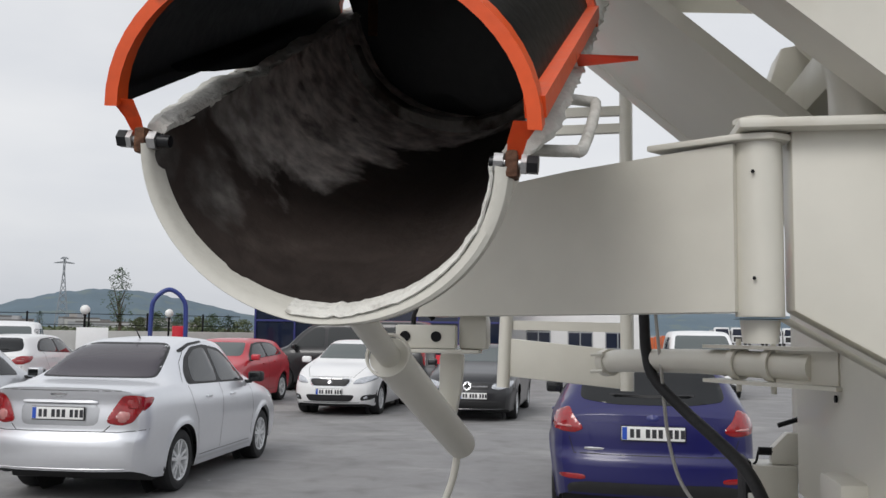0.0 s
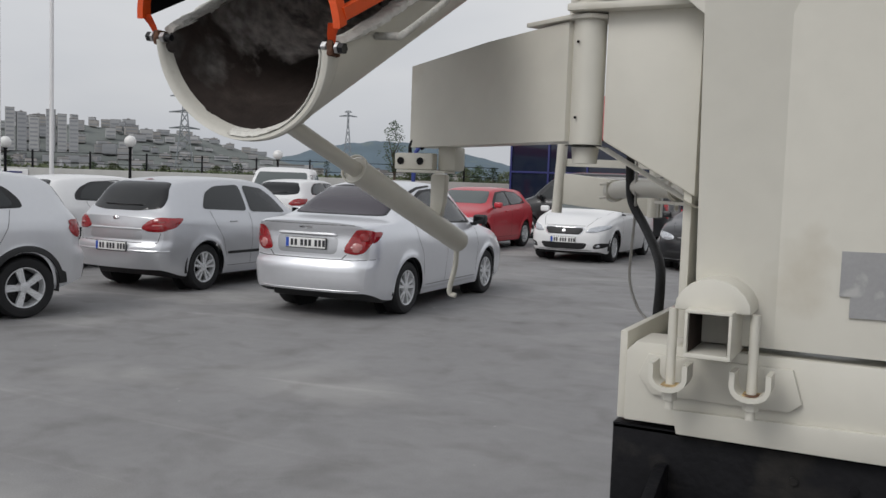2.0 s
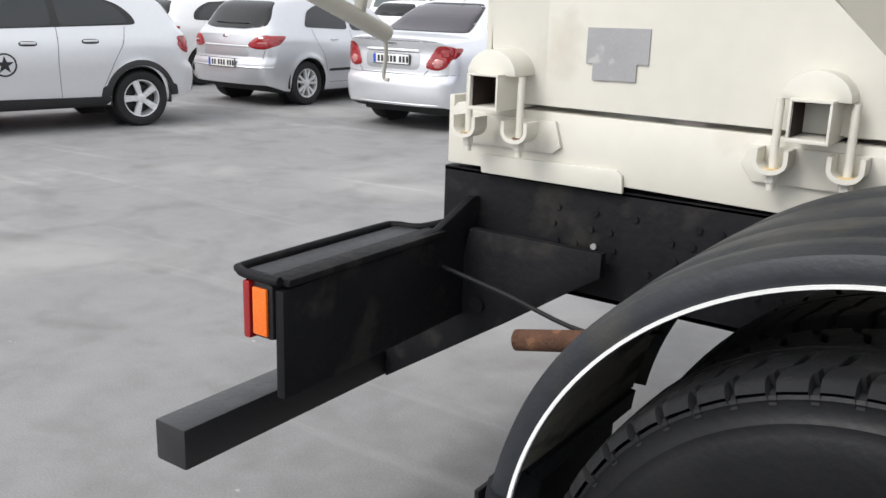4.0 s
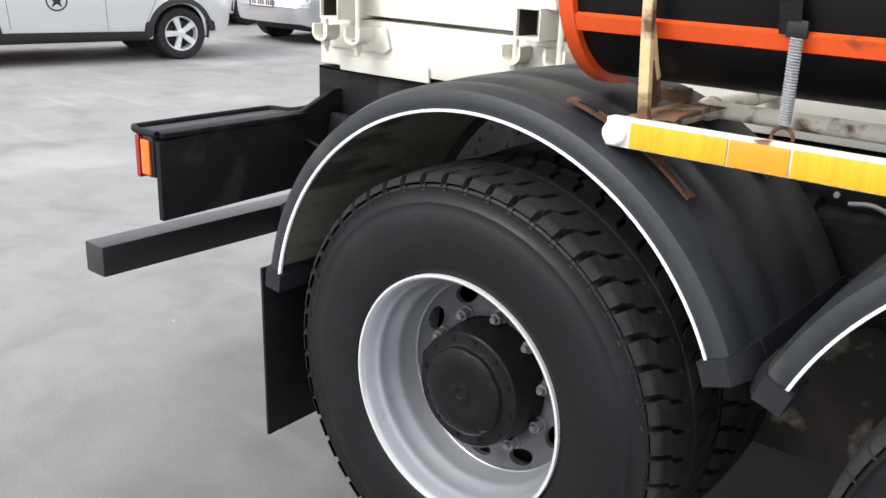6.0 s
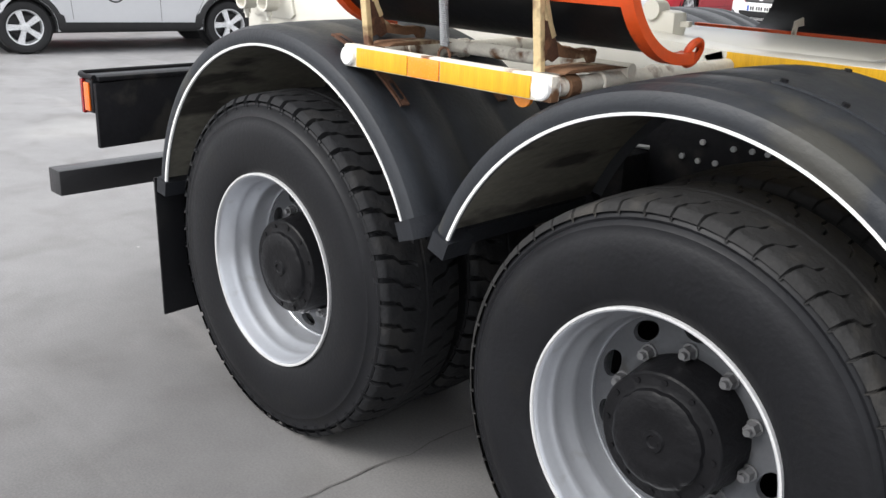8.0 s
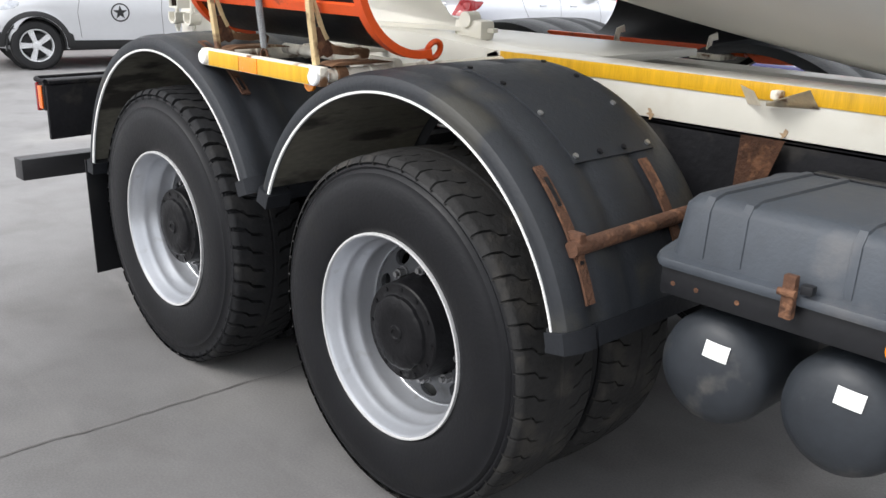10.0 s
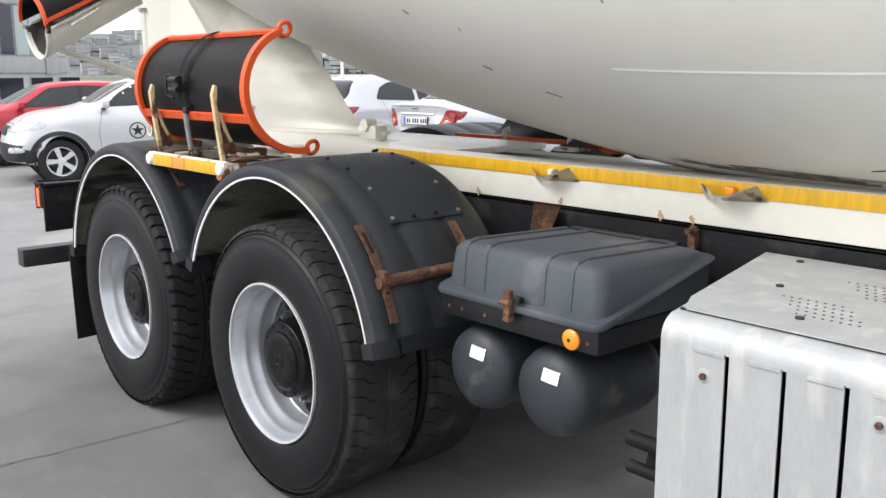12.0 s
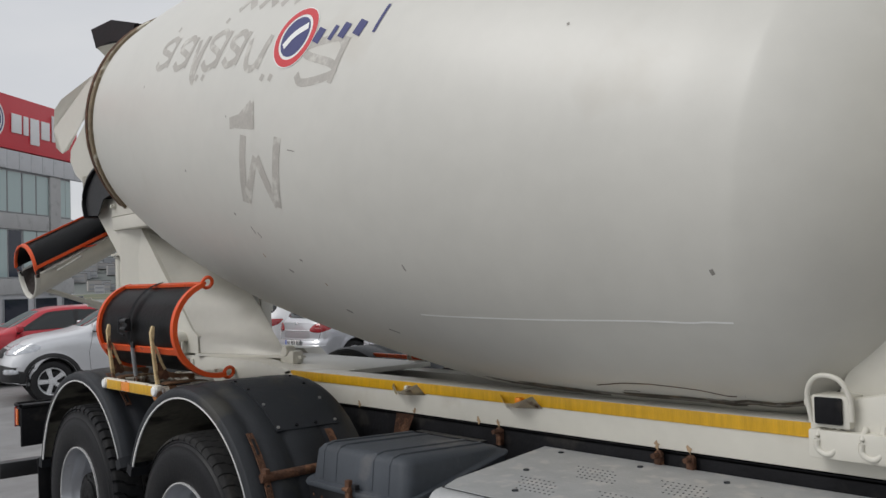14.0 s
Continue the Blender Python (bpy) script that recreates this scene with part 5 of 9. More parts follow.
for s in (-1, 1):
    rw = 0.0115 if s > 0 else 0.005
    bm = sweep([chute_at(a, s * 0.235, 0.062 - 0.045 * a) for a in (0, FL)], [(-rw, -rw), (rw, -rw), (rw, rw), (-rw, rw)])
    part("side_rail", soften(bm, rw * 0.2), m_orange if s > 0 else m_black, fold)
    foot = plate([chute_at(-0.01, s * 0.243, 0.050), chute_at(-0.01, s * 0.214, 0.050), chute_at(-0.004, s * 0.207, 0.026), chute_at(0.004, s * 0.2065, 0.0), chute_at(0.006, s * 0.209, -0.012), chute_at(0.006, s * 0.216, -0.012), chute_at(0.004, s * 0.220, 0.004), chute_at(-0.004, s * 0.228, 0.028)], 0.007, 0.002)
    part("hinge_plate", foot, m_orange, fold, "orange hinge plate")
    part("frame_lug", plate([chute_at(0.36, s * 0.240, 0.040), chute_at(0.455, s * 0.325, 0.020), chute_at(0.462, s * 0.325, 0.012), chute_at(0.44, s * 0.240, 0.004)], 0.012, 0.002), m_orange, fold, "pointed orange lug")
apex = sweep([chute_at(a, 0.0, 0.228 - 0.05 * a) for a in (0.0, FL)], [(-0.018, -0.006), (0.018, -0.006), (0.018, 0.006), (-0.018, 0.006)])
part("top_rail", soften(apex, 0.002), m_orange, fold)
flap = bmesh.new()
rows = [[flap.verts.new(chute_at(a, -0.229 + 0.012 * k, 0.068 - 0.05 * a - h * k)) for k in (0, 1)] for a, h in ((0.10, 0.008), (0.20, 0.026), (0.32, 0.042), (0.5, 0.05), (0.74, 0.05))]
for p, q in zip(rows, rows[1:]):
    flap.faces.new((p[0], p[1], q[1], q[0]))
bmesh.ops.solidify(flap, geom=flap.faces[:], thickness=0.005)
part("side_flap", flap, m_black, fold, "black rubber side flap")
wall = [chute_at(0.80, 0.212 * math.cos(math.pi * k / 16), -0.186 * math.sin(math.pi * k / 16)) for k in range(17)] + [chute_at(0.73, 0.21 * math.cos(math.pi * (1 - k / 16)), 0.05 + 0.135 * math.sin(math.pi * k / 16)) for k in range(17)]
part("inner_baffle", plate(wall, 0.008), m_black, truck, "black rubber baffle closing the chute's upper end")
part("inner_baffle", plate([chute_at(0.60, -0.035, 0.07), chute_at(0.60, 0.0, 0.07), chute_at(0.66, 0.0, 0.19), chute_at(0.66, -0.035, 0.19)], 0.01), m_plastic, truck)
part("inner_baffle", plate([chute_at(0.52, -0.105, 0.02), chute_at(0.52, -0.09, 0.02), chute_at(0.52, -0.088, 0.17), chute_at(0.52, -0.107, 0.17)], 0.01), m_rust, truck, "rusty strap inside the folded chute")

ledge = [chute_at(0.70 + 0.01 * noise.noise(Vector((k * 0.4, 2, 1))), 0.196 * math.cos(math.pi + math.pi * k / 40), 0.170 * math.sin(math.pi + math.pi * k / 40)) for k in range(3, 38)]
part("cement_ledge", sweep(ledge, [(r * math.cos(q), r * math.sin(q)) for q, r in zip(np.linspace(0, 2 * math.pi, 9)[:-1], (0.014, 0.018, 0.013, 0.017, 0.014, 0.019, 0.013, 0.016))], up=tuple(CD)), m_drycement, chute, "grey cement left along the chute's upper end")

# swing arm, hinge and bracket
arm0, arm1 = Vector((-1.455, -0.405, 0)), Vector((-2.012, -0.085, 0))
ad = (arm1 - arm0).normalized()
an = Vector((-ad.y, ad.x, 0)) * 0.04
bm = bmesh.new()
lo = [(arm0, 1.702), (arm1, 1.695), (arm1, 1.915), (arm0.lerp(arm1, 0.45), 1.945), (arm0, 1.958)]
u = [bm.verts.new((*(p + an)[:2], z)) for p, z in lo]
v = [bm.verts.new((*(p - an)[:2], z)) for p, z in lo]
bm.faces.new(u)
bm.faces.new(v[::-1])
for i in range(5):
    bm.faces.new((u[i], u[(i + 1) % 5], v[(i + 1) % 5], v[i]))
arm = part("swing_arm", soften(bm, 0.006), m_cream, truck, "cream box-section chute arm")
hinge = rod((-1.435, -0.415, 1.695), (-1.435, -0.415, 1.972), 0.036, n=24, bevel=0.004)
part("arm_hinge", hinge, m_cream, truck)
for z in (1.912, 1.752):
    part("grease_nipple", bolt((-1.448, -0.452, z), (-0.2, -1, 0), 0.0030, 0.003), m_frame, arm)
part("arm_top_plate", prism([(-1.395, -0.37), (-1.39, -0.44), (-1.42, -0.462), (-1.47, -0.455), (-1.60, -0.375), (-1.56, -0.32)], 1.960, 1.970, axis="z", bevel=0.003), m_cream, truck)
br = prism([(-1.19, 1.592), (-1.390, 1.704), (-1.390, 1.978), (-1.19, 1.978)], -0.440, -0.37, bevel=0.005)
brk = part("arm_bracket", br, m_cream, truck, "cream hinge bracket with a gusset")
part("bracket_plate", box((-1.47, -0.475, 1.974), (-1.19, -0.35, 1.990), 0.005), m_cream, brk)
part("bracket_plate", rod((-1.435, -0.415, 1.99), (-1.435, -0.415, 1.998), 0.036, n=24, bevel=0.004), m_cream, brk)
gus = plate([(-1.185, -0.46, 1.57), (-1.40, -0.46, 1.692), (-1.47, -0.46, 1.692), (-1.47, -0.36, 1.692), (-1.40, -0.36, 1.692), (-1.185, -0.36, 1.57)], 0.012, 0.002)
part("bracket_gusset", gus, m_cream, brk)
part("hinge_stub", rod((-1.435, -0.415, 1.655), (-1.435, -0.415, 1.69), 0.026, 0.03, n=20), m_cream, brk)

# chute lift: ram with a thin locking handle, lug plate, post
bm = rod((-2.008, -0.77, 1.738), (-2.004, -0.416, 1.618), 0.019, n=16)
ram = part("chute_ram", bm, m_cream, truck, "cream telescopic chute prop")
part("ram_sleeve", rod((-2.005, -0.44, 1.626), (-1.968, 0.080, 1.430), 0.0315, n=22, bevel=0.006), m_cream, ram)
part("ram_collar", turned([(0.033, 0), (0.037, 0), (0.037, 0.008), (0.033, 0.008)], look((-2.005, -0.44, 1.626), (-1.968, 0.080, 1.430)), 22, closed=True), m_cream, ram)
part("ram_handle", pipe([(-1.970, 0.070, 1.44), (-1.985, 0.10, 1.36), (-2.015, 0.125, 1.275), (-1.995, 0.13, 1.262)], 0.008, smooth_steps=4), m_cream, ram)
lug = box((-2.062, -0.15, 1.634), (-1.945, -0.118, 1.679), 0.005)
lugp = part("lug_plate", lug, m_cream, truck, "cream lug plate with two holes")
for x in (-2.042, -1.982):
    part("lug_hole", turned([(0.0, 0.0), (0.008, 0.0), (0.010, 0.002), (0.010, -0.004)], pose(x, -0.151, 1.657, 90, 0, 0), 18), m_frame, lugp)
part("lug_post", box((-1.944, -0.125, 1.632), (-1.888, -0.06, 1.70), 0.012), m_cream, truck)
part("lug_base", box((-2.05, -0.16, 1.626), (-1.90, -0.10, 1.633), 0.002), m_cream, truck)
part("stay_fin", prism([(-1.99, 1.626), (-1.94, 1.626), (-1.945, 1.55), (-1.965, 1.455), (-1.995, 1.46), (-1.99, 1.54)], -0.075, -0.045, bevel=0.012), m_cream, truck, "cream stay fin")
part("air_hose", pipe([(-2.035, -0.11, 1.672), (-2.03, -0.12, 1.70), (-2.015, -0.12, 1.715), (-1.995, -0.11, 1.69)], 0.005, smooth_steps=6), m_hose, truck)

# ladder on the far rear corner, pipe, hose and cable
lad = part("ladder", pipe([(-1.97, 0.93, 1.50), (-1.94, 0.98, 2.4), (-1.90, 1.02, 3.5)], 0.020), m_cream, truck, "cream steel access ladder")
part("ladder_post", pipe([(-1.60, 0.90, 1.50), (-1.60, 0.94, 2.4), (-1.59, 0.98, 3.5)], 0.020), m_cream, lad)
for z in (1.69, 2.30, 2.355, 2.66, 2.9, 3.2):
    part("ladder_rung", sweep([(-1.96, 0.95 + 0.04 * (z - 1.5), z), (-1.60, 0.91 + 0.04 * (z - 1.5), z - 0.005)], [(-0.012, -0.014), (0.012, -0.014), (0.012, 0.014), (-0.012, 0.014)]), m_cream, lad)
part("ladder_step", prism([(-1.965, 1.535), (-1.965, 1.650), (-1.58, 1.615), (-1.58, 1.500)], 0.93, 0.97, bevel=0.004), m_cream, lad, "folded cream step plate")
part("water_pipe", pipe([(-1.655, 0.60, 1.592), (-1.62, 0.55, 1.598), (-1.45, 0.34, 1.606), (-1.25, 0.09, 1.604)], 0.029, n=16, smooth_steps=3), m_cream, truck, "cream pipe with a clamp")
part("pipe_flange", rod((-1.664, 0.612, 1.590), (-1.648, 0.592, 1.593), 0.036, n=18, bevel=0.003), m_cream, truck)
for du, dz in ((0.030, 0.022), (-0.030, 0.022), (0.030, -0.022), (-0.030, -0.022)):
    part("flange_bolt", rod((-1.676 + du * 0.8, 0.606 + du * 0.6, 1.590 + dz), (-1.645 + du * 0.8, 0.582 + du * 0.6, 1.593 + dz), 0.0055, n=6), m_cream, truck)
for x, y in ((-1.375, 0.245), (-1.315, 0.17)):
    part("pipe_clamp", turned([(0.030, -0.009), (0.036, -0.009), (0.036, 0.009), (0.030, 0.009)], look((x, y, 1.606), (x + 0.2, y - 0.25, 1.605)), 20, closed=True), m_cream, truck)
    part("clamp_stud", rod((x, y, 1.545), (x, y, 1.66), 0.006, n=8), m_cream, truck)
for z in (1.566, 1.642):
    part("pipe_channel", sweep([(-1.425, 0.305, z), (-1.205, 0.03, z)], [(-0.030, -0.004), (0.030, -0.004), (0.030, 0.004), (-0.030, 0.004)]), m_cream, truck, "cream angle strip that carries the pipe")
part("pipe_channel", sweep([(-1.30, 0.165, 1.604), (-1.205, 0.045, 1.604)], [(0.012, -0.033), (0.018, -0.033), (0.018, 0.033), (0.012, 0.033)]), m_cream, truck)
valve = part("valve_box", box((-1.312, 0.50, 1.20), (-1.205, 0.63, 1.352), 0.006), m_cream, truck, "cream valve box with a black end plate")
part("end_plate", box((-1.328, 0.50, 1.19), (-1.3135, 0.64, 1.362), 0.003), m_frame, valve, "black end plate")
part("valve_bracket", prism([(-1.262, 1.354), (-1.262, 1.39), (-1.225, 1.43), (-1.19, 1.43), (-1.19, 1.354)], 0.52, 0.56, bevel=0.003), m_cream, valve)
part("valve_plug", rod((-1.292, 0.53, 1.384), (-1.255, 0.53, 1.384), 0.010, n=10), m_frame, valve, "black plug")
part("valve_cable", pipe([(-1.292, 0.53, 1.384), (-1.297, 0.53, 1.36), (-1.305, 0.52, 1.352)], 0.003, smooth_steps=4), m_hose, valve)
lever = rod((-1.245, 0.53, 1.447), (-1.19, 0.53, 1.466), 0.006, n=8)
box((-1.196, 0.522, 1.455), (-1.182, 0.538, 1.492), 0.003, bm=lever)
part("valve_lever", lever, m_frame, valve, "black lever")
part("black_hose", pipe([(-1.575, 0.48, 1.78), (-1.57, 0.46, 1.718), (-1.565, 0.45, 1.625), (-1.548, 0.42, 1.561), (-1.486, 0.34, 1.494), (-1.423, 0.22, 1.437), (-1.382, 0.12, 1.393), (-1.361, 0.04, 1.342), (-1.354, 0.0, 1.284), (-1.35, -0.01, 1.24)], 0.0135, smooth_steps=5, n=12), m_hose, truck, "hanging black hose")
part("hose_fitting", rod((-1.35, -0.01, 1.10), (-1.35, -0.01, 1.262), 0.019, n=14, bevel=0.003), m_cream, truck, "cream hose fitting")
part("grey_cable", pipe([(-1.545, 0.44, 1.74), (-1.538, 0.42, 1.65), (-1.532, 0.40, 1.575), (-1.527, 0.38, 1.499), (-1.519, 0.33, 1.414), (-1.498, 0.25, 1.337), (-1.448, 0.15, 1.28), (-1.396, 0.06, 1.259), (-1.36, 0.012, 1.252)], 0.0042, smooth_steps=5, n=8), m_cable, truck, "thin grey cable")
bm = box((-1.262, -0.14, 1.30), (-1.192, 0.02, 1.41), 0.01)
part("rear_valve_box", bm, m_cream, truck)

# ---- carrier with the strapped chute extension, over the fenders ----
carrier = part("carrier_bar", box((0.33, -1.222, 1.187), (1.02, -1.192, 1.243), 0.004), m_rustwhite, truck, "flaking white carrier bar with yellow reflectors")
for x0, x1, mt in ((0.385, 0.575, m_yellow), (0.579, 0.685, m_amber), (0.69, 0.965, m_yellow)):
    part("reflector", box((x0, -1.2265, 1.190), (x1, -1.2225, 1.238), 0.001), mt, carrier, "yellow reflective strip" if mt is m_yellow else "orange reflector")
for x in (0.352, 0.995):
    part("end_cap", turned([(0.0, 0.03), (0.02, 0.03), (0.024, 0.026), (0.025, 0.0), (0.025, -0.016)], pose(x, -1.205, 1.214, 90, 0, 0), 24), m_white, carrier, "round white tube end")
    part("carrier_tube", rod((x, -1.19, 1.214), (x, -0.445, 1.214), 0.021, n=16), m_rustwhite, carrier, "rusty white tube")
for x in (0.39, 0.957):
    upright = [(-1.184, 1.244), (-1.200, 1.244), (-1.219, 1.40), (-1.228, 1.50), (-1.216, 1.536), (-1.205, 1.530), (-1.209, 1.46), (-1.201, 1.38)]
    cr = part("cradle", prism(upright, x - 0.008, x + 0.013, axis="x", bevel=0.002), m_rustyellow, carrier, "flaking yellow steel cradle, rusted through")
    part("cradle_brace", prism([(-1.204, 1.435), (-1.193, 1.432), (-1.160, 1.345), (-1.145, 1.318), (-1.158, 1.312), (-1.175, 1.345)], x - 0.004, x + 0.006, axis="x", bevel=0.002), m_rustyellow, cr)
    web = [(-1.196, 1.256), (-1.197, 1.33), (-1.188, 1.352), (-1.172, 1.350), (-1.155, 1.322), (-1.140, 1.306)]
    saddle = [(-1.140, 1.306), (-1.118, 1.294), (-1.090, 1.2865), (-1.060, 1.284), (-1.030, 1.2855), (-1.000, 1.2835), (-0.992, 1.276), (-0.998, 1.2535), (-1.022, 1.2535), (-1.034, 1.266), (-1.065, 1.264), (-1.10, 1.268), (-1.130, 1.272)]
    part("cradle_web", prism(web + [(-1.130, 1.272), (-1.150, 1.262), (-1.165, 1.270)], x - 0.002, x + 0.004, axis="x", bevel=0.001), m_rust, cr, "dark rusted web")
    part("cradle_saddle", prism(saddle, x - 0.002, x + 0.005, axis="x", bevel=0.001), m_rustbrown, cr, "rusty curved saddle")
    part("cradle_flange", prism([(-1.112, 1.296), (-1.085, 1.2885), (-1.055, 1.2862), (-1.025, 1.287), (-1.025, 1.283), (-1.055, 1.282), (-1.085, 1.2845), (-1.112, 1.292)], x - 0.012, x + 0.016, axis="x", bevel=0.001), m_rustbrown, cr)
    part("cradle_foot", prism([(-1.18, 1.2435), (-1.15, 1.2525), (-1.02, 1.2535), (-0.93, 1.2435)], x - 0.016, x + 0.060, axis="x", bevel=0.002), m_rustbrown, cr, "rusty foot plate")
for x in (0.352, 0.995):
    for y, w in ((-1.135, 0.020), (-1.02, 0.012), (-0.80, 0.016)):
        part("tube_collar", turned([(0.0215, -w), (0.027, -w + 0.003), (0.027, w - 0.003), (0.0215, w)], pose(x, y, 1.214, 90, 0, 0), 20), m_rustbrown if y < -1.1 else m_rustwhite, carrier, "rusty tube collar")
part("carrier_rail", rod((0.40, -0.93, 1.235), (1.02, -0.93, 1.235), 0.018), m_rustwhite, carrier)
part("round_reflector", rod((0.912, -1.178, 1.186), (0.912, -1.188, 1.186), 0.026, n=24), m_amber, carrier, "round orange reflector")

XC0, XC1, YC, ZC = 0.20, 1.155, -0.960, 1.512
ext = thing("chute_extension", "black chute extension in an orange frame strapped to the carrier", "chute extension", "chute extensions")


def half_rows(r, x0, x1, n, y, z, a0=96, a1=274, k=30, mirror=1):
    return [[(x0 + (x1 - x0) * i / n, y + mirror * r * math.cos(radians(a0 + (a1 - a0) * j / k)), z + r * math.sin(radians(a0 + (a1 - a0) * j / k))) for j in range(k + 1)] for i in range(n + 1)]


def extension(parent, x0, x1, yc, zc, mirror):
    R = 0.226
    sheet = part("sheet", lofted(half_rows(R, x0, x1, 8, yc, zc, 106, 274, mirror=mirror), 0.006), m_black, parent, "black curved sheet")
    for x, ends in ((x0, 0), (x1, 1)):
        pts = half_rows(R + 0.004, x, x, 1, yc, zc, 108 if ends else 102, 276, 34, mirror)[0]
        if ends:
            pts = pts + [(x, yc + mirror * 0.035, zc - R - 0.001)]
        bm = bmesh.new()
        rows = []
        c = Vector((x, yc, zc))
        for p in pts:
            p = Vector(p)
            rad = Vector((0, p.y - c.y, p.z - c.z)).normalized()
            rows.append([bm.verts.new(q) for q in (p - rad * 0.010 + Vector((-0.016, 0, 0)), p + rad * 0.014 + Vector((-0.016, 0, 0)), p + rad * 0.014 + Vector((0.016, 0, 0)), p - rad * 0.010 + Vector((0.016, 0, 0)))])
        for p, q in zip(rows, rows[1:]):
            for i in range(4):
                bm.faces.new((p[i], p[(i + 1) % 4], q[(i + 1) % 4], q[i]))
        bm.faces.new(rows[0])
        bm.faces.new(rows[-1][::-1])
        hoop = part("end_hoop", soften(bm, 0.003), m_orange, parent, "orange end hoop")
        if ends:
            for c2, nx in (((x, yc - mirror * 0.052, zc + R + 0.004), 0.5), ((x, yc + mirror * 0.055, zc - R + 0.004), 0.0)):
                ring = [(c2[0] + 0.010 * math.sin(t), c2[1] + mirror * 0.026 * math.cos(t), c2[2] + 0.026 * math.sin(t)) for t in np.linspace(0, 2 * math.pi, 17)[:-1]]
                part("hook_eye", sweep(ring, ring_section(0.009, 8), up=(1, 0, 0), closed=True), m_orange, hoop, "orange eye")
    for a in (108, 206):
        p = half_rows(R + 0.006, x0, x1, 1, yc, zc, a, a + 1, 1, mirror)
        rad = Vector((0, mirror * math.cos(radians(a)), math.sin(radians(a))))
        tan = Vector((0, -mirror * math.sin(radians(a)), math.cos(radians(a))))
        bm = bmesh.new()
        rows = [[bm.verts.new(Vector(q[0]) + rad * u + tan * w) for u, w in ((-0.004, -0.016), (0.010, -0.016), (0.010, 0.016), (-0.004, 0.016))] for q in p]
        for i in range(4):
            bm.faces.new((rows[0][i], rows[0][(i + 1) % 4], rows[1][(i + 1) % 4], rows[1][i]))
        bm.faces.new(rows[0])
        bm.faces.new(rows[1][::-1])
        part("frame_bar", soften(bm, 0.003), m_orange, parent, "orange frame bar")


extension(ext, XC0, XC1, YC, ZC, 1)
ext2 = tagged(new("chute_extension"), "black chute extension in an orange frame on the far carrier", "chute extension", "chute extensions")
part("sheet", lofted(half_rows(0.226, 0.44, 1.36, 8, 0.715, 1.445, 112, 268, mirror=-1), 0.006), m_black, ext2, "black curved sheet")
lower = part("frame_bar", box((0.22, 0.690, 1.206), (1.34, 0.716, 1.232), 0.004), m_orange, ext2, "orange frame bar")
part("bar_collar", rod((1.22, 0.70, 1.219), (1.28, 0.70, 1.219), 0.024, n=14, bevel=0.004), m_orange, lower)
loop = [(1.30, 1.205), (1.36, 1.250), (1.47, 1.244), (1.53, 1.222), (1.54, 1.203), (1.44, 1.198), (1.34, 1.196)]
part("locking_handle", sweep([(x, 0.69, z) for x, z in loop], [(-0.016, -0.010), (0.016, -0.010), (0.016, 0.010), (-0.016, 0.010)], up=(0, 1, 0), closed=True), m_orange, ext2, "orange looped locking handle")
for x in (0.66, 1.13):
    part("hook", sweep([(x, 0.675, 1.19), (x, 0.655, 1.225), (x, 0.665, 1.262), (x + 0.015, 0.69, 1.272)], [(-0.016, -0.004), (0.016, -0.004), (0.016, 0.004), (-0.016, 0.004)], up=(1, 0, 0)), m_rustwhite, truck, "bent rusty retaining hook")
    part("hook_foot", box((x - 0.04, 0.58, 1.184), (x + 0.10, 0.71, 1.204), 0.003), m_rustwhite, truck, "rusty carrier foot")
strap = thing("lashing_strap", "black ratchet strap over the chute extension", "strap")
rows = half_rows(0.246, 0.622, 0.660, 1, YC, ZC, 100, 202, 30)
bm = lofted(rows, 0.003)
part("webbing", bm, m_strap, strap)
part("webbing", box((0.636, -1.196, 1.415), (0.672, -1.184, 1.445), 0.004), m_black, strap, "black strap buckle")
coil = [Vector((0.655 - 0.004 * t / (2 * math.pi * 30) + 0.0095 * math.cos(t), -1.192 + 0.018 * t / (2 * math.pi * 30) + 0.0095 * math.sin(t), 1.418 - 0.150 * t / (2 * math.pi * 30))) for t in np.linspace(0, 2 * math.pi * 30, 30 * 8)]
part("spring", pipe(coil, 0.0024, n=5), m_strapgrey, strap, "grey coil spring")
part("ring", sweep([(0.650 + 0.019 * math.sin(t), -1.174, 1.262 - 0.018 + 0.019 * math.cos(t)) for t in np.linspace(0, 2 * math.pi, 19)[:-1]], ring_section(0.0035, 6), up=(0, 1, 0), closed=True), m_rust, strap, "rusty ring")
bm = box((0.60, -1.225, 1.50), (0.665, -1.200, 1.57), 0.008)
rod((0.595, -1.225, 1.555), (0.67, -1.225, 1.555), 0.012, bm=bm)
rod((0.598, -1.228, 1.515), (0.668, -1.228, 1.515), 0.010, bm=bm)
part("ratchet", bm, m_black, strap, "black ratchet buckle")
part("loose_end", pipe([(0.60, -1.21, 1.56), (0.575, -1.225, 1.57), (0.57, -1.23, 1.50), (0.60, -1.215, 1.48)], 0.006, smooth_steps=5), m_strap, strap)

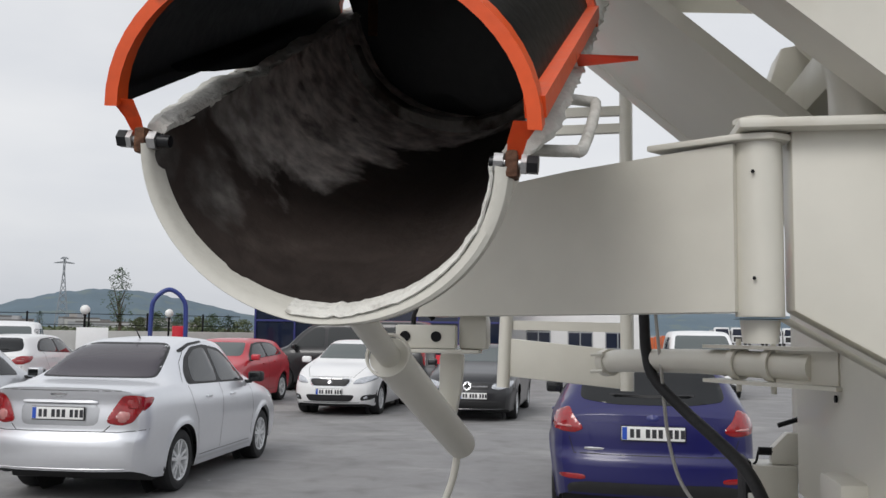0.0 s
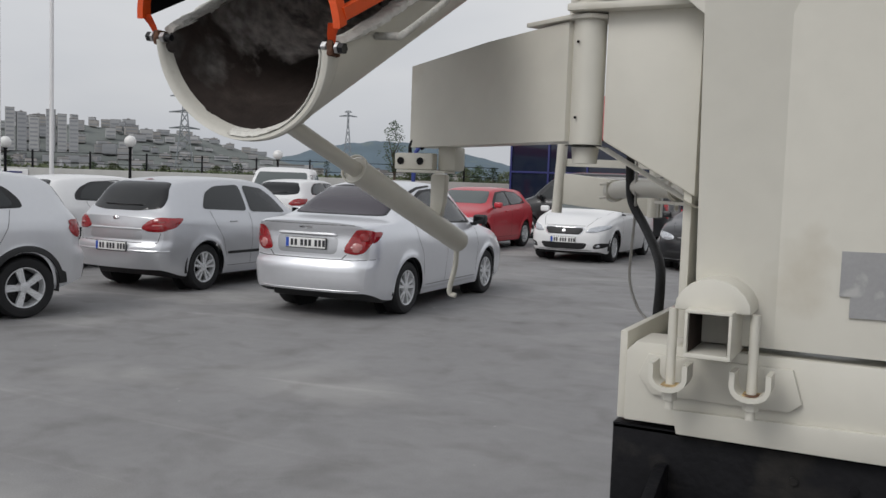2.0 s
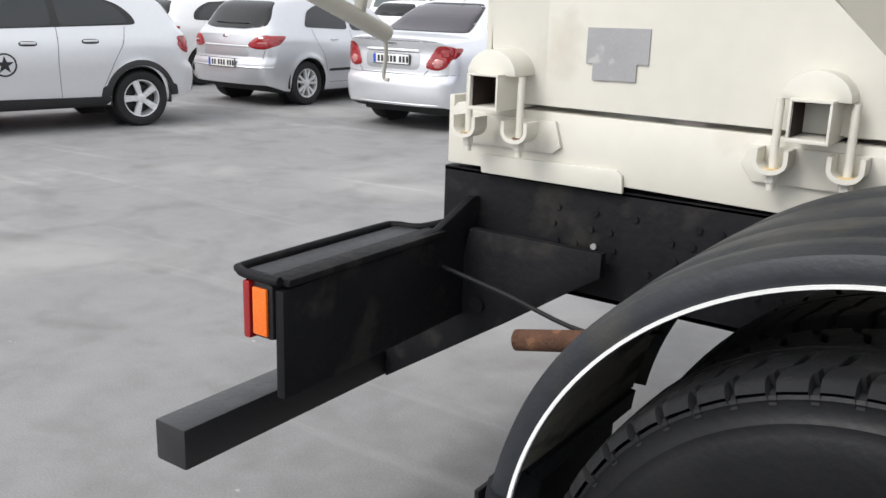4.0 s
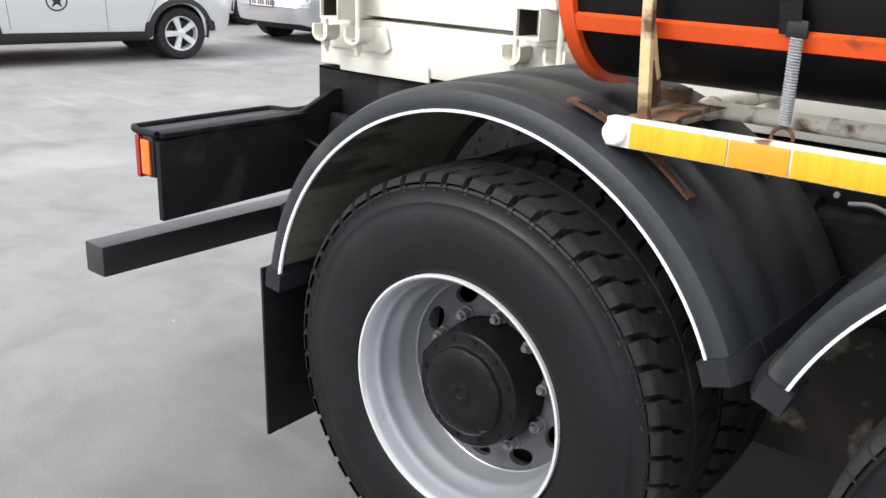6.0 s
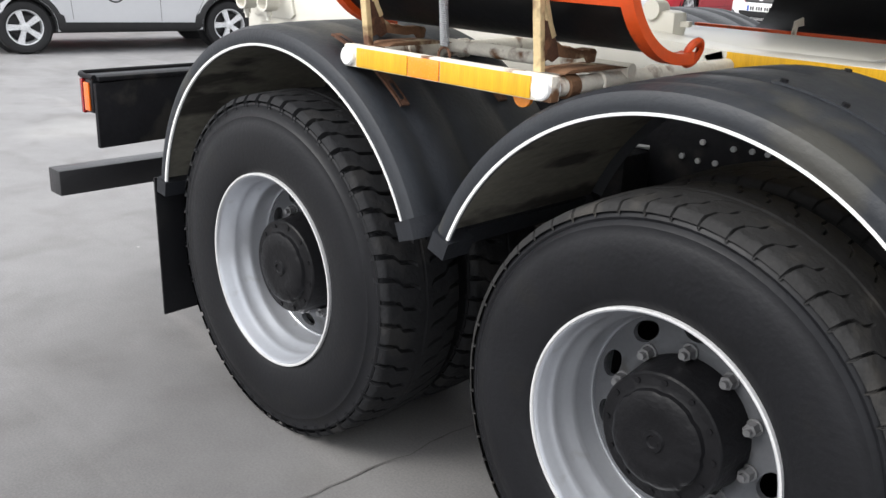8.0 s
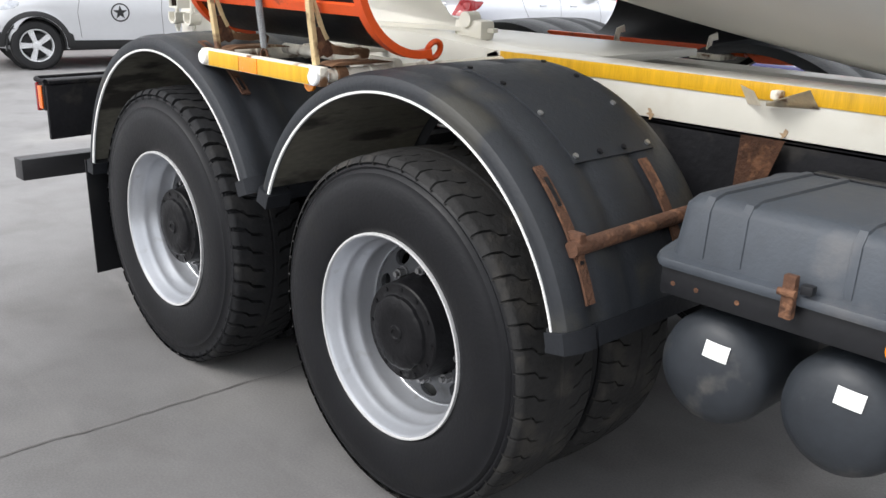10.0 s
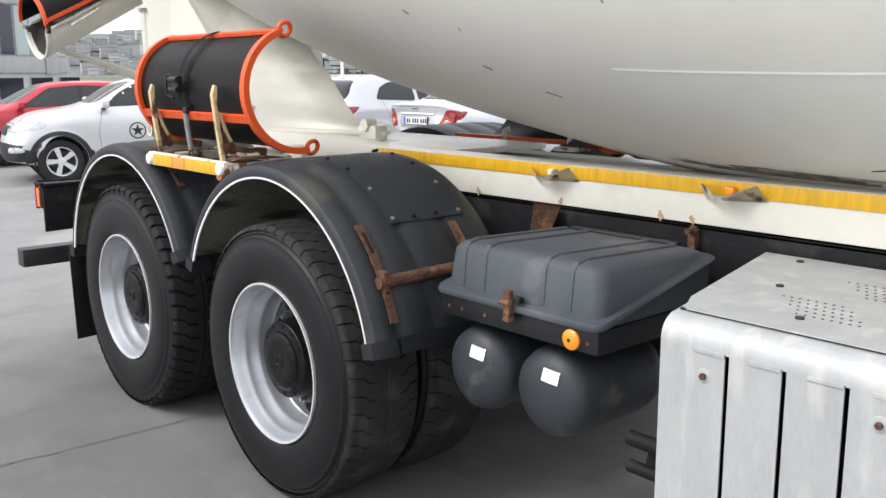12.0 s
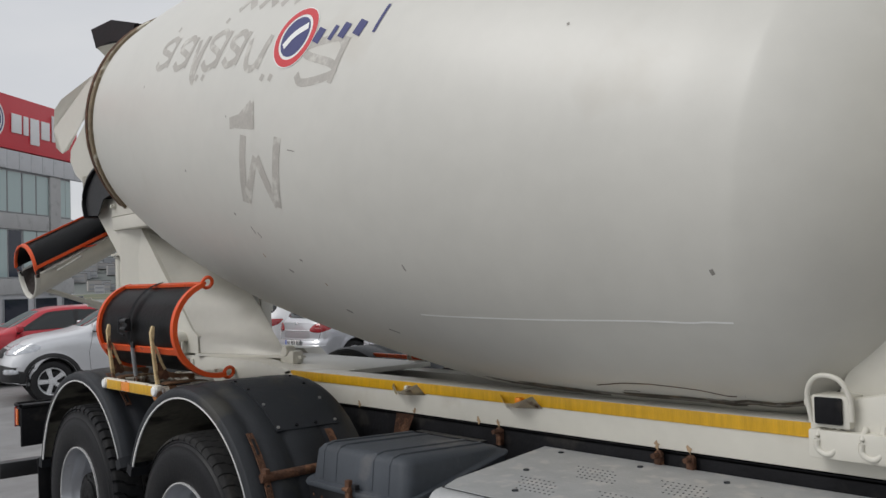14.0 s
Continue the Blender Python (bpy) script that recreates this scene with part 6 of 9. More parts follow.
# ---- folded tape brackets and bolts on the sill ----
for x in (2.02, 2.735):
    bm = plate([(x - 0.115, -0.445, 1.240), (x - 0.03, -0.52, 1.236), (x - 0.005, -0.52, 1.200), (x - 0.085, -0.445, 1.190)], 0.004)
    part("bent_bracket", bm, m_rustwhite, truck, "bent torn sheet bracket with rust")
    bm = plate([(x - 0.03, -0.445, 1.190), (x + 0.01, -0.525, 1.212), (x + 0.105, -0.485, 1.252), (x + 0.118, -0.445, 1.200)], 0.004)
    part("bent_bracket", bm, m_rustwhite, truck)
    part("bracket_rubber", box((x - 0.012, -0.47, 1.212), (x + 0.02, -0.442, 1.238), 0.008), m_amber if x > 2.5 else m_rustwhite, truck)
bm = plate([(0.925, -0.445, 1.235), (0.975, -0.445, 1.252), (0.985, -0.445, 1.205), (0.93, -0.445, 1.225)], 0.003)
part("torn_tape", bm, m_rustwhite, truck)
for x in (1.62, 2.05, 2.48, 2.60, 3.39, 3.52, 4.6):
    c = Vector((x, -0.443, 1.112))
    part("paint_rust", prism([(x + 0.012 * math.cos(2 * math.pi * k / 11) * (0.8 + 0.5 * math.sin(k * 3 + x * 9)), 1.120 + 0.016 * math.sin(2 * math.pi * k / 11) * (0.8 + 0.5 * math.cos(k * 5 + x * 7))) for k in range(11)], -0.4404, -0.4425), m_stain, truck, "rust bleeding through the cream paint")
    if x > 2.5:
        bm = bolt((x + 0.01, -0.44, 1.088), (0, -1, 0), 0.016, 0.014, shank=0.03)
        box((x - 0.008, -0.452, 1.03), (x + 0.02, -0.430, 1.095), 0.003, bm=bm)
        part("rusty_bolt", bm, m_rust, truck, "rusty bolt through the chassis rail")
part("rusty_bracket", plate([(1.93, -0.452, 1.105), (2.06, -0.452, 1.105), (2.03, -0.50, 0.96), (1.95, -0.50, 0.96)], 0.008), m_rust, truck, "rusty steel bracket")

# ---- battery box on its tray, with two air tanks below ----
bbox = thing("tool_box", "dark grey plastic box with a ribbed lid on a black tray", "tool box")
part("box_body", prism([(-1.045, 0.9), (-0.53, 0.9), (-0.53, 1.032), (-0.60, 1.018)], 2.118, 2.724, axis="x"), m_box, bbox)
part("tray", box((2.105, -1.055, 0.832), (2.735, -0.47, 0.898), 0.006), m_black, bbox, "black steel tray with holes")
bm = bmesh.new()


def lid_ring(x0, y0, x1, y1, z0, z1, r, n=5):
    pts = []
    for cx, cy, a in ((x1 - r, y0 + r, -90), (x1 - r, y1 - r, 0), (x0 + r, y1 - r, 90), (x0 + r, y0 + r, 180)):
        for k in range(n + 1):
            t = radians(a + 90 * k / n)
            x, y = cx + r * math.cos(t), cy + r * math.sin(t)
            pts.append((x, y, z0 + (z1 - z0) * (y - y0) / (y1 - y0)))
    return pts


rings = [lid_ring(2.090, -1.070, 2.752, -0.525, 0.900, 1.030, 0.035), lid_ring(2.086, -1.074, 2.756, -0.522, 0.910, 1.036, 0.037), lid_ring(2.090, -1.070, 2.752, -0.525, 0.921, 1.040, 0.035), lid_ring(2.112, -1.050, 2.732, -0.535, 0.927, 1.043, 0.045),
         lid_ring(2.124, -1.038, 2.724, -0.540, 1.042, 1.047, 0.05), lid_ring(2.140, -1.024, 2.710, -0.545, 1.062, 1.052, 0.05), lid_ring(2.172, -0.992, 2.684, -0.560, 1.071, 1.0555, 0.05)]
rv = [[bm.verts.new(p) for p in r] for r in rings]
for a, b in zip(rv, rv[1:]):
    for i in range(len(a)):
        bm.faces.new((a[i], a[(i + 1) % len(a)], b[(i + 1) % len(b)], b[i]))
bm.faces.new(rv[-1])
bm.faces.new(rv[0][::-1])
lid = part("lid", bm, m_box, bbox, "dark grey moulded plastic lid", sharp=50)
for x in (2.195, 2.285, 2.525, 2.625):
    rib = sweep([(x, -1.046, 0.935), (x, -1.036, 1.040), (x, -1.018, 1.0645), (x, -0.985, 1.0710), (x, -0.57, 1.0567)], [(-0.014, -0.004), (0.014, -0.004), (0.009, 0.0055), (-0.009, 0.0055)], up=(0, -0.7, 0.7))
    part("lid_rib", rib, m_box, lid)
bm = box((2.41, -1.090, 0.872), (2.437, -1.070, 0.965), 0.004)
rod((2.405, -1.093, 0.93), (2.442, -1.093, 0.93), 0.008, bm=bm)
part("latch", bm, m_rust, bbox, "rusty toggle latch")
part("latch_plate", box((2.445, -1.083, 0.93), (2.47, -1.062, 0.95), 0.003), m_black, bbox)
am = turned([(0.0, 0.012), (0.006, 0.013), (0.024, 0.010), (0.029, 0.006), (0.030, 0.0)], pose(2.645, -1.057, 0.862, 90, 0, 0), 32)
part("side_reflector", am, m_amber, bbox, "round orange reflector")
part("reflector_screw", bolt((2.645, -1.068, 0.862), (0, -1, 0), 0.006, 0.003), m_black, bbox)
for x in (2.14, 2.20, 2.30, 2.70):
    part("tray_hole", rod((x, -1.0555, 0.862), (x, -1.0562, 0.862), 0.006, n=10), m_rust, bbox)
seam = [(2.7285, -1.05, 0.915), (2.7335, -0.80, 0.972), (2.7305, -0.60, 1.020)]
part("side_rib", sweep(seam, [(-0.010, -0.008), (0.010, -0.008), (0.006, 0.004), (-0.006, 0.004)], up=(1, 0, 0)), m_box, lid)
part("hinge_strip", box((2.20, -0.565, 1.054), (2.62, -0.525, 1.062), 0.003), m_black, bbox)
for x in (2.235, 2.535):
    tank = thing("air_tank", "black painted steel air tank with a white sticker on its end", "air tank", "air tanks")
    prof = [(0.0, 0.055), (0.05, 0.052), (0.095, 0.040), (0.125, 0.018), (0.135, -0.012), (0.135, -0.30), (0.127, -0.345), (0.10, -0.375), (0.055, -0.390), (0.0, -0.394)]
    part("shell", turned(prof, pose(x, -1.0, 0.668, 90, 0, 0), 48), m_tank, tank)
    st = [(x + 0.008 + u, v) for u, v in ((0.022, 0.754), (0.080, 0.749), (0.077, 0.712), (0.020, 0.718))]
    st = [(p[0] - 0.03, p[1]) for p in st]
    bm = bmesh.new()
    g = []
    for i in range(7):
        for j in range(7):
            p = Vector(st[0]).lerp(Vector(st[1]), i / 6).lerp(Vector(st[3]).lerp(Vector(st[2]), i / 6), j / 6)
            rr = math.hypot(p.x - x, p.y - 0.668)
            g.append(bm.verts.new((p.x, -1.0 - float(np.interp(rr, [0, 0.05, 0.095, 0.125, 0.135], [0.055, 0.052, 0.040, 0.018, -0.012])) - 0.004, p.y)))
    for i in range(6):
        for j in range(6):
            k = i * 7 + j
            bm.faces.new((g[k], g[k + 1], g[k + 8], g[k + 7]))
    part("sticker", bm, m_white, tank, "white paper sticker")
    part("hanger", box((x - 0.02, -0.72, 0.798), (x + 0.02, -0.66, 0.833), 0.002), m_frame, tank)

# ---- aluminium exhaust guard ----
guard = thing("exhaust_guard", "dull aluminium exhaust guard with slots, perforations and rivets", "exhaust guard")


def guard_point(u, v):
    """u: metres ahead from the rear edge; v: along the folded sheet, 0 at the top's inner edge."""
    back, mid = 0.70, 0.06
    if v < back:
        y, z = -0.44 - v, 1.045 - 0.012 * v
    elif v < back + mid:
        t = (v - back) / mid * math.pi / 2
        y, z = -1.14 - 0.055 * math.sin(t), 1.0366 - 0.055 * (1 - math.cos(t))
    else:
        y, z = -1.195, 0.9816 - (v - back - mid)
    return Vector((2.86 + u + 0.17 * min(1, v / 0.7) * max(0, 1 - u / 1.6), y, z))


slots = [(round(0.185 + 0.147 * k, 3), round(0.197 + 0.147 * k, 3)) for k in range(9)]
us = sorted({0.0, 1.6} | {a for s in slots for a in s} | {round(0.11 + 0.147 * k, 3) for k in range(10)})
vs = [0, 0.2, 0.4, 0.55, 0.66, 0.70, 0.712, 0.724, 0.736, 0.748, 0.76, 0.768, 1.25, 1.40]
def two_sided(grid, skip, normal, thick):
    """A sheet of given thickness over a grid of points, with holes where skip says so."""
    bm = bmesh.new()
    top = [[bm.verts.new(p) for p in r] for r in grid]
    low = [[bm.verts.new(p - normal(i, j) * thick) for j, p in enumerate(r)] for i, r in enumerate(grid)]
    use = {(i, j) for i in range(len(grid) - 1) for j in range(len(grid[0]) - 1) if not skip(i, j)}
    for i, j in use:
        a = [(i, j), (i + 1, j), (i + 1, j + 1), (i, j + 1)]
        bm.faces.new([top[p][q] for p, q in a])
        bm.faces.new([low[p][q] for p, q in a[::-1]])
        for (p, q), (r, w), nb in zip(a, a[1:] + a[:1], ((i, j - 1), (i + 1, j), (i, j + 1), (i - 1, j))):
            if nb not in use:
                bm.faces.new((top[p][q], low[p][q], low[r][w], top[r][w]))
    return bm


def guard_normal(i, j):
    t = min(1.0, max(0.0, (vs[j] - 0.70) / 0.06)) * math.pi / 2
    return Vector((0, -math.sin(t), math.cos(t)))


slot_cols = [us.index(round(a, 3)) for a, b in slots]
bm = two_sided([[guard_point(u, v) for v in vs] for u in us], lambda i, j: i in slot_cols and vs[j] == 0.768, guard_normal, 0.004)
gs = part("guard_sheet", bm, m_guard, guard)
bm = bmesh.new()
edge = [guard_point(0.0, v) for v in vs]
base = [Vector((p.x + 0.004, p.y + 0.004, p.z - 0.003)) for p in edge]
ends = [[bm.verts.new(p + Vector((d, 0, 0))) for p in base + [Vector((base[-1].x, base[0].y, base[-1].z))]] for d in (0.0, 0.004)]
for k, e in enumerate(ends):
    bm.faces.new(e if k else e[::-1])
part("guard_end", bm, m_guard, guard, "dull aluminium end sheet")
part("guard_inside", box((3.10, -1.12, 0.45), (4.4, -0.50, 1.0), 0.02), m_frame, guard, "dark silencer behind the guard")
hb = bmesh.new()
for bank in (0.30, 0.66, 1.02, 1.34):
    for a in range(8):
        for b in range(5):
            p = guard_point(bank + 0.022 * a + 0.012 * (b % 2) + 0.02 * b, 0.20 + 0.032 * b)
            rod(p + Vector((0, 0, 0.0082)), p + Vector((0, 0, 0.0092)), 0.0036, n=6, bm=hb)
            p = guard_point(bank - 0.10 + 0.022 * a + 0.012 * (b % 2) + 0.02 * b, 0.44 + 0.032 * b)
            rod(p + Vector((0, 0, 0.0082)), p + Vector((0, 0, 0.0092)), 0.0036, n=6, bm=hb)
tagged(part("perforation", hb, m_tank, guard, "small punched holes"), kind="stuff")
for u, v in ((0.12, 0.06), (0.50, 0.08), (0.85, 0.10), (1.25, 0.10), (0.16, 0.36), (0.30, 0.60), (0.62, 0.60), (0.95, 0.60)):
    p = guard_point(u, v)
    part("rivet", bolt(p + Vector((0, 0, 0.008)), (0, 0, 1), 0.011, 0.005), m_tank, guard)
for u in (0.13, 0.56, 0.99, 1.42):
    p = guard_point(u, 0.815)
    part("bolt_washer", turned([(0.0, 0.0005), (0.014, 0.0015), (0.018, 0.0)], pose(p.x, p.y, p.z - 0.01, 90, 0, 0), 20), m_guard, guard)
    part("guard_bolt", bolt((p.x, p.y - 0.002, p.z - 0.01), (0, -1, 0), 0.008, 0.007), m_rust, guard)
for k, (a, b) in enumerate(slots):
    left = a - 0.085
    ridge = [guard_point(q, 0.768) + Vector((0, -0.001, 0)) for q in (left, a)]
    part("louvre_crease", sweep(ridge, [(-0.002, -0.004), (0.003, -0.004), (0.003, 0.004), (-0.002, 0.004)]), m_guard, gs)
top = [[guard_point(u, v) + Vector((0, 0, 0.008)) for v in (0.0, 0.2, 0.4, 0.6, 0.70)] for u in (-0.004, 0.03, 0.2, 0.5, 0.9, 1.3, 1.6)]
top[0][-1] += Vector((0.02, 0.012, 0))
part("cover_sheet", two_sided(top, lambda i, j: False, lambda i, j: Vector((0, 0, 1)), 0.003), m_guard, guard, "dull aluminium cover sheet with punched holes")
seam = [guard_point(u, 0.69) + Vector((0, 0, 0.0025)) for u in (0.01, 0.4, 0.8, 1.2, 1.6)]
part("seam", sweep(seam, [(-0.004, -0.002), (0.004, -0.002), (0.004, 0.0025), (-0.004, 0.0025)]), m_black, guard)
for x, z, r in ((2.845, 0.640, 0.021), (2.848, 0.563, 0.018)):
    part("pipe_end", turned([(r - 0.004, 0), (r, 0), (r, 0.30), (r - 0.004, 0.30)], pose(x, -1.05, z, 0, 90, 0), 20, closed=True), m_frame, truck, "black pipe end beside the guard")
part("pipe_bracket", prism([(2.885, 0.560), (2.905, 0.640), (2.96, 0.668), (3.05, 0.668), (3.05, 0.545), (2.95, 0.548)], -1.045, -1.02, bevel=0.006), m_frame, truck, "black bracket of the pipes")

# ---- front drum support with a side lamp ----
bm = box((3.99, -0.53, 1.165), (4.22, -0.442, 1.25), 0.01)
sup = part("front_support", prism([(4.0, 1.255), (4.06, 1.39), (4.18, 1.63), (4.50, 2.25), (4.75, 2.5), (5.3, 2.6), (5.6, 2.6), (5.6, 1.255), (4.9, 1.255), (4.75, 2.0), (4.55, 1.9), (4.4, 1.255)], -0.44, -0.36, bevel=0.02), m_cream, truck, "cream front drum support")
part("front_post", prism([(4.95, 1.255), (4.95, 2.3), (5.3, 2.6), (5.6, 2.6), (5.6, 1.255)], -0.43, 0.43, bevel=0.02), m_cream, sup)
part("support_foot", bm, m_cream, sup)
part("support_lug", prism([(3.98, 1.17), (3.98, 1.27), (4.05, 1.33), (4.20, 1.36), (4.30, 1.34), (4.30, 1.17)], -0.50, -0.442, bevel=0.015), m_cream, sup, "cream lug with rope hooks")
lamp_box = part("lamp_housing", box((4.005, -0.530, 1.256), (4.118, -0.43, 1.352), 0.010), m_cream, sup, "cream square tube end")
part("side_lamp", box((4.018, -0.541, 1.268), (4.100, -0.5305, 1.346), 0.009), m_frame, lamp_box, "square black end cap")
part("lamp_knob", rod((3.985, -0.50, 1.322), (3.985, -0.46, 1.322), 0.018, n=14, bevel=0.004), m_cream, lamp_box)
part("lamp_hoop", pipe([(4.00, -0.52, 1.27), (3.995, -0.53, 1.36), (4.03, -0.535, 1.405), (4.09, -0.535, 1.40), (4.12, -0.53, 1.35), (4.12, -0.52, 1.28)], 0.008, smooth_steps=5), m_cream, sup)
for x in (4.02, 4.15, 4.24):
    part("rope_hook", pipe([(x, -0.50, 1.26), (x, -0.53, 1.23), (x, -0.53, 1.195), (x + 0.03, -0.53, 1.18), (x + 0.05, -0.52, 1.20), (x + 0.05, -0.50, 1.27)], 0.009, smooth_steps=4), m_cream, sup)
# cab ahead of the drum, out of view, closing the truck and shading the drum's front
cab = part("cab", prism([(5.02, 1.16), (5.02, 3.05), (5.25, 3.12), (6.9, 2.95), (7.2, 1.9), (7.25, 0.6), (7.0, 0.45), (6.1, 0.45), (6.0, 1.16)], -1.22, 1.22, bevel=0.06), m_cream, truck, "cream truck cab")
for s in (-1, 1):
    part("front_fender", arc_sweep([(s * 1.25, 0.60), (s * 1.25, 0.66), (s * 0.7, 0.66), (s * 0.7, 0.60)], 5.28, 0.56, 10, 170, 24), m_plastic, truck)
    base = pose(5.28, s * 1.22, 0.525, 90 if s < 0 else -90, 0, 0)
    wheel = under("wheel", RIM, truck, base, "silver steel front wheel")
    under("tyre", TYRES[True][0], wheel)
    under("tread", TYRES[True][1], wheel)

# ---- parked cars: a lofted body with conformed glass, lamps and trim ----
from mathutils.bvhtree import BVHTree

m_tyre = mat("car_tyre", (0.012, 0.012, 0.013), 0.75, var=0.25, scale=12, bump=0.2, bscale=60)
m_alloy = mat("alloy_wheel", (0.74, 0.75, 0.76), 0.28, metal=0.35, var=0.06, scale=12)
m_glass = clear_glass("tinted_car_glass", (0.008, 0.009, 0.010))
m_sideglass = clear_glass("side_window_glass", (0.03, 0.033, 0.034))
m_screen = clear_glass("windscreen_glass", (0.085, 0.10, 0.10))
# sky's reflection is put into this lighter tint
m_reflect = clear_glass("sky_lit_rear_glass", (0.055, 0.048, 0.058), 0.06)
m_trim = mat("black_car_trim", (0.016, 0.016, 0.017), 0.55, var=0.2, scale=12)
m_gap = mat("panel_gap", (0.02, 0.02, 0.02), 0.8, var=0.1, scale=12)
m_chrome = mat("chrome_trim", (0.75, 0.75, 0.76), 0.12, metal=1.0, var=0.04, scale=20)
m_lamp = mat("clear_lamp", (0.55, 0.57, 0.60), 0.12, metal=0.4, var=0.35, scale=22, coat=1.0)
m_tail = mat("tail_lamp_red", (0.30, 0.008, 0.012), 0.12, var=0.3, scale=16, coat=1.0)
m_tailclear = mat("tail_lamp_clear", (0.50, 0.20, 0.19), 0.15, var=0.2, scale=25, coat=1.0)
m_plate = mat("number_plate", (0.82, 0.82, 0.80), 0.4, var=0.04, scale=20)
m_bar = mat("plate_print", (0.03, 0.03, 0.035), 0.5, var=0.1, scale=20)
m_blueband = mat("plate_blue", (0.02, 0.08, 0.45), 0.45, var=0.1, scale=20)


def paint(name, color, metal=0.0, rough=0.36):
    return mat(name, color, rough, metal=metal, var=0.03, scale=1.5, coat=0.5, rvar=0.02)


p_silver = paint("silver_car_paint", (0.63, 0.64, 0.665), 0.6, rough=0.30)
p_bright = paint("bright_silver_car_paint", (0.806, 0.819, 0.851), 0.6, rough=0.30)
p_silver2 = paint("light_silver_car_paint", (0.70, 0.71, 0.73), 0.45, rough=0.34)
# darker silver with the shade of the recesses in its colour
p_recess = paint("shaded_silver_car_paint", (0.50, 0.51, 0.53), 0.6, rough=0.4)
p_white = paint("white_car_paint", (0.80, 0.80, 0.80))
p_red = paint("red_car_paint", (0.48, 0.02, 0.035))
p_black = paint("black_car_paint", (0.010, 0.010, 0.012))
p_blue = paint("deep_blue_car_paint", (0.0075, 0.0070, 0.092))


def alloy_meshes(r, spokes, width=0.2):
    tyre = turned([(r * 0.64, -0.01), (r * 0.68, 0.004), (r * 0.80, 0.012), (r * 0.93, 0.006), (r * 0.985, -0.015), (r, -0.04), (r, -width + 0.04), (r * 0.97, -width + 0.01), (r * 0.8, -width - 0.01), (r * 0.64, -width)], None, 44)
    rim = turned([(r * 0.665, -0.004), (r * 0.655, 0.003), (r * 0.625, 0.0), (r * 0.60, -0.03), (r * 0.58, -0.10), (r * 0.56, -0.16)], None, 44)
    turned([(0.0, -0.004), (r * 0.10, -0.004), (r * 0.17, -0.010), (r * 0.20, -0.03), (r * 0.20, -0.08), (0.0, -0.08)], None, 24, bm=rim)
    for k in range(spokes):
        rot = Matrix.Rotation(2 * math.pi * (k if spokes < 7 else k // 2 + (0.36 if k % 2 else 0.0)) / (spokes if spokes < 7 else spokes / 2), 4, "Z")
        wi, wo = (0.085, 0.075) if spokes < 7 else (0.05, 0.055)
        pts = [(r * 0.14, -r * wi, -0.012), (r * 0.14, r * wi, -0.012), (r * 0.63, r * wo * (1.6 if spokes < 7 else 1), -0.008), (r * 0.63, -r * wo * (1.6 if spokes < 7 else 1), -0.008)]
        own = bmesh.new()
        u = [own.verts.new(p) for p in pts]
        v = [own.verts.new((p[0], p[1], p[2] - 0.035)) for p in pts]
        own.faces.new(u)
        own.faces.new(v[::-1])
        for i in range(4):
            own.faces.new((u[i], u[(i + 1) % 4], v[(i + 1) % 4], v[i]))
        soften(own, 0.006)
        own.transform(rot)
        into(rim, own)
    disc = turned([(0.0, -0.10), (r * 0.45, -0.10), (r * 0.45, -0.11), (r * 0.58, -0.13), (r * 0.58, -0.17), (0.0, -0.17)], None, 32)
    return tyre, rim, disc


WHEELS = {}


def car_wheel(car, x, y, r, spokes, side):
    key = (round(r, 3), spokes)
    if key not in WHEELS:
        t, a, d = alloy_meshes(r, spokes)
        WHEELS[key] = data_of(t, "tyre", m_tyre), data_of(a, "rim", m_alloy), data_of(d, "brake_disc", m_trim)
    t, a, d = WHEELS[key]
    # the local z axis points out of the car's side
    wheel = under("wheel", t, car, pose(x, y, r, 90 if side < 0 else -90, 0, 0))
    under("rim", a, wheel, None, "silver alloy rim")
    under("brake_disc", d, wheel)
    return wheel


def pchip(pts):
    """A smooth line through (x, value) points that never overshoots them."""
    px, pz = np.array([p[0] for p in pts], float), np.array([p[1] for p in pts], float)
    h = np.diff(px)
    d = np.diff(pz) / h
    m = np.zeros(len(px))
    m[0], m[-1] = d[0], d[-1]
    for i in range(1, len(px) - 1):
        if d[i - 1] * d[i] > 0:
            a, b = 2 * h[i] + h[i - 1], h[i] + 2 * h[i - 1]
            m[i] = (a + b) / (a / d[i - 1] + b / d[i])

    def value(x):
        x = min(max(x, px[0]), px[-1])
        i = min(len(h) - 1, max(0, int(np.searchsorted(px, x)) - 1))
        t = (x - px[i]) / h[i]
        return float(pz[i] * (1 + 2 * t) * (1 - t) ** 2 + m[i] * h[i] * t * (1 - t) ** 2 + pz[i + 1] * t * t * (3 - 2 * t) + m[i + 1] * h[i] * t * t * (t - 1))

    return value


SIDE = pchip([(0, 0.925), (0.12, 0.958), (0.35, 0.978), (0.62, 1.0), (0.80, 0.996), (0.92, 0.978), (1.0, 0.945)])


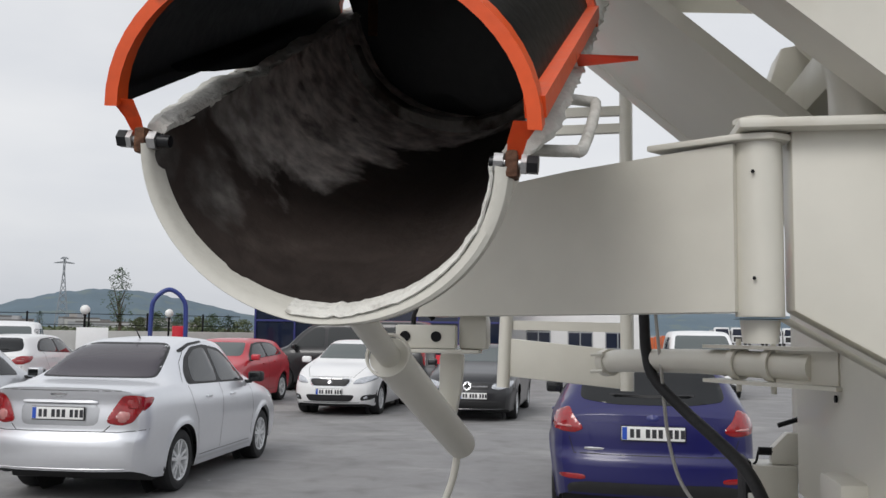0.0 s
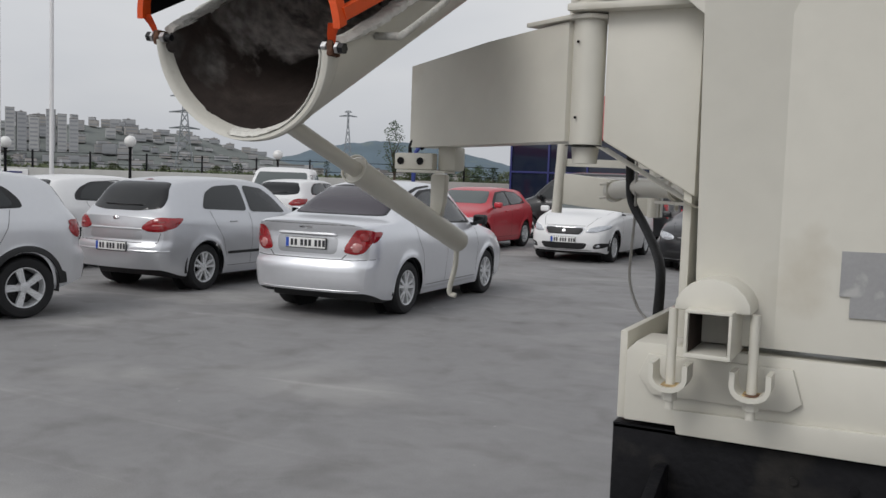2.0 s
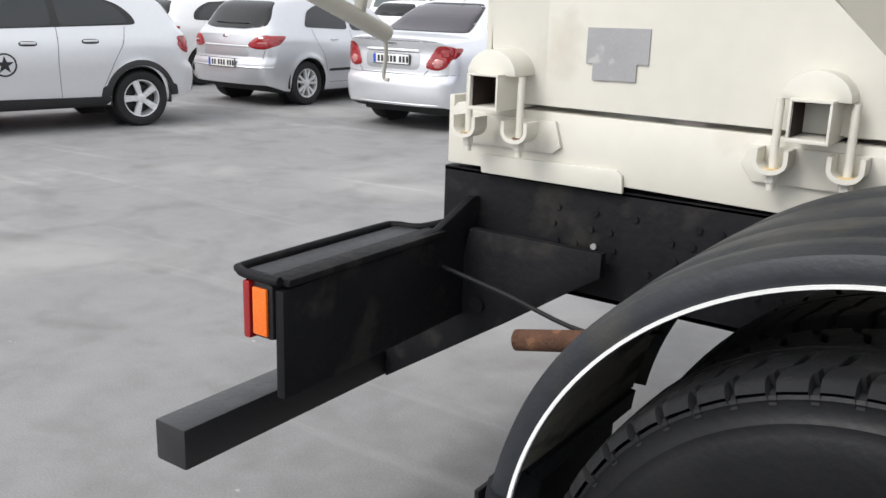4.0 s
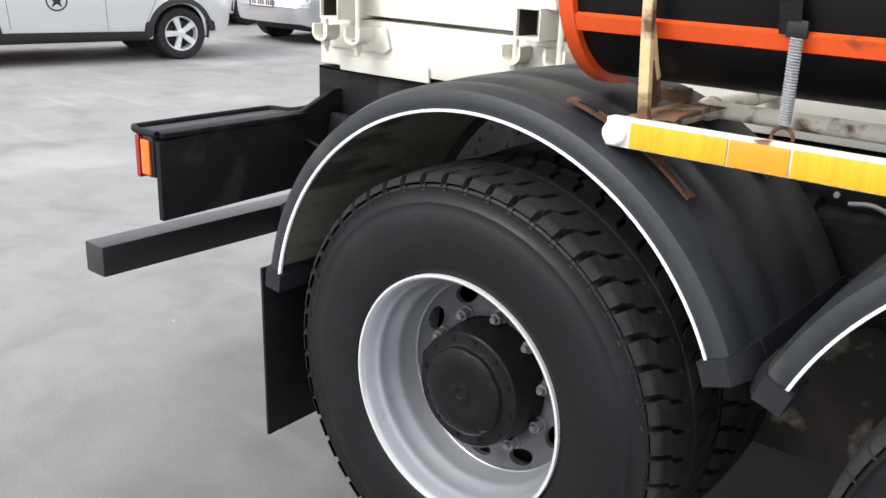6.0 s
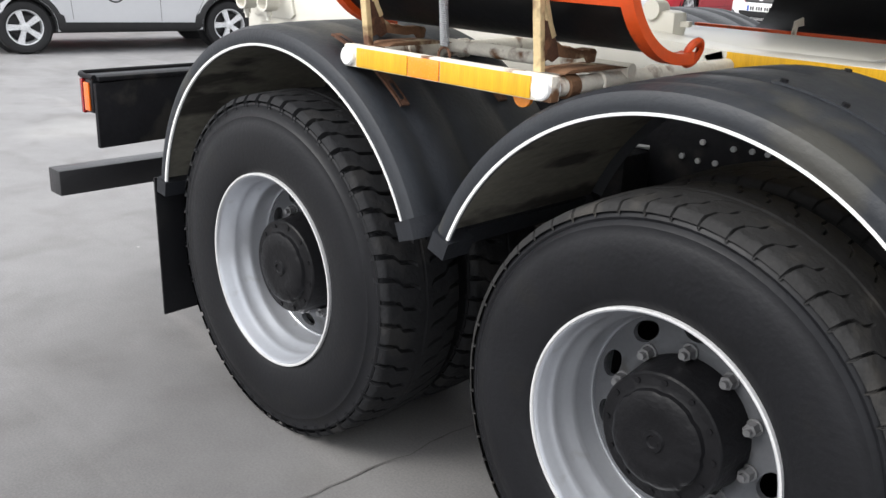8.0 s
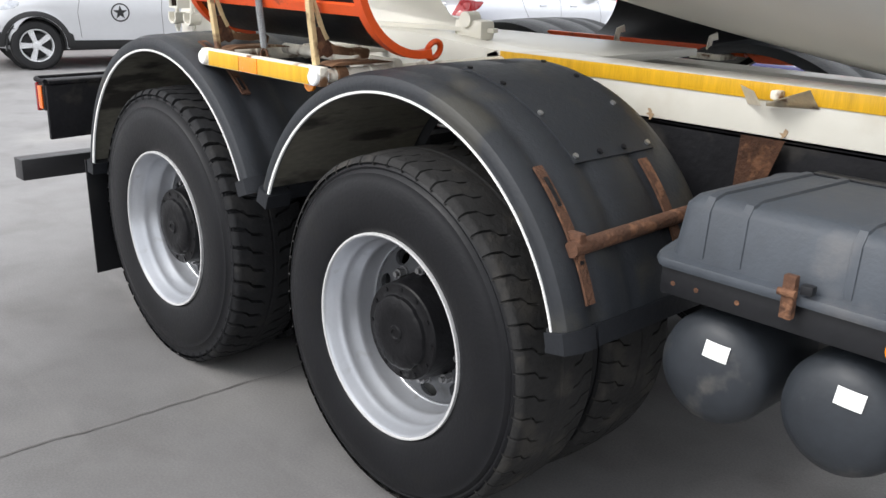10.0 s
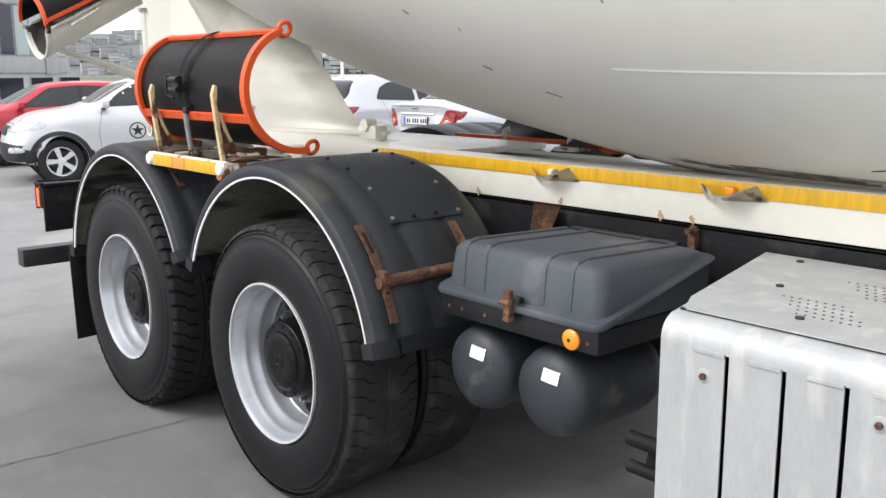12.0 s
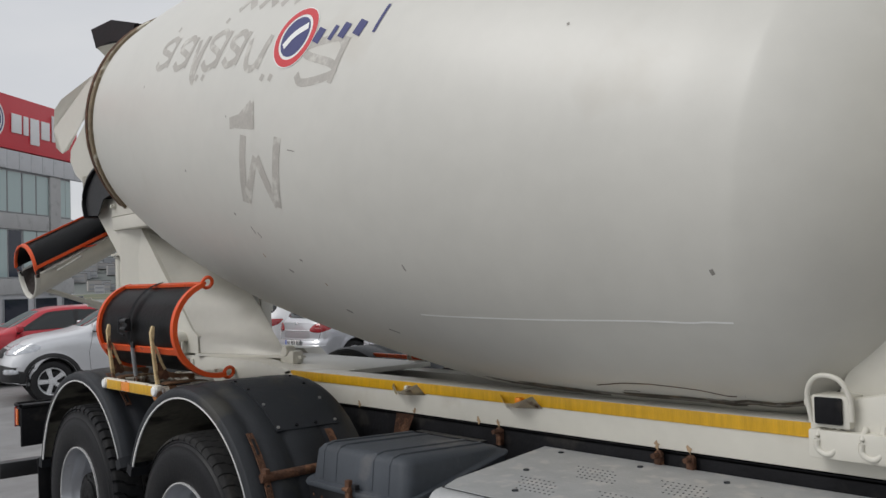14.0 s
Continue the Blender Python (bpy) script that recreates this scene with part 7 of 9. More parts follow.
def car_body(P):
    """The closed paint shell: x ahead from the rear bumper (0) to the front (L), y left."""
    L, W, sill, r = P["L"], P["W"] / 2, P["sill"], P["r"]
    xr, xf, R = P["xr"], P["xf"], P["r"] + P.get("arch", 0.05)
    top, belt = pchip(P["top"]), pchip(P["belt"])
    prof_r, prof_f = pchip(P["prof_r"]), pchip(P["prof_f"])
    xs = {round(x, 4) for x in np.linspace(0.0, L, 84)} | {round(x, 4) for x in (0.01, 0.03, 0.06, 0.09, L - 0.01, L - 0.03, L - 0.06)}
    for c in (xr, xf):
        xs |= {round(c + R * math.cos(t), 4) for t in np.linspace(0, math.pi, 25)} | {round(c + s * (R + 0.003), 4) for s in (-1, 1)}
    bm, grid = bmesh.new(), []
    for x in sorted(x for x in xs if 0 <= x <= L):
        e_r, e_f = max(0.0, 1 - x / 1.25), max(0.0, 1 - (L - x) / 1.3)
        w = W * (1 - P.get("taper_r", 0.09) * e_r**2 - P.get("taper_f", 0.11) * e_f**2)
        w *= (1 - 0.075 * max(0.0, 1 - x / 0.15) ** 2) * (1 - 0.075 * max(0.0, 1 - (L - x) / 0.15) ** 2)
        zb = sill + P.get("lift_r", 0.11) * max(0.0, 1 - x / 0.6) ** 2 + 0.05 * max(0.0, 1 - (L - x) / 0.5) ** 2
        for c in (xr, xf):
            if abs(x - c) <= R:
                zb = max(zb, r + math.sqrt(max(0.0, R * R - (x - c) ** 2)))
        b = belt(x)
        g = max(top(x) - b, 0.015)
        half = []
        for u in np.linspace(0, 1, 17):
            z = zb + u * (b - zb)
            y = w * SIDE((z - sill) / (b - sill))
            for c in (xr, xf):
                d = math.hypot(x - c, z - r) - R
                if d < 0.2:
                    y += P.get("flare", 0.016) * math.exp(-(((d - 0.012) / 0.045) ** 2))
            half.append((y, z))
        yb = w * 0.945
        yr = W * P["roof"] * (1 - 0.10 * max(0.0, 1 - x / 1.3) ** 2)
        k = min(1.0, max(0.0, (g - 0.10) / 0.24))
        k = k * k * (3 - 2 * k)
        house = [(yb + (yr - yb) * v + 0.014 * math.sin(math.pi * v), 0.86 * v) for v in (0.08, 0.24, 0.42, 0.60, 0.78, 0.93)] + [(yr * 0.975, 0.885), (yr * 0.93, 0.93), (yr * 0.82, 0.962), (yr * 0.60, 0.985), (yr * 0.30, 0.997), (0.0, 1.0)]
        for j, (hy, hz) in enumerate(house):
            a = math.pi / 2 * (j + 1) / len(house)
            fy, fz = yb * abs(math.cos(a)) ** 0.72, abs(math.sin(a)) ** 0.85
            half.append((fy + (hy - fy) * k if j < len(house) - 1 else 0.0, b + g * (fz + (hz - fz) * k)))
        grid.append([bm.verts.new((x, -y, z)) for y, z in half] + [bm.verts.new((x, y, z)) for y, z in half[-2::-1]])
    n = len(grid[0])
    for p, q in zip(grid, grid[1:]):
        for i in range(n - 1):
            bm.faces.new((p[i], p[i + 1], q[i + 1], q[i]))
    for ring in (grid[0], grid[-1]):
        cols, rows = 12, []
        for i in range(n // 2):
            a, b = ring[i], ring[n - 1 - i]
            rows.append([a] + [bm.verts.new(a.co.lerp(b.co, k / cols)) for k in range(1, cols)] + [b])
        for p, q in zip(rows, rows[1:]):
            for k in range(cols):
                bm.faces.new((p[k], p[k + 1], q[k + 1], q[k]))
        for k in range(cols):
            bm.faces.new((rows[-1][k], rows[-1][k + 1], ring[n // 2]))
    for v in bm.verts:
        x, y, z = v.co
        edge = (abs(y) / W) ** 3
        f_r, f_f = max(0.0, 1 - x / 0.95) ** 2, max(0.0, 1 - (L - x) / 0.95) ** 2
        h_r, h_f = max(0.0, 1 - x / 0.35), max(0.0, 1 - (L - x) / 0.35)
        v.co.x = x + f_r * P.get("bow_r", 0.22) * edge + h_r * prof_r(z) - f_f * P.get("bow_f", 0.30) * edge - h_f * prof_f(z)
    bmesh.ops.recalc_face_normals(bm, faces=bm.faces[:])
    return bm


def rounded(points, times=2):
    """A closed outline with its corners cut round."""
    pts = [Vector(p) for p in points]
    for _ in range(times):
        cut = [(a, b, min(0.2, 0.04 / max(1e-6, (b - a).length))) for a, b in zip(pts, pts[1:] + pts[:1])]
        pts = [q for a, b, f in cut for q in (a.lerp(b, f), a.lerp(b, 1 - f))]
    return pts


class Skin:
    """Lays thin panels on a car's shell, as seen from the rear (y, z), the front (y, z) or a side (x, z)."""

    def __init__(self, bm):
        self.tree = BVHTree.FromBMesh(bm)

    def hit(self, origin, way):
        p, nrm, _, _ = self.tree.ray_cast(Vector(origin), Vector(way))
        return (p, nrm) if p is not None else (None, None)

    def at(self, u, v, view, off, graze=0.16):
        o, w = {"rear": ((-3, u, v), (1, 0, 0)), "front": ((9, u, v), (-1, 0, 0)), "right": ((u, -3, v), (0, 1, 0)), "left": ((u, 3, v), (0, -1, 0))}[view]
        q, nr = self.hit(o, w)
        if q is None:
            return None
        if nr.dot(Vector(w)) > 0:
            nr = -nr
        if nr.dot(Vector(w)) > -graze:
            return None
        return q + (nr * 0.7 - Vector(w) * 0.3).normalized() * off

    def shape(self, outline, view, off=0.006, step=0.07, corners=2, edge=0.35):
        """An outline laid on the shell as one sheet; its rim stands lower than its middle."""
        pts = rounded(outline, corners) if corners else [Vector(p) for p in outline]
        bm = bmesh.new()
        bm.faces.new([bm.verts.new((p.x, p.y, 0)) for p in pts])
        for axis in (0, 1):
            lo, hi = min(p[axis] for p in pts), max(p[axis] for p in pts)
            for c in np.arange(lo + step / 2, hi, step):
                no = (1, 0, 0) if axis == 0 else (0, 1, 0)
                bmesh.ops.bisect_plane(bm, geom=bm.verts[:] + bm.edges[:] + bm.faces[:], plane_co=Vector(no) * float(c), plane_no=no)
        bmesh.ops.triangulate(bm, faces=[f for f in bm.faces if len(f.verts) > 4])
        rim = {v for e in bm.edges if len(e.link_faces) == 1 for v in e.verts}
        lost, mid = [], sum(pts, Vector((0, 0))) / len(pts)
        for v in bm.verts:
            o = off * (edge if v in rim else 1.0)
            q = self.at(v.co.x, v.co.y, view, o)
            if q is None:
                flat = v.co.to_2d()
                for k in range(1, 13):
                    q = self.at(*flat.lerp(mid, k / 16), view, o)
                    if q is not None:
                        break
            if q is None:
                lost.append(v)
            else:
                v.co = q
        bmesh.ops.delete(bm, geom=lost, context="VERTS")
        far = [f for f in bm.faces if max(e.calc_length() for e in f.edges) > 0.35]
        bmesh.ops.delete(bm, geom=far, context="FACES")
        return bm

    def line(self, points, view, width=0.0055, off=0.0018, steps=10):
        """A thin strip along a line."""
        bm, rows = bmesh.new(), []
        fine = [Vector(p).lerp(Vector(q), k / steps) for p, q in zip(points, points[1:]) for k in range(steps)] + [Vector(points[-1])]
        for i, p in enumerate(fine):
            d = fine[min(i + 1, len(fine) - 1)] - fine[max(i - 1, 0)]
            s = Vector((-d.y, d.x)).normalized() * width / 2
            pair = [self.at(*(p + s * k), view, off) for k in (1, -1)]
            rows.append(None if None in pair else [bm.verts.new(q) for q in pair])
        for a, b in zip(rows, rows[1:]):
            if a and b and (a[0].co - b[0].co).length < 0.25:
                bm.faces.new((a[0], a[1], b[1], b[0]))
        return bm


def star_points(r0, r1, n=5):
    return [((r0 if k % 2 == 0 else r1) * math.sin(math.pi * k / n), (r0 if k % 2 == 0 else r1) * math.cos(math.pi * k / n)) for k in range(2 * n)]


def make_car(name, label, P, at, turn, group="parked cars"):
    """P: sizes and panels. The car's ground point at is its rear bumper's middle, and it heads along +x turned by turn."""
    car = thing(name, label, "car", group, (*at, 0), turn)
    bm = car_body(P)
    skin = Skin(bm)
    body = part("body", bm, P["paint"], car, "", sharp=50)
    half = P["W"] / 2
    for side, s in (("right", -1), ("left", 1)):
        if "opening" in P:
            part("window_frame", skin.shape(P["opening"], side, 0.0035, 0.09), m_trim, body)
        for c in P.get("side_glass", ()):
            part("side_window", skin.shape(c, side, 0.0065, 0.09, 2, 0.7), m_sideglass, car)
        for c in P.get("gaps", ()):
            part("door_gap", skin.line(c, side), m_gap, body)
        for c in P.get("side_trim", ()):
            part("side_trim", skin.shape(c, side, 0.014, 0.09, 1), m_trim, body, "black side moulding")
        for c, m_, w in P.get("side_lines", ()):
            part("side_moulding", skin.line(c, side, w, 0.006), m_, body)
        for c, m_ in P.get("side_lamps", ()):
            part("corner_lamp", skin.shape(c, side, 0.011, 0.04), m_, car)
        for x, z in P.get("handles", ()):
            q, _ = skin.hit((x, 3 * s, z), (0, -s, 0))
            if q is not None:
                part("handle_recess", skin.shape([(x - 0.10, z - 0.032), (x + 0.09, z - 0.032), (x + 0.09, z + 0.022), (x - 0.10, z + 0.022)], side, 0.002, 0.05), m_trim if P.get("dark_handle") else P["paint"], body)
                part("door_handle", box((x - 0.085, q.y - 0.018, z - 0.012), (x + 0.075, q.y + 0.022, z + 0.014), 0.010), P["paint"], body)
        mx, mz = P["mirror"]
        q, _ = skin.hit((mx, 3 * s, mz - 0.05), (0, -s, 0))
        y0 = s * (half - 0.08) if q is None else q.y - s * 0.01
        mir = box((mx - 0.045, min(y0 + s * 0.06, y0 + s * 0.25), mz - 0.065), (mx + 0.075, max(y0 + s * 0.06, y0 + s * 0.25), mz + 0.065), 0.045, segments=4)
        mirror = part("wing_mirror", mir, P.get("mirror_paint", P["paint"]), car)
        part("mirror_foot", box((mx - 0.01, min(y0, y0 + s * 0.10), mz - 0.085), (mx + 0.05, max(y0, y0 + s * 0.10), mz - 0.045), 0.012), m_trim, mirror)
        part("mirror_glass", box((mx - 0.049, min(y0 + s * 0.09, y0 + s * 0.23), mz - 0.042), (mx - 0.0455, max(y0 + s * 0.09, y0 + s * 0.23), mz + 0.042), 0.001), m_glass, mirror)
        for x in (P["xr"], P["xf"]):
            rr = P["r"]
            car_wheel(car, x, s * (half - 0.045), rr, P.get("spokes", 10), s)
            if P.get("clad"):
                bm, rows = bmesh.new(), []
                for t in np.linspace(-0.02, math.pi + 0.02, 41):
                    reach = 0.155 if abs(t - math.pi / 2) > 1.25 else 0.120
                    pts = [skin.at(x + (rr + d) * math.cos(t), rr + (rr + d) * math.sin(t), side, o, 0.01) for d, o in ((0.054, 0.006), (0.058, 0.020), (0.09, 0.020), (reach - 0.006, 0.016), (reach, 0.002))]
                    rows.append([bm.verts.new(q) for q in pts] if None not in pts else None)
                for a, b in zip(rows, rows[1:]):
                    if a and b:
                        for k in range(4):
                            bm.faces.new((a[k], a[k + 1], b[k + 1], b[k]))
                part("arch_cladding", bm, m_trim, body, "black arch cladding")
            well = arc_sweep([(s * (half - 0.05), rr + 0.05), (s * (half - 0.30), rr + 0.05), (s * (half - 0.30), rr + 0.03), (s * (half - 0.05), rr + 0.03)], x, rr, -10, 190, 20)
            part("wheel_well", well, m_trim, body)
            part("well_back", rod((x, s * (half - 0.30), rr), (x, s * (half - 0.31), rr), rr + 0.05, n=24), m_trim, body)
    part("underbody", box((0.45, -half + 0.13, P["sill"] - 0.03), (P["L"] - 0.45, half - 0.13, P["sill"] + 0.2), 0.03), m_trim, car)
    for view in ("rear", "front"):
        for what, c, m_, off in P.get(view, ()):
            sets = [c] if abs(sum(p[0] for p in c)) < 1e-6 or what == "name_badge" else [c, [(-p[0], p[1]) for p in c]]
            for q in sets:
                small = min(max(p[1] for p in q) - min(p[1] for p in q), max(p[0] for p in q) - min(p[0] for p in q))
                part(what, skin.shape(q, view, off, 0.035, 2 if small > 0.03 else 1), m_, car if "lamp" in what or "screen" in what or "window" in what else body)
        for c, w in P.get(view + "_gaps", ()):
            for sgn in ((1,) if abs(sum(p[0] for p in c)) < 1e-6 else (1, -1)):
                part("panel_gap", skin.line([(p[0] * sgn, p[1]) for p in c], view, w), m_gap, body)
    if "emblem" in P:
        ex, ez, er = P["emblem"]
        for side, s in (("right", -1), ("left", 1)):
            ring = [(ex + er * math.cos(2 * math.pi * k / 36), ez + er * math.sin(2 * math.pi * k / 36)) for k in range(37)]
            part("door_emblem", skin.line(ring, side, er * 0.16, 0.003, 1), m_trim, body, "black star in a ring")
            part("door_emblem", skin.shape([(ex + u, ez + v) for u, v in star_points(er * 0.86, er * 0.34)], side, 0.003, 0.2, 0, 1.0), m_trim, body, "black star in a ring")
    if P.get("aerial"):
        ax, az = P["aerial"]
        q, _ = skin.hit((ax, 0, 4), (0, 0, -1))
        part("aerial", rod(q, q + Vector((-0.14, 0, 0.13)), 0.009, 0.004, n=8), m_trim, car)
    for view, y, z in P.get("plates", ()):
        q, nr = skin.hit((-3, y, z) if view == "rear" else (9, y, z), (1, 0, 0) if view == "rear" else (-1, 0, 0))
        if q is None:
            continue
        d = -1 if view == "rear" else 1
        x = q.x + d * P.get("plate_off", 0.018)
        pl = part("number_plate", box((min(x, x + d * 0.012), y - 0.26, z - 0.056), (max(x, x + d * 0.012), y + 0.26, z + 0.056), 0.004), m_plate, car, "white plate with a blue end and dark bars")
        part("plate_holder", box((min(x - d * 0.012, x - d * 0.001), y - 0.268, z - 0.066), (max(x - d * 0.012, x - d * 0.001), y + 0.268, z + 0.062), 0.004), m_trim, pl)
        xb = x + d * 0.0135
        # seen from outside, the blue end is at the reader's left
        lft = 1 if view == "rear" else -1
        part("plate_band", box((min(xb, xb - d * 0.002), min(y + lft * 0.255, y + lft * 0.215), z - 0.052), (max(xb, xb - d * 0.002), max(y + lft * 0.255, y + lft * 0.215), z + 0.052)), m_blueband, pl)
        u = 0.19
        for wch, gap in ((0.034, 0.016), (0.034, 0.045), (0.036, 0.016), (0.036, 0.016), (0.036, 0.045), (0.034, 0.016), (0.034, 0.016), (0.034, 0.0)):
            a, b = y + lft * u, y + lft * (u - wch)
            part("plate_bar", box((min(xb, xb - d * 0.002), min(a, b), z - 0.036), (max(xb, xb - d * 0.002), max(a, b), z + 0.036)), m_bar, pl)
            u -= wch + gap
    return car


BUMPER = [(0.20, 0.07), (0.34, -0.025), (0.46, -0.055), (0.58, -0.055), (0.63, -0.035), (0.665, -0.002), (0.80, 0.0)]
NOSE = [(0.18, 0.08), (0.30, -0.02), (0.42, -0.045), (0.54, -0.04), (0.64, -0.01), (0.76, 0.03), (0.90, 0.10)]


def saloon():
    """Small silver saloon."""
    P = dict(L=4.40, W=1.735, sill=0.20, r=0.315, xr=0.93, xf=3.455, roof=0.665, paint=p_bright, spokes=10, mirror_paint=m_trim, mirror=(2.93, 1.08), aerial=(1.62, 0))
    P["top"] = [(0, 1.095), (0.10, 1.118), (0.35, 1.128), (0.55, 1.14), (0.66, 1.17), (1.0, 1.355), (1.35, 1.495), (1.7, 1.555), (2.1, 1.57), (2.5, 1.535), (2.75, 1.42), (3.2, 1.10), (3.4, 1.03), (3.85, 0.95), (4.2, 0.84), (4.4, 0.71)]
    P["belt"] = [(0, 1.025), (0.4, 1.06), (1.0, 1.045), (2.0, 1.0), (3.0, 0.965), (3.5, 0.90), (4.0, 0.80), (4.4, 0.65)]
    P["prof_r"] = BUMPER + [(0.96, 0.015), (1.04, -0.02), (1.12, -0.035), (1.3, 0.0)]
    P["prof_f"] = NOSE
    P["opening"] = [(1.10, 1.075), (2.92, 1.03), (2.70, 1.25), (2.44, 1.43), (2.0, 1.485), (1.62, 1.46), (1.34, 1.345), (1.16, 1.20)]
    P["side_glass"] = [[(1.27, 1.095), (1.96, 1.075), (1.97, 1.455), (1.66, 1.43), (1.42, 1.34), (1.31, 1.22)], [(2.04, 1.07), (2.78, 1.055), (2.62, 1.24), (2.40, 1.39), (2.05, 1.45)]]
    P["gaps"] = [[(1.99, 0.32), (2.0, 0.70), (2.0, 1.05)], [(3.02, 0.36), (3.03, 0.75), (2.96, 1.02)], [(1.36, 0.42), (1.28, 0.70), (1.14, 0.90), (1.10, 1.06)], [(1.42, 0.31), (2.98, 0.31)], [(1.02, 1.10), (1.20, 1.30), (1.50, 1.47), (1.9, 1.51)]]
    P["side_lines"] = [([(1.36, 0.27), (3.02, 0.27)], p_silver2, 0.03)]
    P["side_trim"] = [[(1.28, 1.42), (1.62, 1.50), (2.0, 1.525), (2.0, 1.505), (1.62, 1.475), (1.34, 1.40)]]
    P["handles"] = [(1.58, 0.925), (2.32, 0.905)]
    P["side_lamps"] = [([(0.17, 0.86), (0.25, 0.91), (0.35, 1.0), (0.17, 1.0)], m_tail)]
    lamp = [(0.45, 0.765), (0.60, 0.735), (0.70, 0.77), (0.765, 0.90), (0.775, 1.0), (0.70, 1.025), (0.60, 1.02), (0.53, 0.92)]
    ring = [(0.608 + 0.066 * math.cos(t), 0.822 + 0.062 * math.sin(t)) for t in np.linspace(0, 2 * math.pi, 14)[:-1]]
    ring2 = [(0.68 + 0.060 * math.cos(t), 0.940 + 0.058 * math.sin(t)) for t in np.linspace(0, 2 * math.pi, 14)[:-1]]
    P["rear"] = [("rear_screen_frame", [(-0.62, 1.155), (0.62, 1.155), (0.61, 1.22), (0.53, 1.45), (0.40, 1.505), (-0.40, 1.505), (-0.53, 1.45), (-0.61, 1.22)], m_trim, 0.003), ("rear_screen", [(-0.60, 1.165), (0.60, 1.165), (0.59, 1.22), (0.51, 1.44), (0.38, 1.49), (-0.38, 1.49), (-0.51, 1.44), (-0.59, 1.22)], m_reflect, 0.006),
                 ("tail_lamp", lamp, m_tail, 0.014), ("tail_lamp_lens", ring, m_tailclear, 0.024), ("tail_lamp_lens", ring2, m_redlens, 0.022),
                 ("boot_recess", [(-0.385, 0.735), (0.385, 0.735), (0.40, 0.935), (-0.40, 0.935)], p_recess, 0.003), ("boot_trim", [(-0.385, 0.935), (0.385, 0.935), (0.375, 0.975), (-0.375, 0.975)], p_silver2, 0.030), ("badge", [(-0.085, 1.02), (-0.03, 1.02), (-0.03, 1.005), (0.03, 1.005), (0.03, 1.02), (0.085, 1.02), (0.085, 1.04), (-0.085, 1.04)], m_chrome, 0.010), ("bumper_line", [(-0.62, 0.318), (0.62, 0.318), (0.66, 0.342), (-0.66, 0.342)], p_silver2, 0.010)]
    P["rear_gaps"] = [([(-0.44, 0.68), (0.44, 0.68)], 0.008), ([(0.44, 0.68), (0.50, 0.74)], 0.008), ([(0.86, 0.70), (0.56, 0.675), (0.44, 0.68)], 0.006), ([(-0.60, 1.065), (0.60, 1.065)], 0.005)]
    P["front"] = [("windscreen", [(-0.64, 1.12), (0.64, 1.12), (0.53, 1.47), (-0.53, 1.47)], m_screen, 0.005), ("head_lamp", [(0.48, 0.66), (0.80, 0.72), (0.78, 0.86), (0.46, 0.78)], m_lamp, 0.010)]
    P["plates"] = [("rear", 0.0, 0.85)]
    return P


HATCH_TOP = [(0, 0.985), (0.04, 1.035), (0.10, 1.085), (0.26, 1.25), (0.44, 1.405), (0.56, 1.455)]


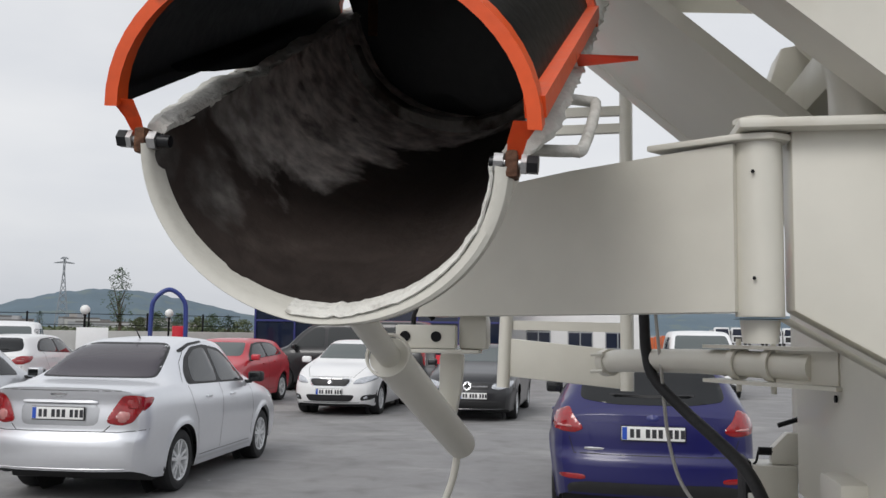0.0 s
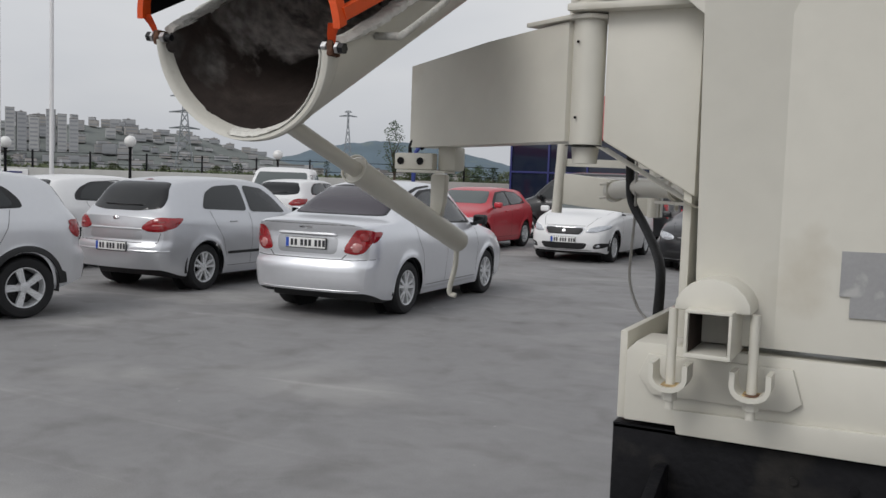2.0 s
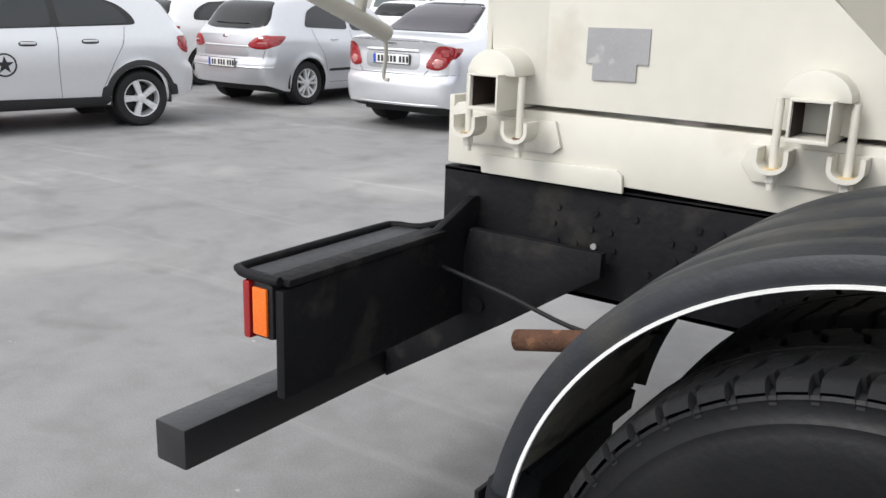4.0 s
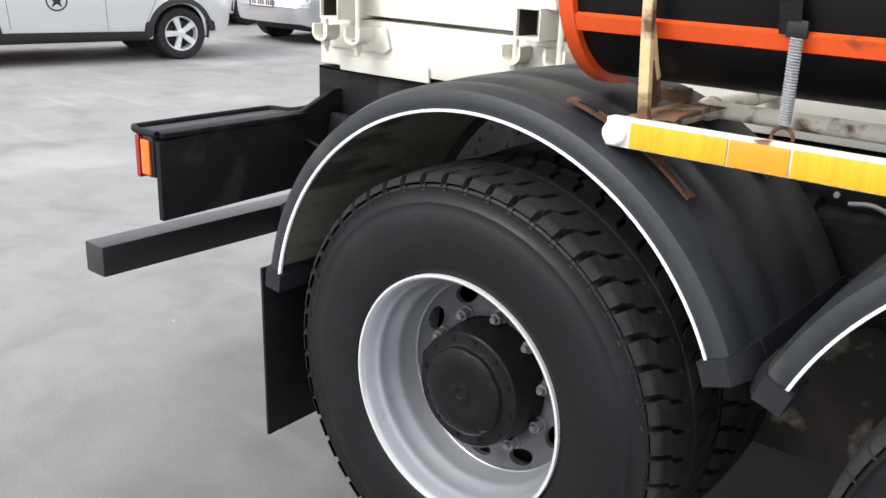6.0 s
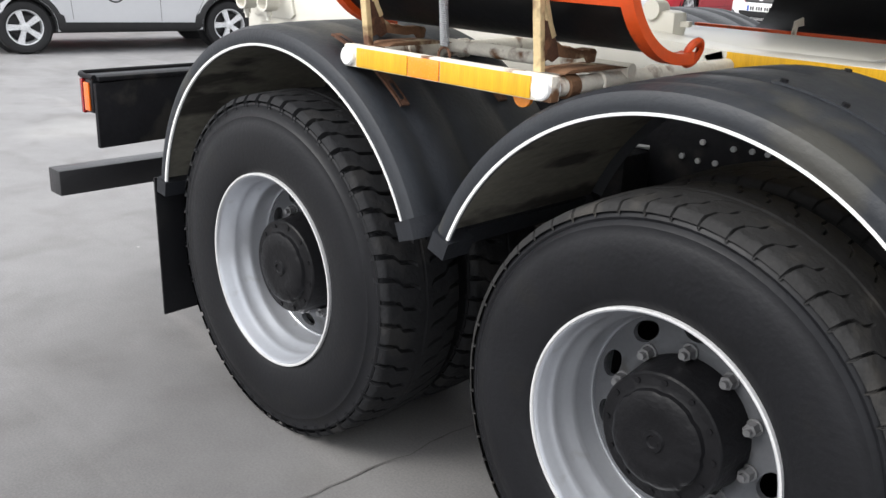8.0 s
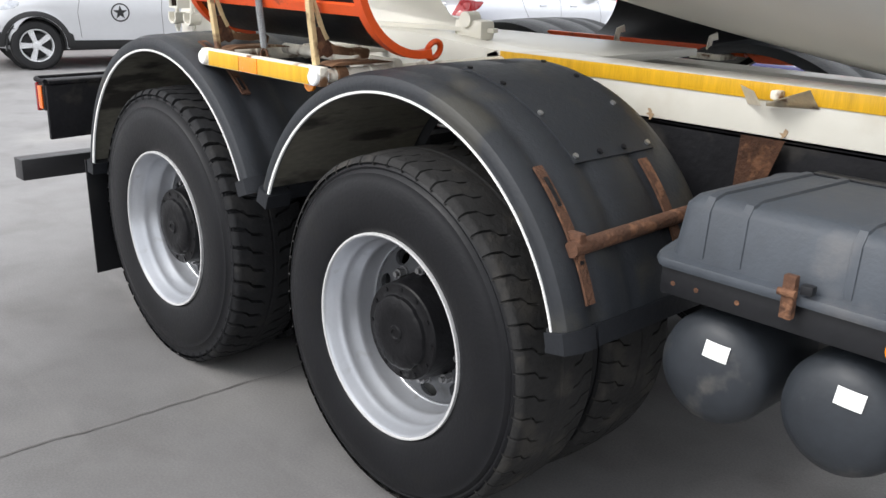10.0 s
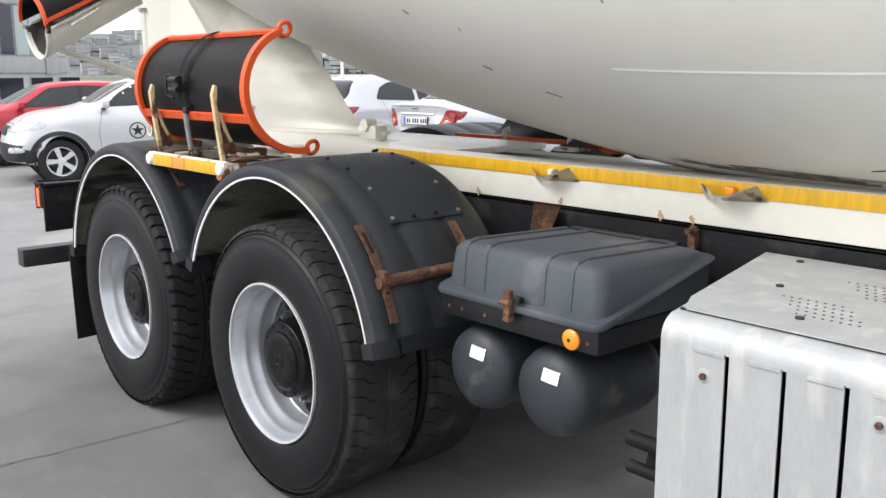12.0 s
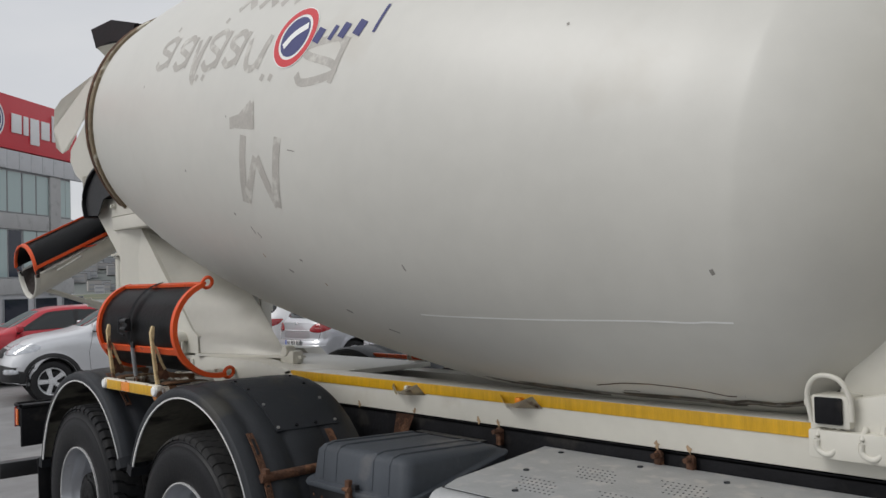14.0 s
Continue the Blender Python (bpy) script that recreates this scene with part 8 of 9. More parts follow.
def hatch(kind):
    L, W, H, r, xr, xf = {"silver": (4.25, 1.75, 1.53, 0.315, 0.80, 3.41), "blue": (4.36, 1.82, 1.49, 0.33, 0.86, 3.51), "red": (4.20, 1.78, 1.46, 0.32, 0.80, 3.38)}.get(kind, (4.20, 1.76, 1.48, 0.31, 0.80, 3.38))
    up = H - 1.525
    P = dict(L=L, W=W, sill=0.20, r=r, xr=xr, xf=xf, roof=0.68, paint={"silver": p_silver, "blue": p_blue, "red": p_red}.get(kind, p_white), spokes=10 if kind == "silver" else 5, mirror=(2.78, 1.06))
    P["top"] = [(x, z + (up if z > 1.2 else 0)) for x, z in HATCH_TOP + [(0.9, 1.50), (1.5, 1.525), (2.0, 1.515), (2.36, 1.46), (2.6, 1.35), (3.05, 1.06), (3.25, 1.0), (3.7, 0.92)]] + [(L - 0.2, 0.80), (L, 0.67)]
    P["belt"] = [(0, 0.95), (0.3, 1.0), (1.0, 1.005), (2.0, 0.975), (2.9, 0.945), (3.4, 0.88), (L - 0.35, 0.75), (L, 0.61)]
    P["prof_r"] = BUMPER + [(0.9, 0.01), (1.02, 0.03), (1.4, 0.03)]
    P["prof_f"] = NOSE
    P["taper_r"], P["bow_r"] = 0.10, 0.20
    P["opening"] = [(x, z + (up if z > 1.2 else 0)) for x, z in ((0.72, 1.085), (2.80, 1.005), (2.58, 1.22), (2.28, 1.41), (1.75, 1.45), (1.15, 1.42), (0.90, 1.33), (0.76, 1.19))]
    P["side_glass"] = [[(x, z + (up if z > 1.2 else 0)) for x, z in c] for c in ([(0.80, 1.10), (1.72, 1.06), (1.72, 1.425), (1.18, 1.40), (0.95, 1.31)], [(1.80, 1.05), (2.66, 1.025), (2.50, 1.21), (2.25, 1.375), (1.80, 1.42)])]
    P["gaps"] = [[(1.755, 0.32), (1.77, 0.70), (1.76, 1.05)], [(2.86, 0.36), (2.88, 0.75), (2.82, 1.0)], [(1.22, 0.45), (1.12, 0.72), (0.98, 0.90), (0.93, 1.07)], [(1.26, 0.31), (2.82, 0.31)]]
    P["handles"] = [(1.36, 0.925), (2.10, 0.90)]
    P["side_trim"] = [[(1.24, 0.47), (2.84, 0.47), (2.84, 0.51), (1.24, 0.51)]] if kind == "silver" else []
    lamp = [("tail_lamp", [(0.42, 0.845), (0.54, 0.80), (0.74, 0.80), (0.80, 0.89), (0.80, 0.97), (0.68, 0.995), (0.54, 0.955)], m_tail, 0.014), ("tail_lamp_lens", [(0.55, 0.865), (0.73, 0.87), (0.73, 0.90), (0.60, 0.90)], m_tailclear, 0.022), ("tail_lamp_lens", [(0.62, 0.918), (0.73, 0.918), (0.73, 0.94), (0.67, 0.94)], m_tailclear, 0.022)]
    sides = [([(0.12, 0.82), (0.26, 0.855), (0.37, 0.93), (0.42, 0.985), (0.12, 0.985)], m_tail)]
    if kind == "blue":
        lamp = [("tail_lamp", [(0.57, 0.86), (0.66, 0.82), (0.84, 0.84), (0.88, 0.92), (0.80, 1.0), (0.70, 1.045), (0.66, 0.96)], m_tail, 0.016), ("tail_lamp_lens", [(0.66, 0.855), (0.80, 0.865), (0.80, 0.905), (0.68, 0.895)], m_tailclear, 0.024), ("reflector_lamp", [(0.56, 0.44), (0.78, 0.445), (0.78, 0.49), (0.56, 0.485)], m_tail, 0.010)]
        sides = []
    P["side_lamps"] = sides
    if kind == "silver":
        del P["opening"]
    glass = [(-0.61, 1.10), (-0.30, 1.065), (0.30, 1.065), (0.61, 1.10), (0.60, 1.22), (0.51, H - 0.11), (0.40, H - 0.085), (-0.40, H - 0.085), (-0.51, H - 0.11), (-0.60, 1.22)]
    P["rear"] = lamp + [("rear_screen", glass, m_glass, 0.006), ("wiper", [(-0.02, 1.115), (0.36, 1.135), (0.36, 1.155), (-0.02, 1.14)], m_trim, 0.022), ("badge", [(0.055 * math.cos(t), 0.965 + 0.028 * math.sin(t)) for t in np.linspace(0, 2 * math.pi, 13)[:-1]], m_chrome if kind != "blue" else m_navy, 0.012)]
    P["rear_gaps"] = [([(-0.66, 0.655), (0.66, 0.655)], 0.008), ([(0.66, 0.655), (0.70, 0.79)], 0.007)]
    if kind == "silver":
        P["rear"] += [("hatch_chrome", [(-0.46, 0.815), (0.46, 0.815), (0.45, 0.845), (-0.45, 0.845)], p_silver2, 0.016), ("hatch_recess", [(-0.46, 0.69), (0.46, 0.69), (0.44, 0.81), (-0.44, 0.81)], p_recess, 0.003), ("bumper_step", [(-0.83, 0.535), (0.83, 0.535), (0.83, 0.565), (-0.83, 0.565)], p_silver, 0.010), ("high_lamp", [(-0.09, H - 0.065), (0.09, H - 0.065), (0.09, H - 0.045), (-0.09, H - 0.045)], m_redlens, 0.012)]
        P["plates"] = [("rear", 0.0, 0.60)]
    elif kind == "blue":
        P["rear"] += [("name_badge", [(0.40, 0.685), (0.57, 0.685), (0.57, 0.71), (0.40, 0.71)], m_chrome, 0.008), ("hatch_recess", [(-0.50, 0.655), (0.50, 0.655), (0.56, 0.92), (-0.56, 0.92)], p_blue, 0.004), ("bumper_valance", [(-0.70, 0.28), (0.70, 0.28), (0.72, 0.40), (0.56, 0.43), (-0.56, 0.43), (-0.72, 0.40)], m_trim, 0.008), ("spoiler", [(-0.56, H - 0.075), (0.56, H - 0.075), (0.54, H - 0.03), (-0.54, H - 0.03)], m_trim, 0.024)]
        P["plates"] = [("rear", 0.0, 0.84)]
        P["mirror_paint"] = m_trim
    P["front"] = [("windscreen", [(-0.66, 1.08), (0.66, 1.08), (0.55, H - 0.09), (-0.55, H - 0.09)], m_screen, 0.005), ("head_lamp", [(0.44, 0.66), (0.80, 0.70), (0.82, 0.80), (0.44, 0.74)], m_lamp, 0.012), ("grille", [(-0.40, 0.61), (0.40, 0.61), (0.43, 0.72), (-0.43, 0.72)], m_trim, 0.006), ("lower_grille", [(-0.56, 0.30), (0.56, 0.30), (0.50, 0.45), (-0.50, 0.45)], m_trim, 0.006)]
    return P


def crossover():
    """Light silver crossover hatch with black cladding."""
    P = dict(L=4.08, W=1.76, sill=0.27, r=0.325, xr=0.78, xf=3.37, roof=0.69, paint=p_silver2, spokes=5, clad=True, mirror=(2.72, 1.15), emblem=(2.28, 0.745, 0.115), flare=0.02, dark_handle=True)
    P["top"] = [(0, 1.05), (0.04, 1.10), (0.10, 1.15), (0.24, 1.32), (0.40, 1.46), (0.55, 1.51), (1.0, 1.55), (1.6, 1.56), (2.0, 1.54), (2.3, 1.48), (2.55, 1.37), (2.98, 1.135), (3.2, 1.085), (3.6, 1.03), (3.9, 0.93), (4.08, 0.80)]
    P["belt"] = [(0, 1.01), (0.3, 1.06), (1.0, 1.075), (2.0, 1.055), (2.8, 1.035), (3.3, 0.985), (3.75, 0.90), (4.08, 0.74)]
    P["prof_r"] = [(0.26, 0.05), (0.40, -0.03), (0.58, -0.055), (0.68, -0.04), (0.74, 0.0), (0.9, 0.01), (1.1, 0.03), (1.4, 0.03)]
    P["prof_f"] = [(0.26, 0.06), (0.36, -0.02), (0.50, -0.045), (0.62, -0.03), (0.72, 0.0), (0.86, 0.03), (1.0, 0.10)]
    P["opening"] = [(0.78, 1.16), (2.72, 1.10), (2.50, 1.30), (2.22, 1.45), (1.7, 1.485), (1.15, 1.46), (0.92, 1.37), (0.80, 1.25)]
    P["side_glass"] = [[(0.86, 1.175), (1.66, 1.145), (1.66, 1.46), (1.18, 1.44), (0.98, 1.35)], [(1.74, 1.14), (2.58, 1.115), (2.42, 1.29), (2.18, 1.42), (1.74, 1.455)]]
    P["gaps"] = [[(1.70, 0.38), (1.72, 0.75), (1.70, 1.13)], [(2.80, 0.42), (2.83, 0.75), (2.76, 1.08)], [(1.24, 0.44), (1.10, 0.74), (0.98, 0.95), (0.93, 1.14)]]
    P["side_trim"] = [[(1.10, 0.27), (3.05, 0.27), (3.05, 0.385), (1.16, 0.365)]]
    P["side_lines"] = [([(0.95, 1.475), (1.3, 1.505), (1.9, 1.51), (2.3, 1.465)], m_trim, 0.022)]
    P["handles"] = [(1.36, 0.985), (2.03, 0.965)]
    P["side_lamps"] = [([(0.12, 0.83), (0.22, 0.85), (0.30, 0.93), (0.27, 1.0), (0.12, 1.03)], m_tail), ([(3.66, 0.79), (3.97, 0.80), (3.97, 0.91), (3.80, 0.93)], m_lamp)]
    P["rear"] = [("tail_lamp", [(0.66, 0.84), (0.80, 0.84), (0.80, 1.03), (0.70, 1.04)], m_tail, 0.016), ("rear_screen", [(-0.62, 1.17), (0.62, 1.17), (0.52, 1.45), (-0.52, 1.45)], m_glass, 0.005), ("bumper", [(-0.70, 0.38), (0.70, 0.38), (0.70, 0.53), (-0.70, 0.53)], m_trim, 0.010)]
    P["front"] = [("windscreen", [(-0.66, 1.155), (0.66, 1.155), (0.56, 1.47), (-0.56, 1.47)], m_screen, 0.005), ("head_lamp", [(0.46, 0.76), (0.66, 0.745), (0.84, 0.79), (0.82, 0.92), (0.62, 0.89), (0.46, 0.85)], m_lamp, 0.012), ("grille", [(-0.42, 0.70), (0.42, 0.70), (0.44, 0.84), (-0.44, 0.84)], m_trim, 0.008), ("front_bumper", [(-0.86, 0.33), (0.86, 0.33), (0.86, 0.56), (0.5, 0.60), (-0.5, 0.60), (-0.86, 0.56)], m_trim, 0.010), ("fog_lamp", [(0.56, 0.45), (0.78, 0.46), (0.78, 0.545), (0.56, 0.54)], m_lamp, 0.024)]
    P["front_gaps"] = [([(0.46, 0.86), (0.40, 0.98), (0.62, 1.12)], 0.006), ([(-0.42, 0.87), (0.42, 0.87)], 0.006)]
    return P


def front_saloon(kind):
    """Saloon seen from its front."""
    black = kind == "black"
    L, W, H, xr, xf = (4.63, 1.78, 1.43, 0.95, 3.66) if black else (4.44, 1.75, 1.47, 0.95, 3.60)
    P = dict(L=L, W=W, sill=0.19, r=0.315, xr=xr, xf=xf, roof=0.66, paint=p_black if black else p_white, spokes=5 if black else 10, mirror=(3.02, 1.05), bow_f=0.36, taper_f=0.13)
    P["top"] = [(0, 1.03), (0.4, 1.05), (0.6, 1.08), (1.0, 1.25), (1.4, H - 0.07), (1.8, H - 0.01), (2.2, H), (2.6, H - 0.06), (2.85, H - 0.17), (3.35, 1.06), (3.5, 1.02), (4.0, 0.94), (L - 0.15, 0.83), (L, 0.72)]
    P["belt"] = [(0, 0.96), (1.0, 1.0), (2.0, 0.985), (3.1, 0.955), (3.6, 0.89), (L - 0.3, 0.76), (L, 0.64)]
    P["prof_r"] = BUMPER + [(1.0, 0.0)]
    P["prof_f"] = NOSE
    P["opening"] = [(1.15, 1.06), (3.02, 1.02), (2.78, 1.20), (2.50, H - 0.11), (2.0, H - 0.075), (1.62, H - 0.11), (1.30, 1.20)]
    P["side_glass"] = [[(1.30, 1.075), (2.04, 1.06), (2.04, H - 0.10), (1.68, H - 0.13), (1.42, 1.19)], [(2.11, 1.055), (2.88, 1.04), (2.70, 1.19), (2.46, H - 0.14), (2.11, H - 0.105)]]
    P["gaps"] = [[(2.07, 0.32), (2.08, 1.04)], [(3.10, 0.36), (3.12, 0.75), (3.05, 1.0)], [(1.40, 0.45), (1.20, 0.85), (1.15, 1.05)]]
    P["handles"] = [(1.66, 0.915), (2.42, 0.895)]
    P["front"] = [("windscreen", [(-0.64, 1.085), (0.64, 1.085), (0.55, H - 0.085), (-0.55, H - 0.085)], m_screen, 0.005)]
    if black:
        P["front"] += [("head_lamp", [(0.46, 0.62), (0.62, 0.60), (0.80, 0.66), (0.84, 0.77), (0.60, 0.74), (0.46, 0.69)], m_lamp, 0.012), ("grille", [(-0.42, 0.60), (0.42, 0.60), (0.40, 0.73), (-0.40, 0.73)], m_trim, 0.006), ("grille_bar", [(-0.39, 0.645), (0.39, 0.645), (0.39, 0.672), (-0.39, 0.672)], m_chrome, 0.016), ("badge", [(0.085 * math.cos(t), 0.66 + 0.085 * math.sin(t)) for t in np.linspace(0, 2 * math.pi, 17)[:-1]], m_chrome, 0.024), ("badge_disc", [(0.068 * math.cos(t), 0.66 + 0.068 * math.sin(t)) for t in np.linspace(0, 2 * math.pi, 17)[:-1]], m_trim, 0.032), ("lower_grille", [(-0.70, 0.27), (0.70, 0.27), (0.62, 0.40), (-0.62, 0.40)], m_trim, 0.006), ("splitter", [(-0.68, 0.225), (0.68, 0.225), (0.68, 0.245), (-0.68, 0.245)], m_chrome, 0.012)]
        P["plates"] = [("front", 0.12, 0.49)]
    else:
        P["front"] += [("head_lamp", [(0.43, 0.63), (0.62, 0.63), (0.82, 0.70), (0.83, 0.79), (0.62, 0.76), (0.50, 0.71)], m_lamp, 0.012), ("grille_rim", [(-0.44, 0.735), (0.44, 0.735), (0.36, 0.565), (-0.36, 0.565)], m_chrome, 0.006), ("grille", [(-0.415, 0.72), (0.415, 0.72), (0.34, 0.58), (-0.34, 0.58)], m_trim, 0.012), ("badge", [(-0.045, 0.615), (0.045, 0.615), (0.045, 0.70), (-0.045, 0.70)], m_chrome, 0.022), ("lower_grille", [(-0.42, 0.29), (0.42, 0.29), (0.50, 0.42), (-0.50, 0.42)], m_trim, 0.008), ("fog_recess", [(0.58, 0.30), (0.80, 0.33), (0.82, 0.43), (0.62, 0.41)], m_trim, 0.010), ("fog_lamp", [(0.64, 0.335), (0.72, 0.34), (0.72, 0.395), (0.65, 0.39)], m_lamp, 0.020), ("bumper_chrome", [(-0.56, 0.262), (0.56, 0.262), (0.58, 0.282), (-0.58, 0.282)], m_chrome, 0.014)]
        P["plates"] = [("front", 0.0, 0.475)]
    P["front_gaps"] = [([(0.44, 0.745), (0.56, 0.90), (0.68, 1.04)], 0.006), ([(-0.42, 0.76), (0.42, 0.76)], 0.006)]
    P["rear"] = [("rear_screen", [(-0.58, 1.12), (0.58, 1.12), (0.48, H - 0.10), (-0.48, H - 0.10)], m_glass, 0.005)]
    return P


def van(paint_, L=5.0, H=1.95):
    P = dict(L=L, W=1.92, sill=0.25, r=0.34, xr=0.95, xf=L - 0.95, roof=0.84, paint=paint_, spokes=5, mirror=(L - 1.35, 1.22), taper_r=0.03, bow_r=0.08)
    P["top"] = [(0, H - 0.12), (0.10, H - 0.03), (0.5, H), (L - 2.4, H), (L - 1.9, H - 0.06), (L - 1.65, H - 0.18), (L - 1.0, 1.24), (L - 0.8, 1.17), (L - 0.3, 1.03), (L, 0.85)]
    P["belt"] = [(0, 1.10), (1.0, 1.14), (L - 1.4, 1.12), (L - 0.8, 1.02), (L - 0.3, 0.92), (L, 0.76)]
    P["prof_r"] = BUMPER + [(1.2, 0.02), (2.0, 0.08)]
    P["prof_f"] = NOSE + [(1.2, 0.12)]
    P["side_glass"] = [[(0.30, 1.20), (1.55, 1.20), (1.55, H - 0.20), (0.36, H - 0.20)], [(1.64, 1.20), (2.74, 1.20), (2.74, H - 0.20), (1.64, H - 0.20)], [(2.84, 1.20), (L - 1.28, 1.19), (L - 1.62, H - 0.40), (L - 1.90, H - 0.20), (2.84, H - 0.20)]]
    P["gaps"] = [[(2.79, 0.35), (2.79, 1.16)], [(L - 1.30, 0.40), (L - 1.28, 1.16)]]
    P["front"] = [("windscreen", [(-0.76, 1.26), (0.76, 1.26), (0.68, H - 0.14), (-0.68, H - 0.14)], m_screen, 0.005), ("head_lamp", [(0.55, 0.78), (0.86, 0.82), (0.84, 0.98), (0.58, 0.92)], m_lamp, 0.01), ("grille", [(-0.5, 0.62), (0.5, 0.62), (0.5, 0.84), (-0.5, 0.84)], m_trim, 0.006), ("lower_grille", [(-0.6, 0.32), (0.6, 0.32), (0.6, 0.46), (-0.6, 0.46)], m_trim, 0.006)]
    P["rear"] = [("rear_screen", [(-0.66, 1.22), (0.66, 1.22), (0.62, H - 0.2), (-0.62, H - 0.2)], m_glass, 0.005), ("tail_lamp", [(0.74, 0.75), (0.88, 0.75), (0.88, 1.15), (0.76, 1.15)], m_tail, 0.012)]
    P["handles"] = [(2.6, 1.0), (2.98, 1.0)]
    return P


def park(name, label, P, wheel_r, heading, group="parked cars"):
    """wheel_r: where the middle of its rear axle stands."""
    h = radians(heading)
    at = (wheel_r[0] - P["xr"] * math.cos(h), wheel_r[1] - P["xr"] * math.sin(h))
    return make_car(name, label, P, at, heading, group)


park("saloon_car", "silver four-door saloon with red tail lamps and alloy wheels", saloon(), (-6.80, 7.07), 92.5)
park("hatchback_car", "silver five-door hatchback with a chrome strip on its tailgate", hatch("silver"), (-10.02, 7.24), 90.5)
park("crossover_car", "light silver crossover, black cladding, star emblem on the door", crossover(), (-9.77, 4.40), 257.5)
park("hatchback_car", "deep blue hatchback with red tail lamps and a tinted rear screen", hatch("blue"), (-1.26, 6.95), 90.0)
park("saloon_car", "white saloon with a black grille", front_saloon("white"), (-6.93, 18.95), 270.0)
park("saloon_car", "black saloon with a chrome badge in its grille", front_saloon("black"), (-4.18, 18.85), 270.0)
park("hatchback_car", "red hatchback with tinted side windows", hatch("red"), (-10.08, 19.15), 270.0)
park("van", "black van with dark windows", van(p_black), (-7.3, 23.2), 180.0)
park("hatchback_car", "red hatchback beside a silver crossover", hatch("red"), (-13.2, 4.2), 262.0)
park("hatchback_car", "white hatchback with tinted windows", hatch("white"), (-13.2, 8.0), 90.0)
park("van", "white van with dark windows", van(p_white, 4.4, 1.80), (-17.5, 20.5), 300.0)
park("hatchback_car", "white hatchback parked by the fence", hatch("white"), (-15.4, 17.5), 100.0)
park("van", "white van with a dark windscreen", van(p_white, 4.6, 1.80), (1.0, 26.5), 270.0)

# ---- buildings of the yard and the distance ----
m_panel = mat("light_wall_panel", (0.56, 0.57, 0.585), 0.5, var=0.06, scale=2, dirt=((0.46, 0.47, 0.48), 0.1, 3))
m_redsign = mat("red_fascia", (0.62, 0.018, 0.035), 0.4, var=0.05, scale=1)
# pale base colour carries the sky mirrored in the office panes
m_winglass = clear_glass("facade_glass", (0.40, 0.50, 0.49), 0.05)
m_windark = clear_glass("dark_facade_glass", (0.012, 0.017, 0.035), 0.08)
m_winframe = mat("grey_window_frame", (0.36, 0.37, 0.38), 0.5, var=0.06, scale=4)
m_wallwhite = mat("white_render", (0.74, 0.74, 0.73), 0.7, var=0.05, scale=2, bump=0.1, bscale=30)
m_signwhite = mat("sign_white", (0.85, 0.85, 0.85), 0.5, var=0.03, scale=5)
m_cladgrey = mat("concrete_band", (0.44, 0.44, 0.435), 0.7, var=0.08, scale=1.2, dirt=((0.36, 0.36, 0.355), 0.2, 1.5))


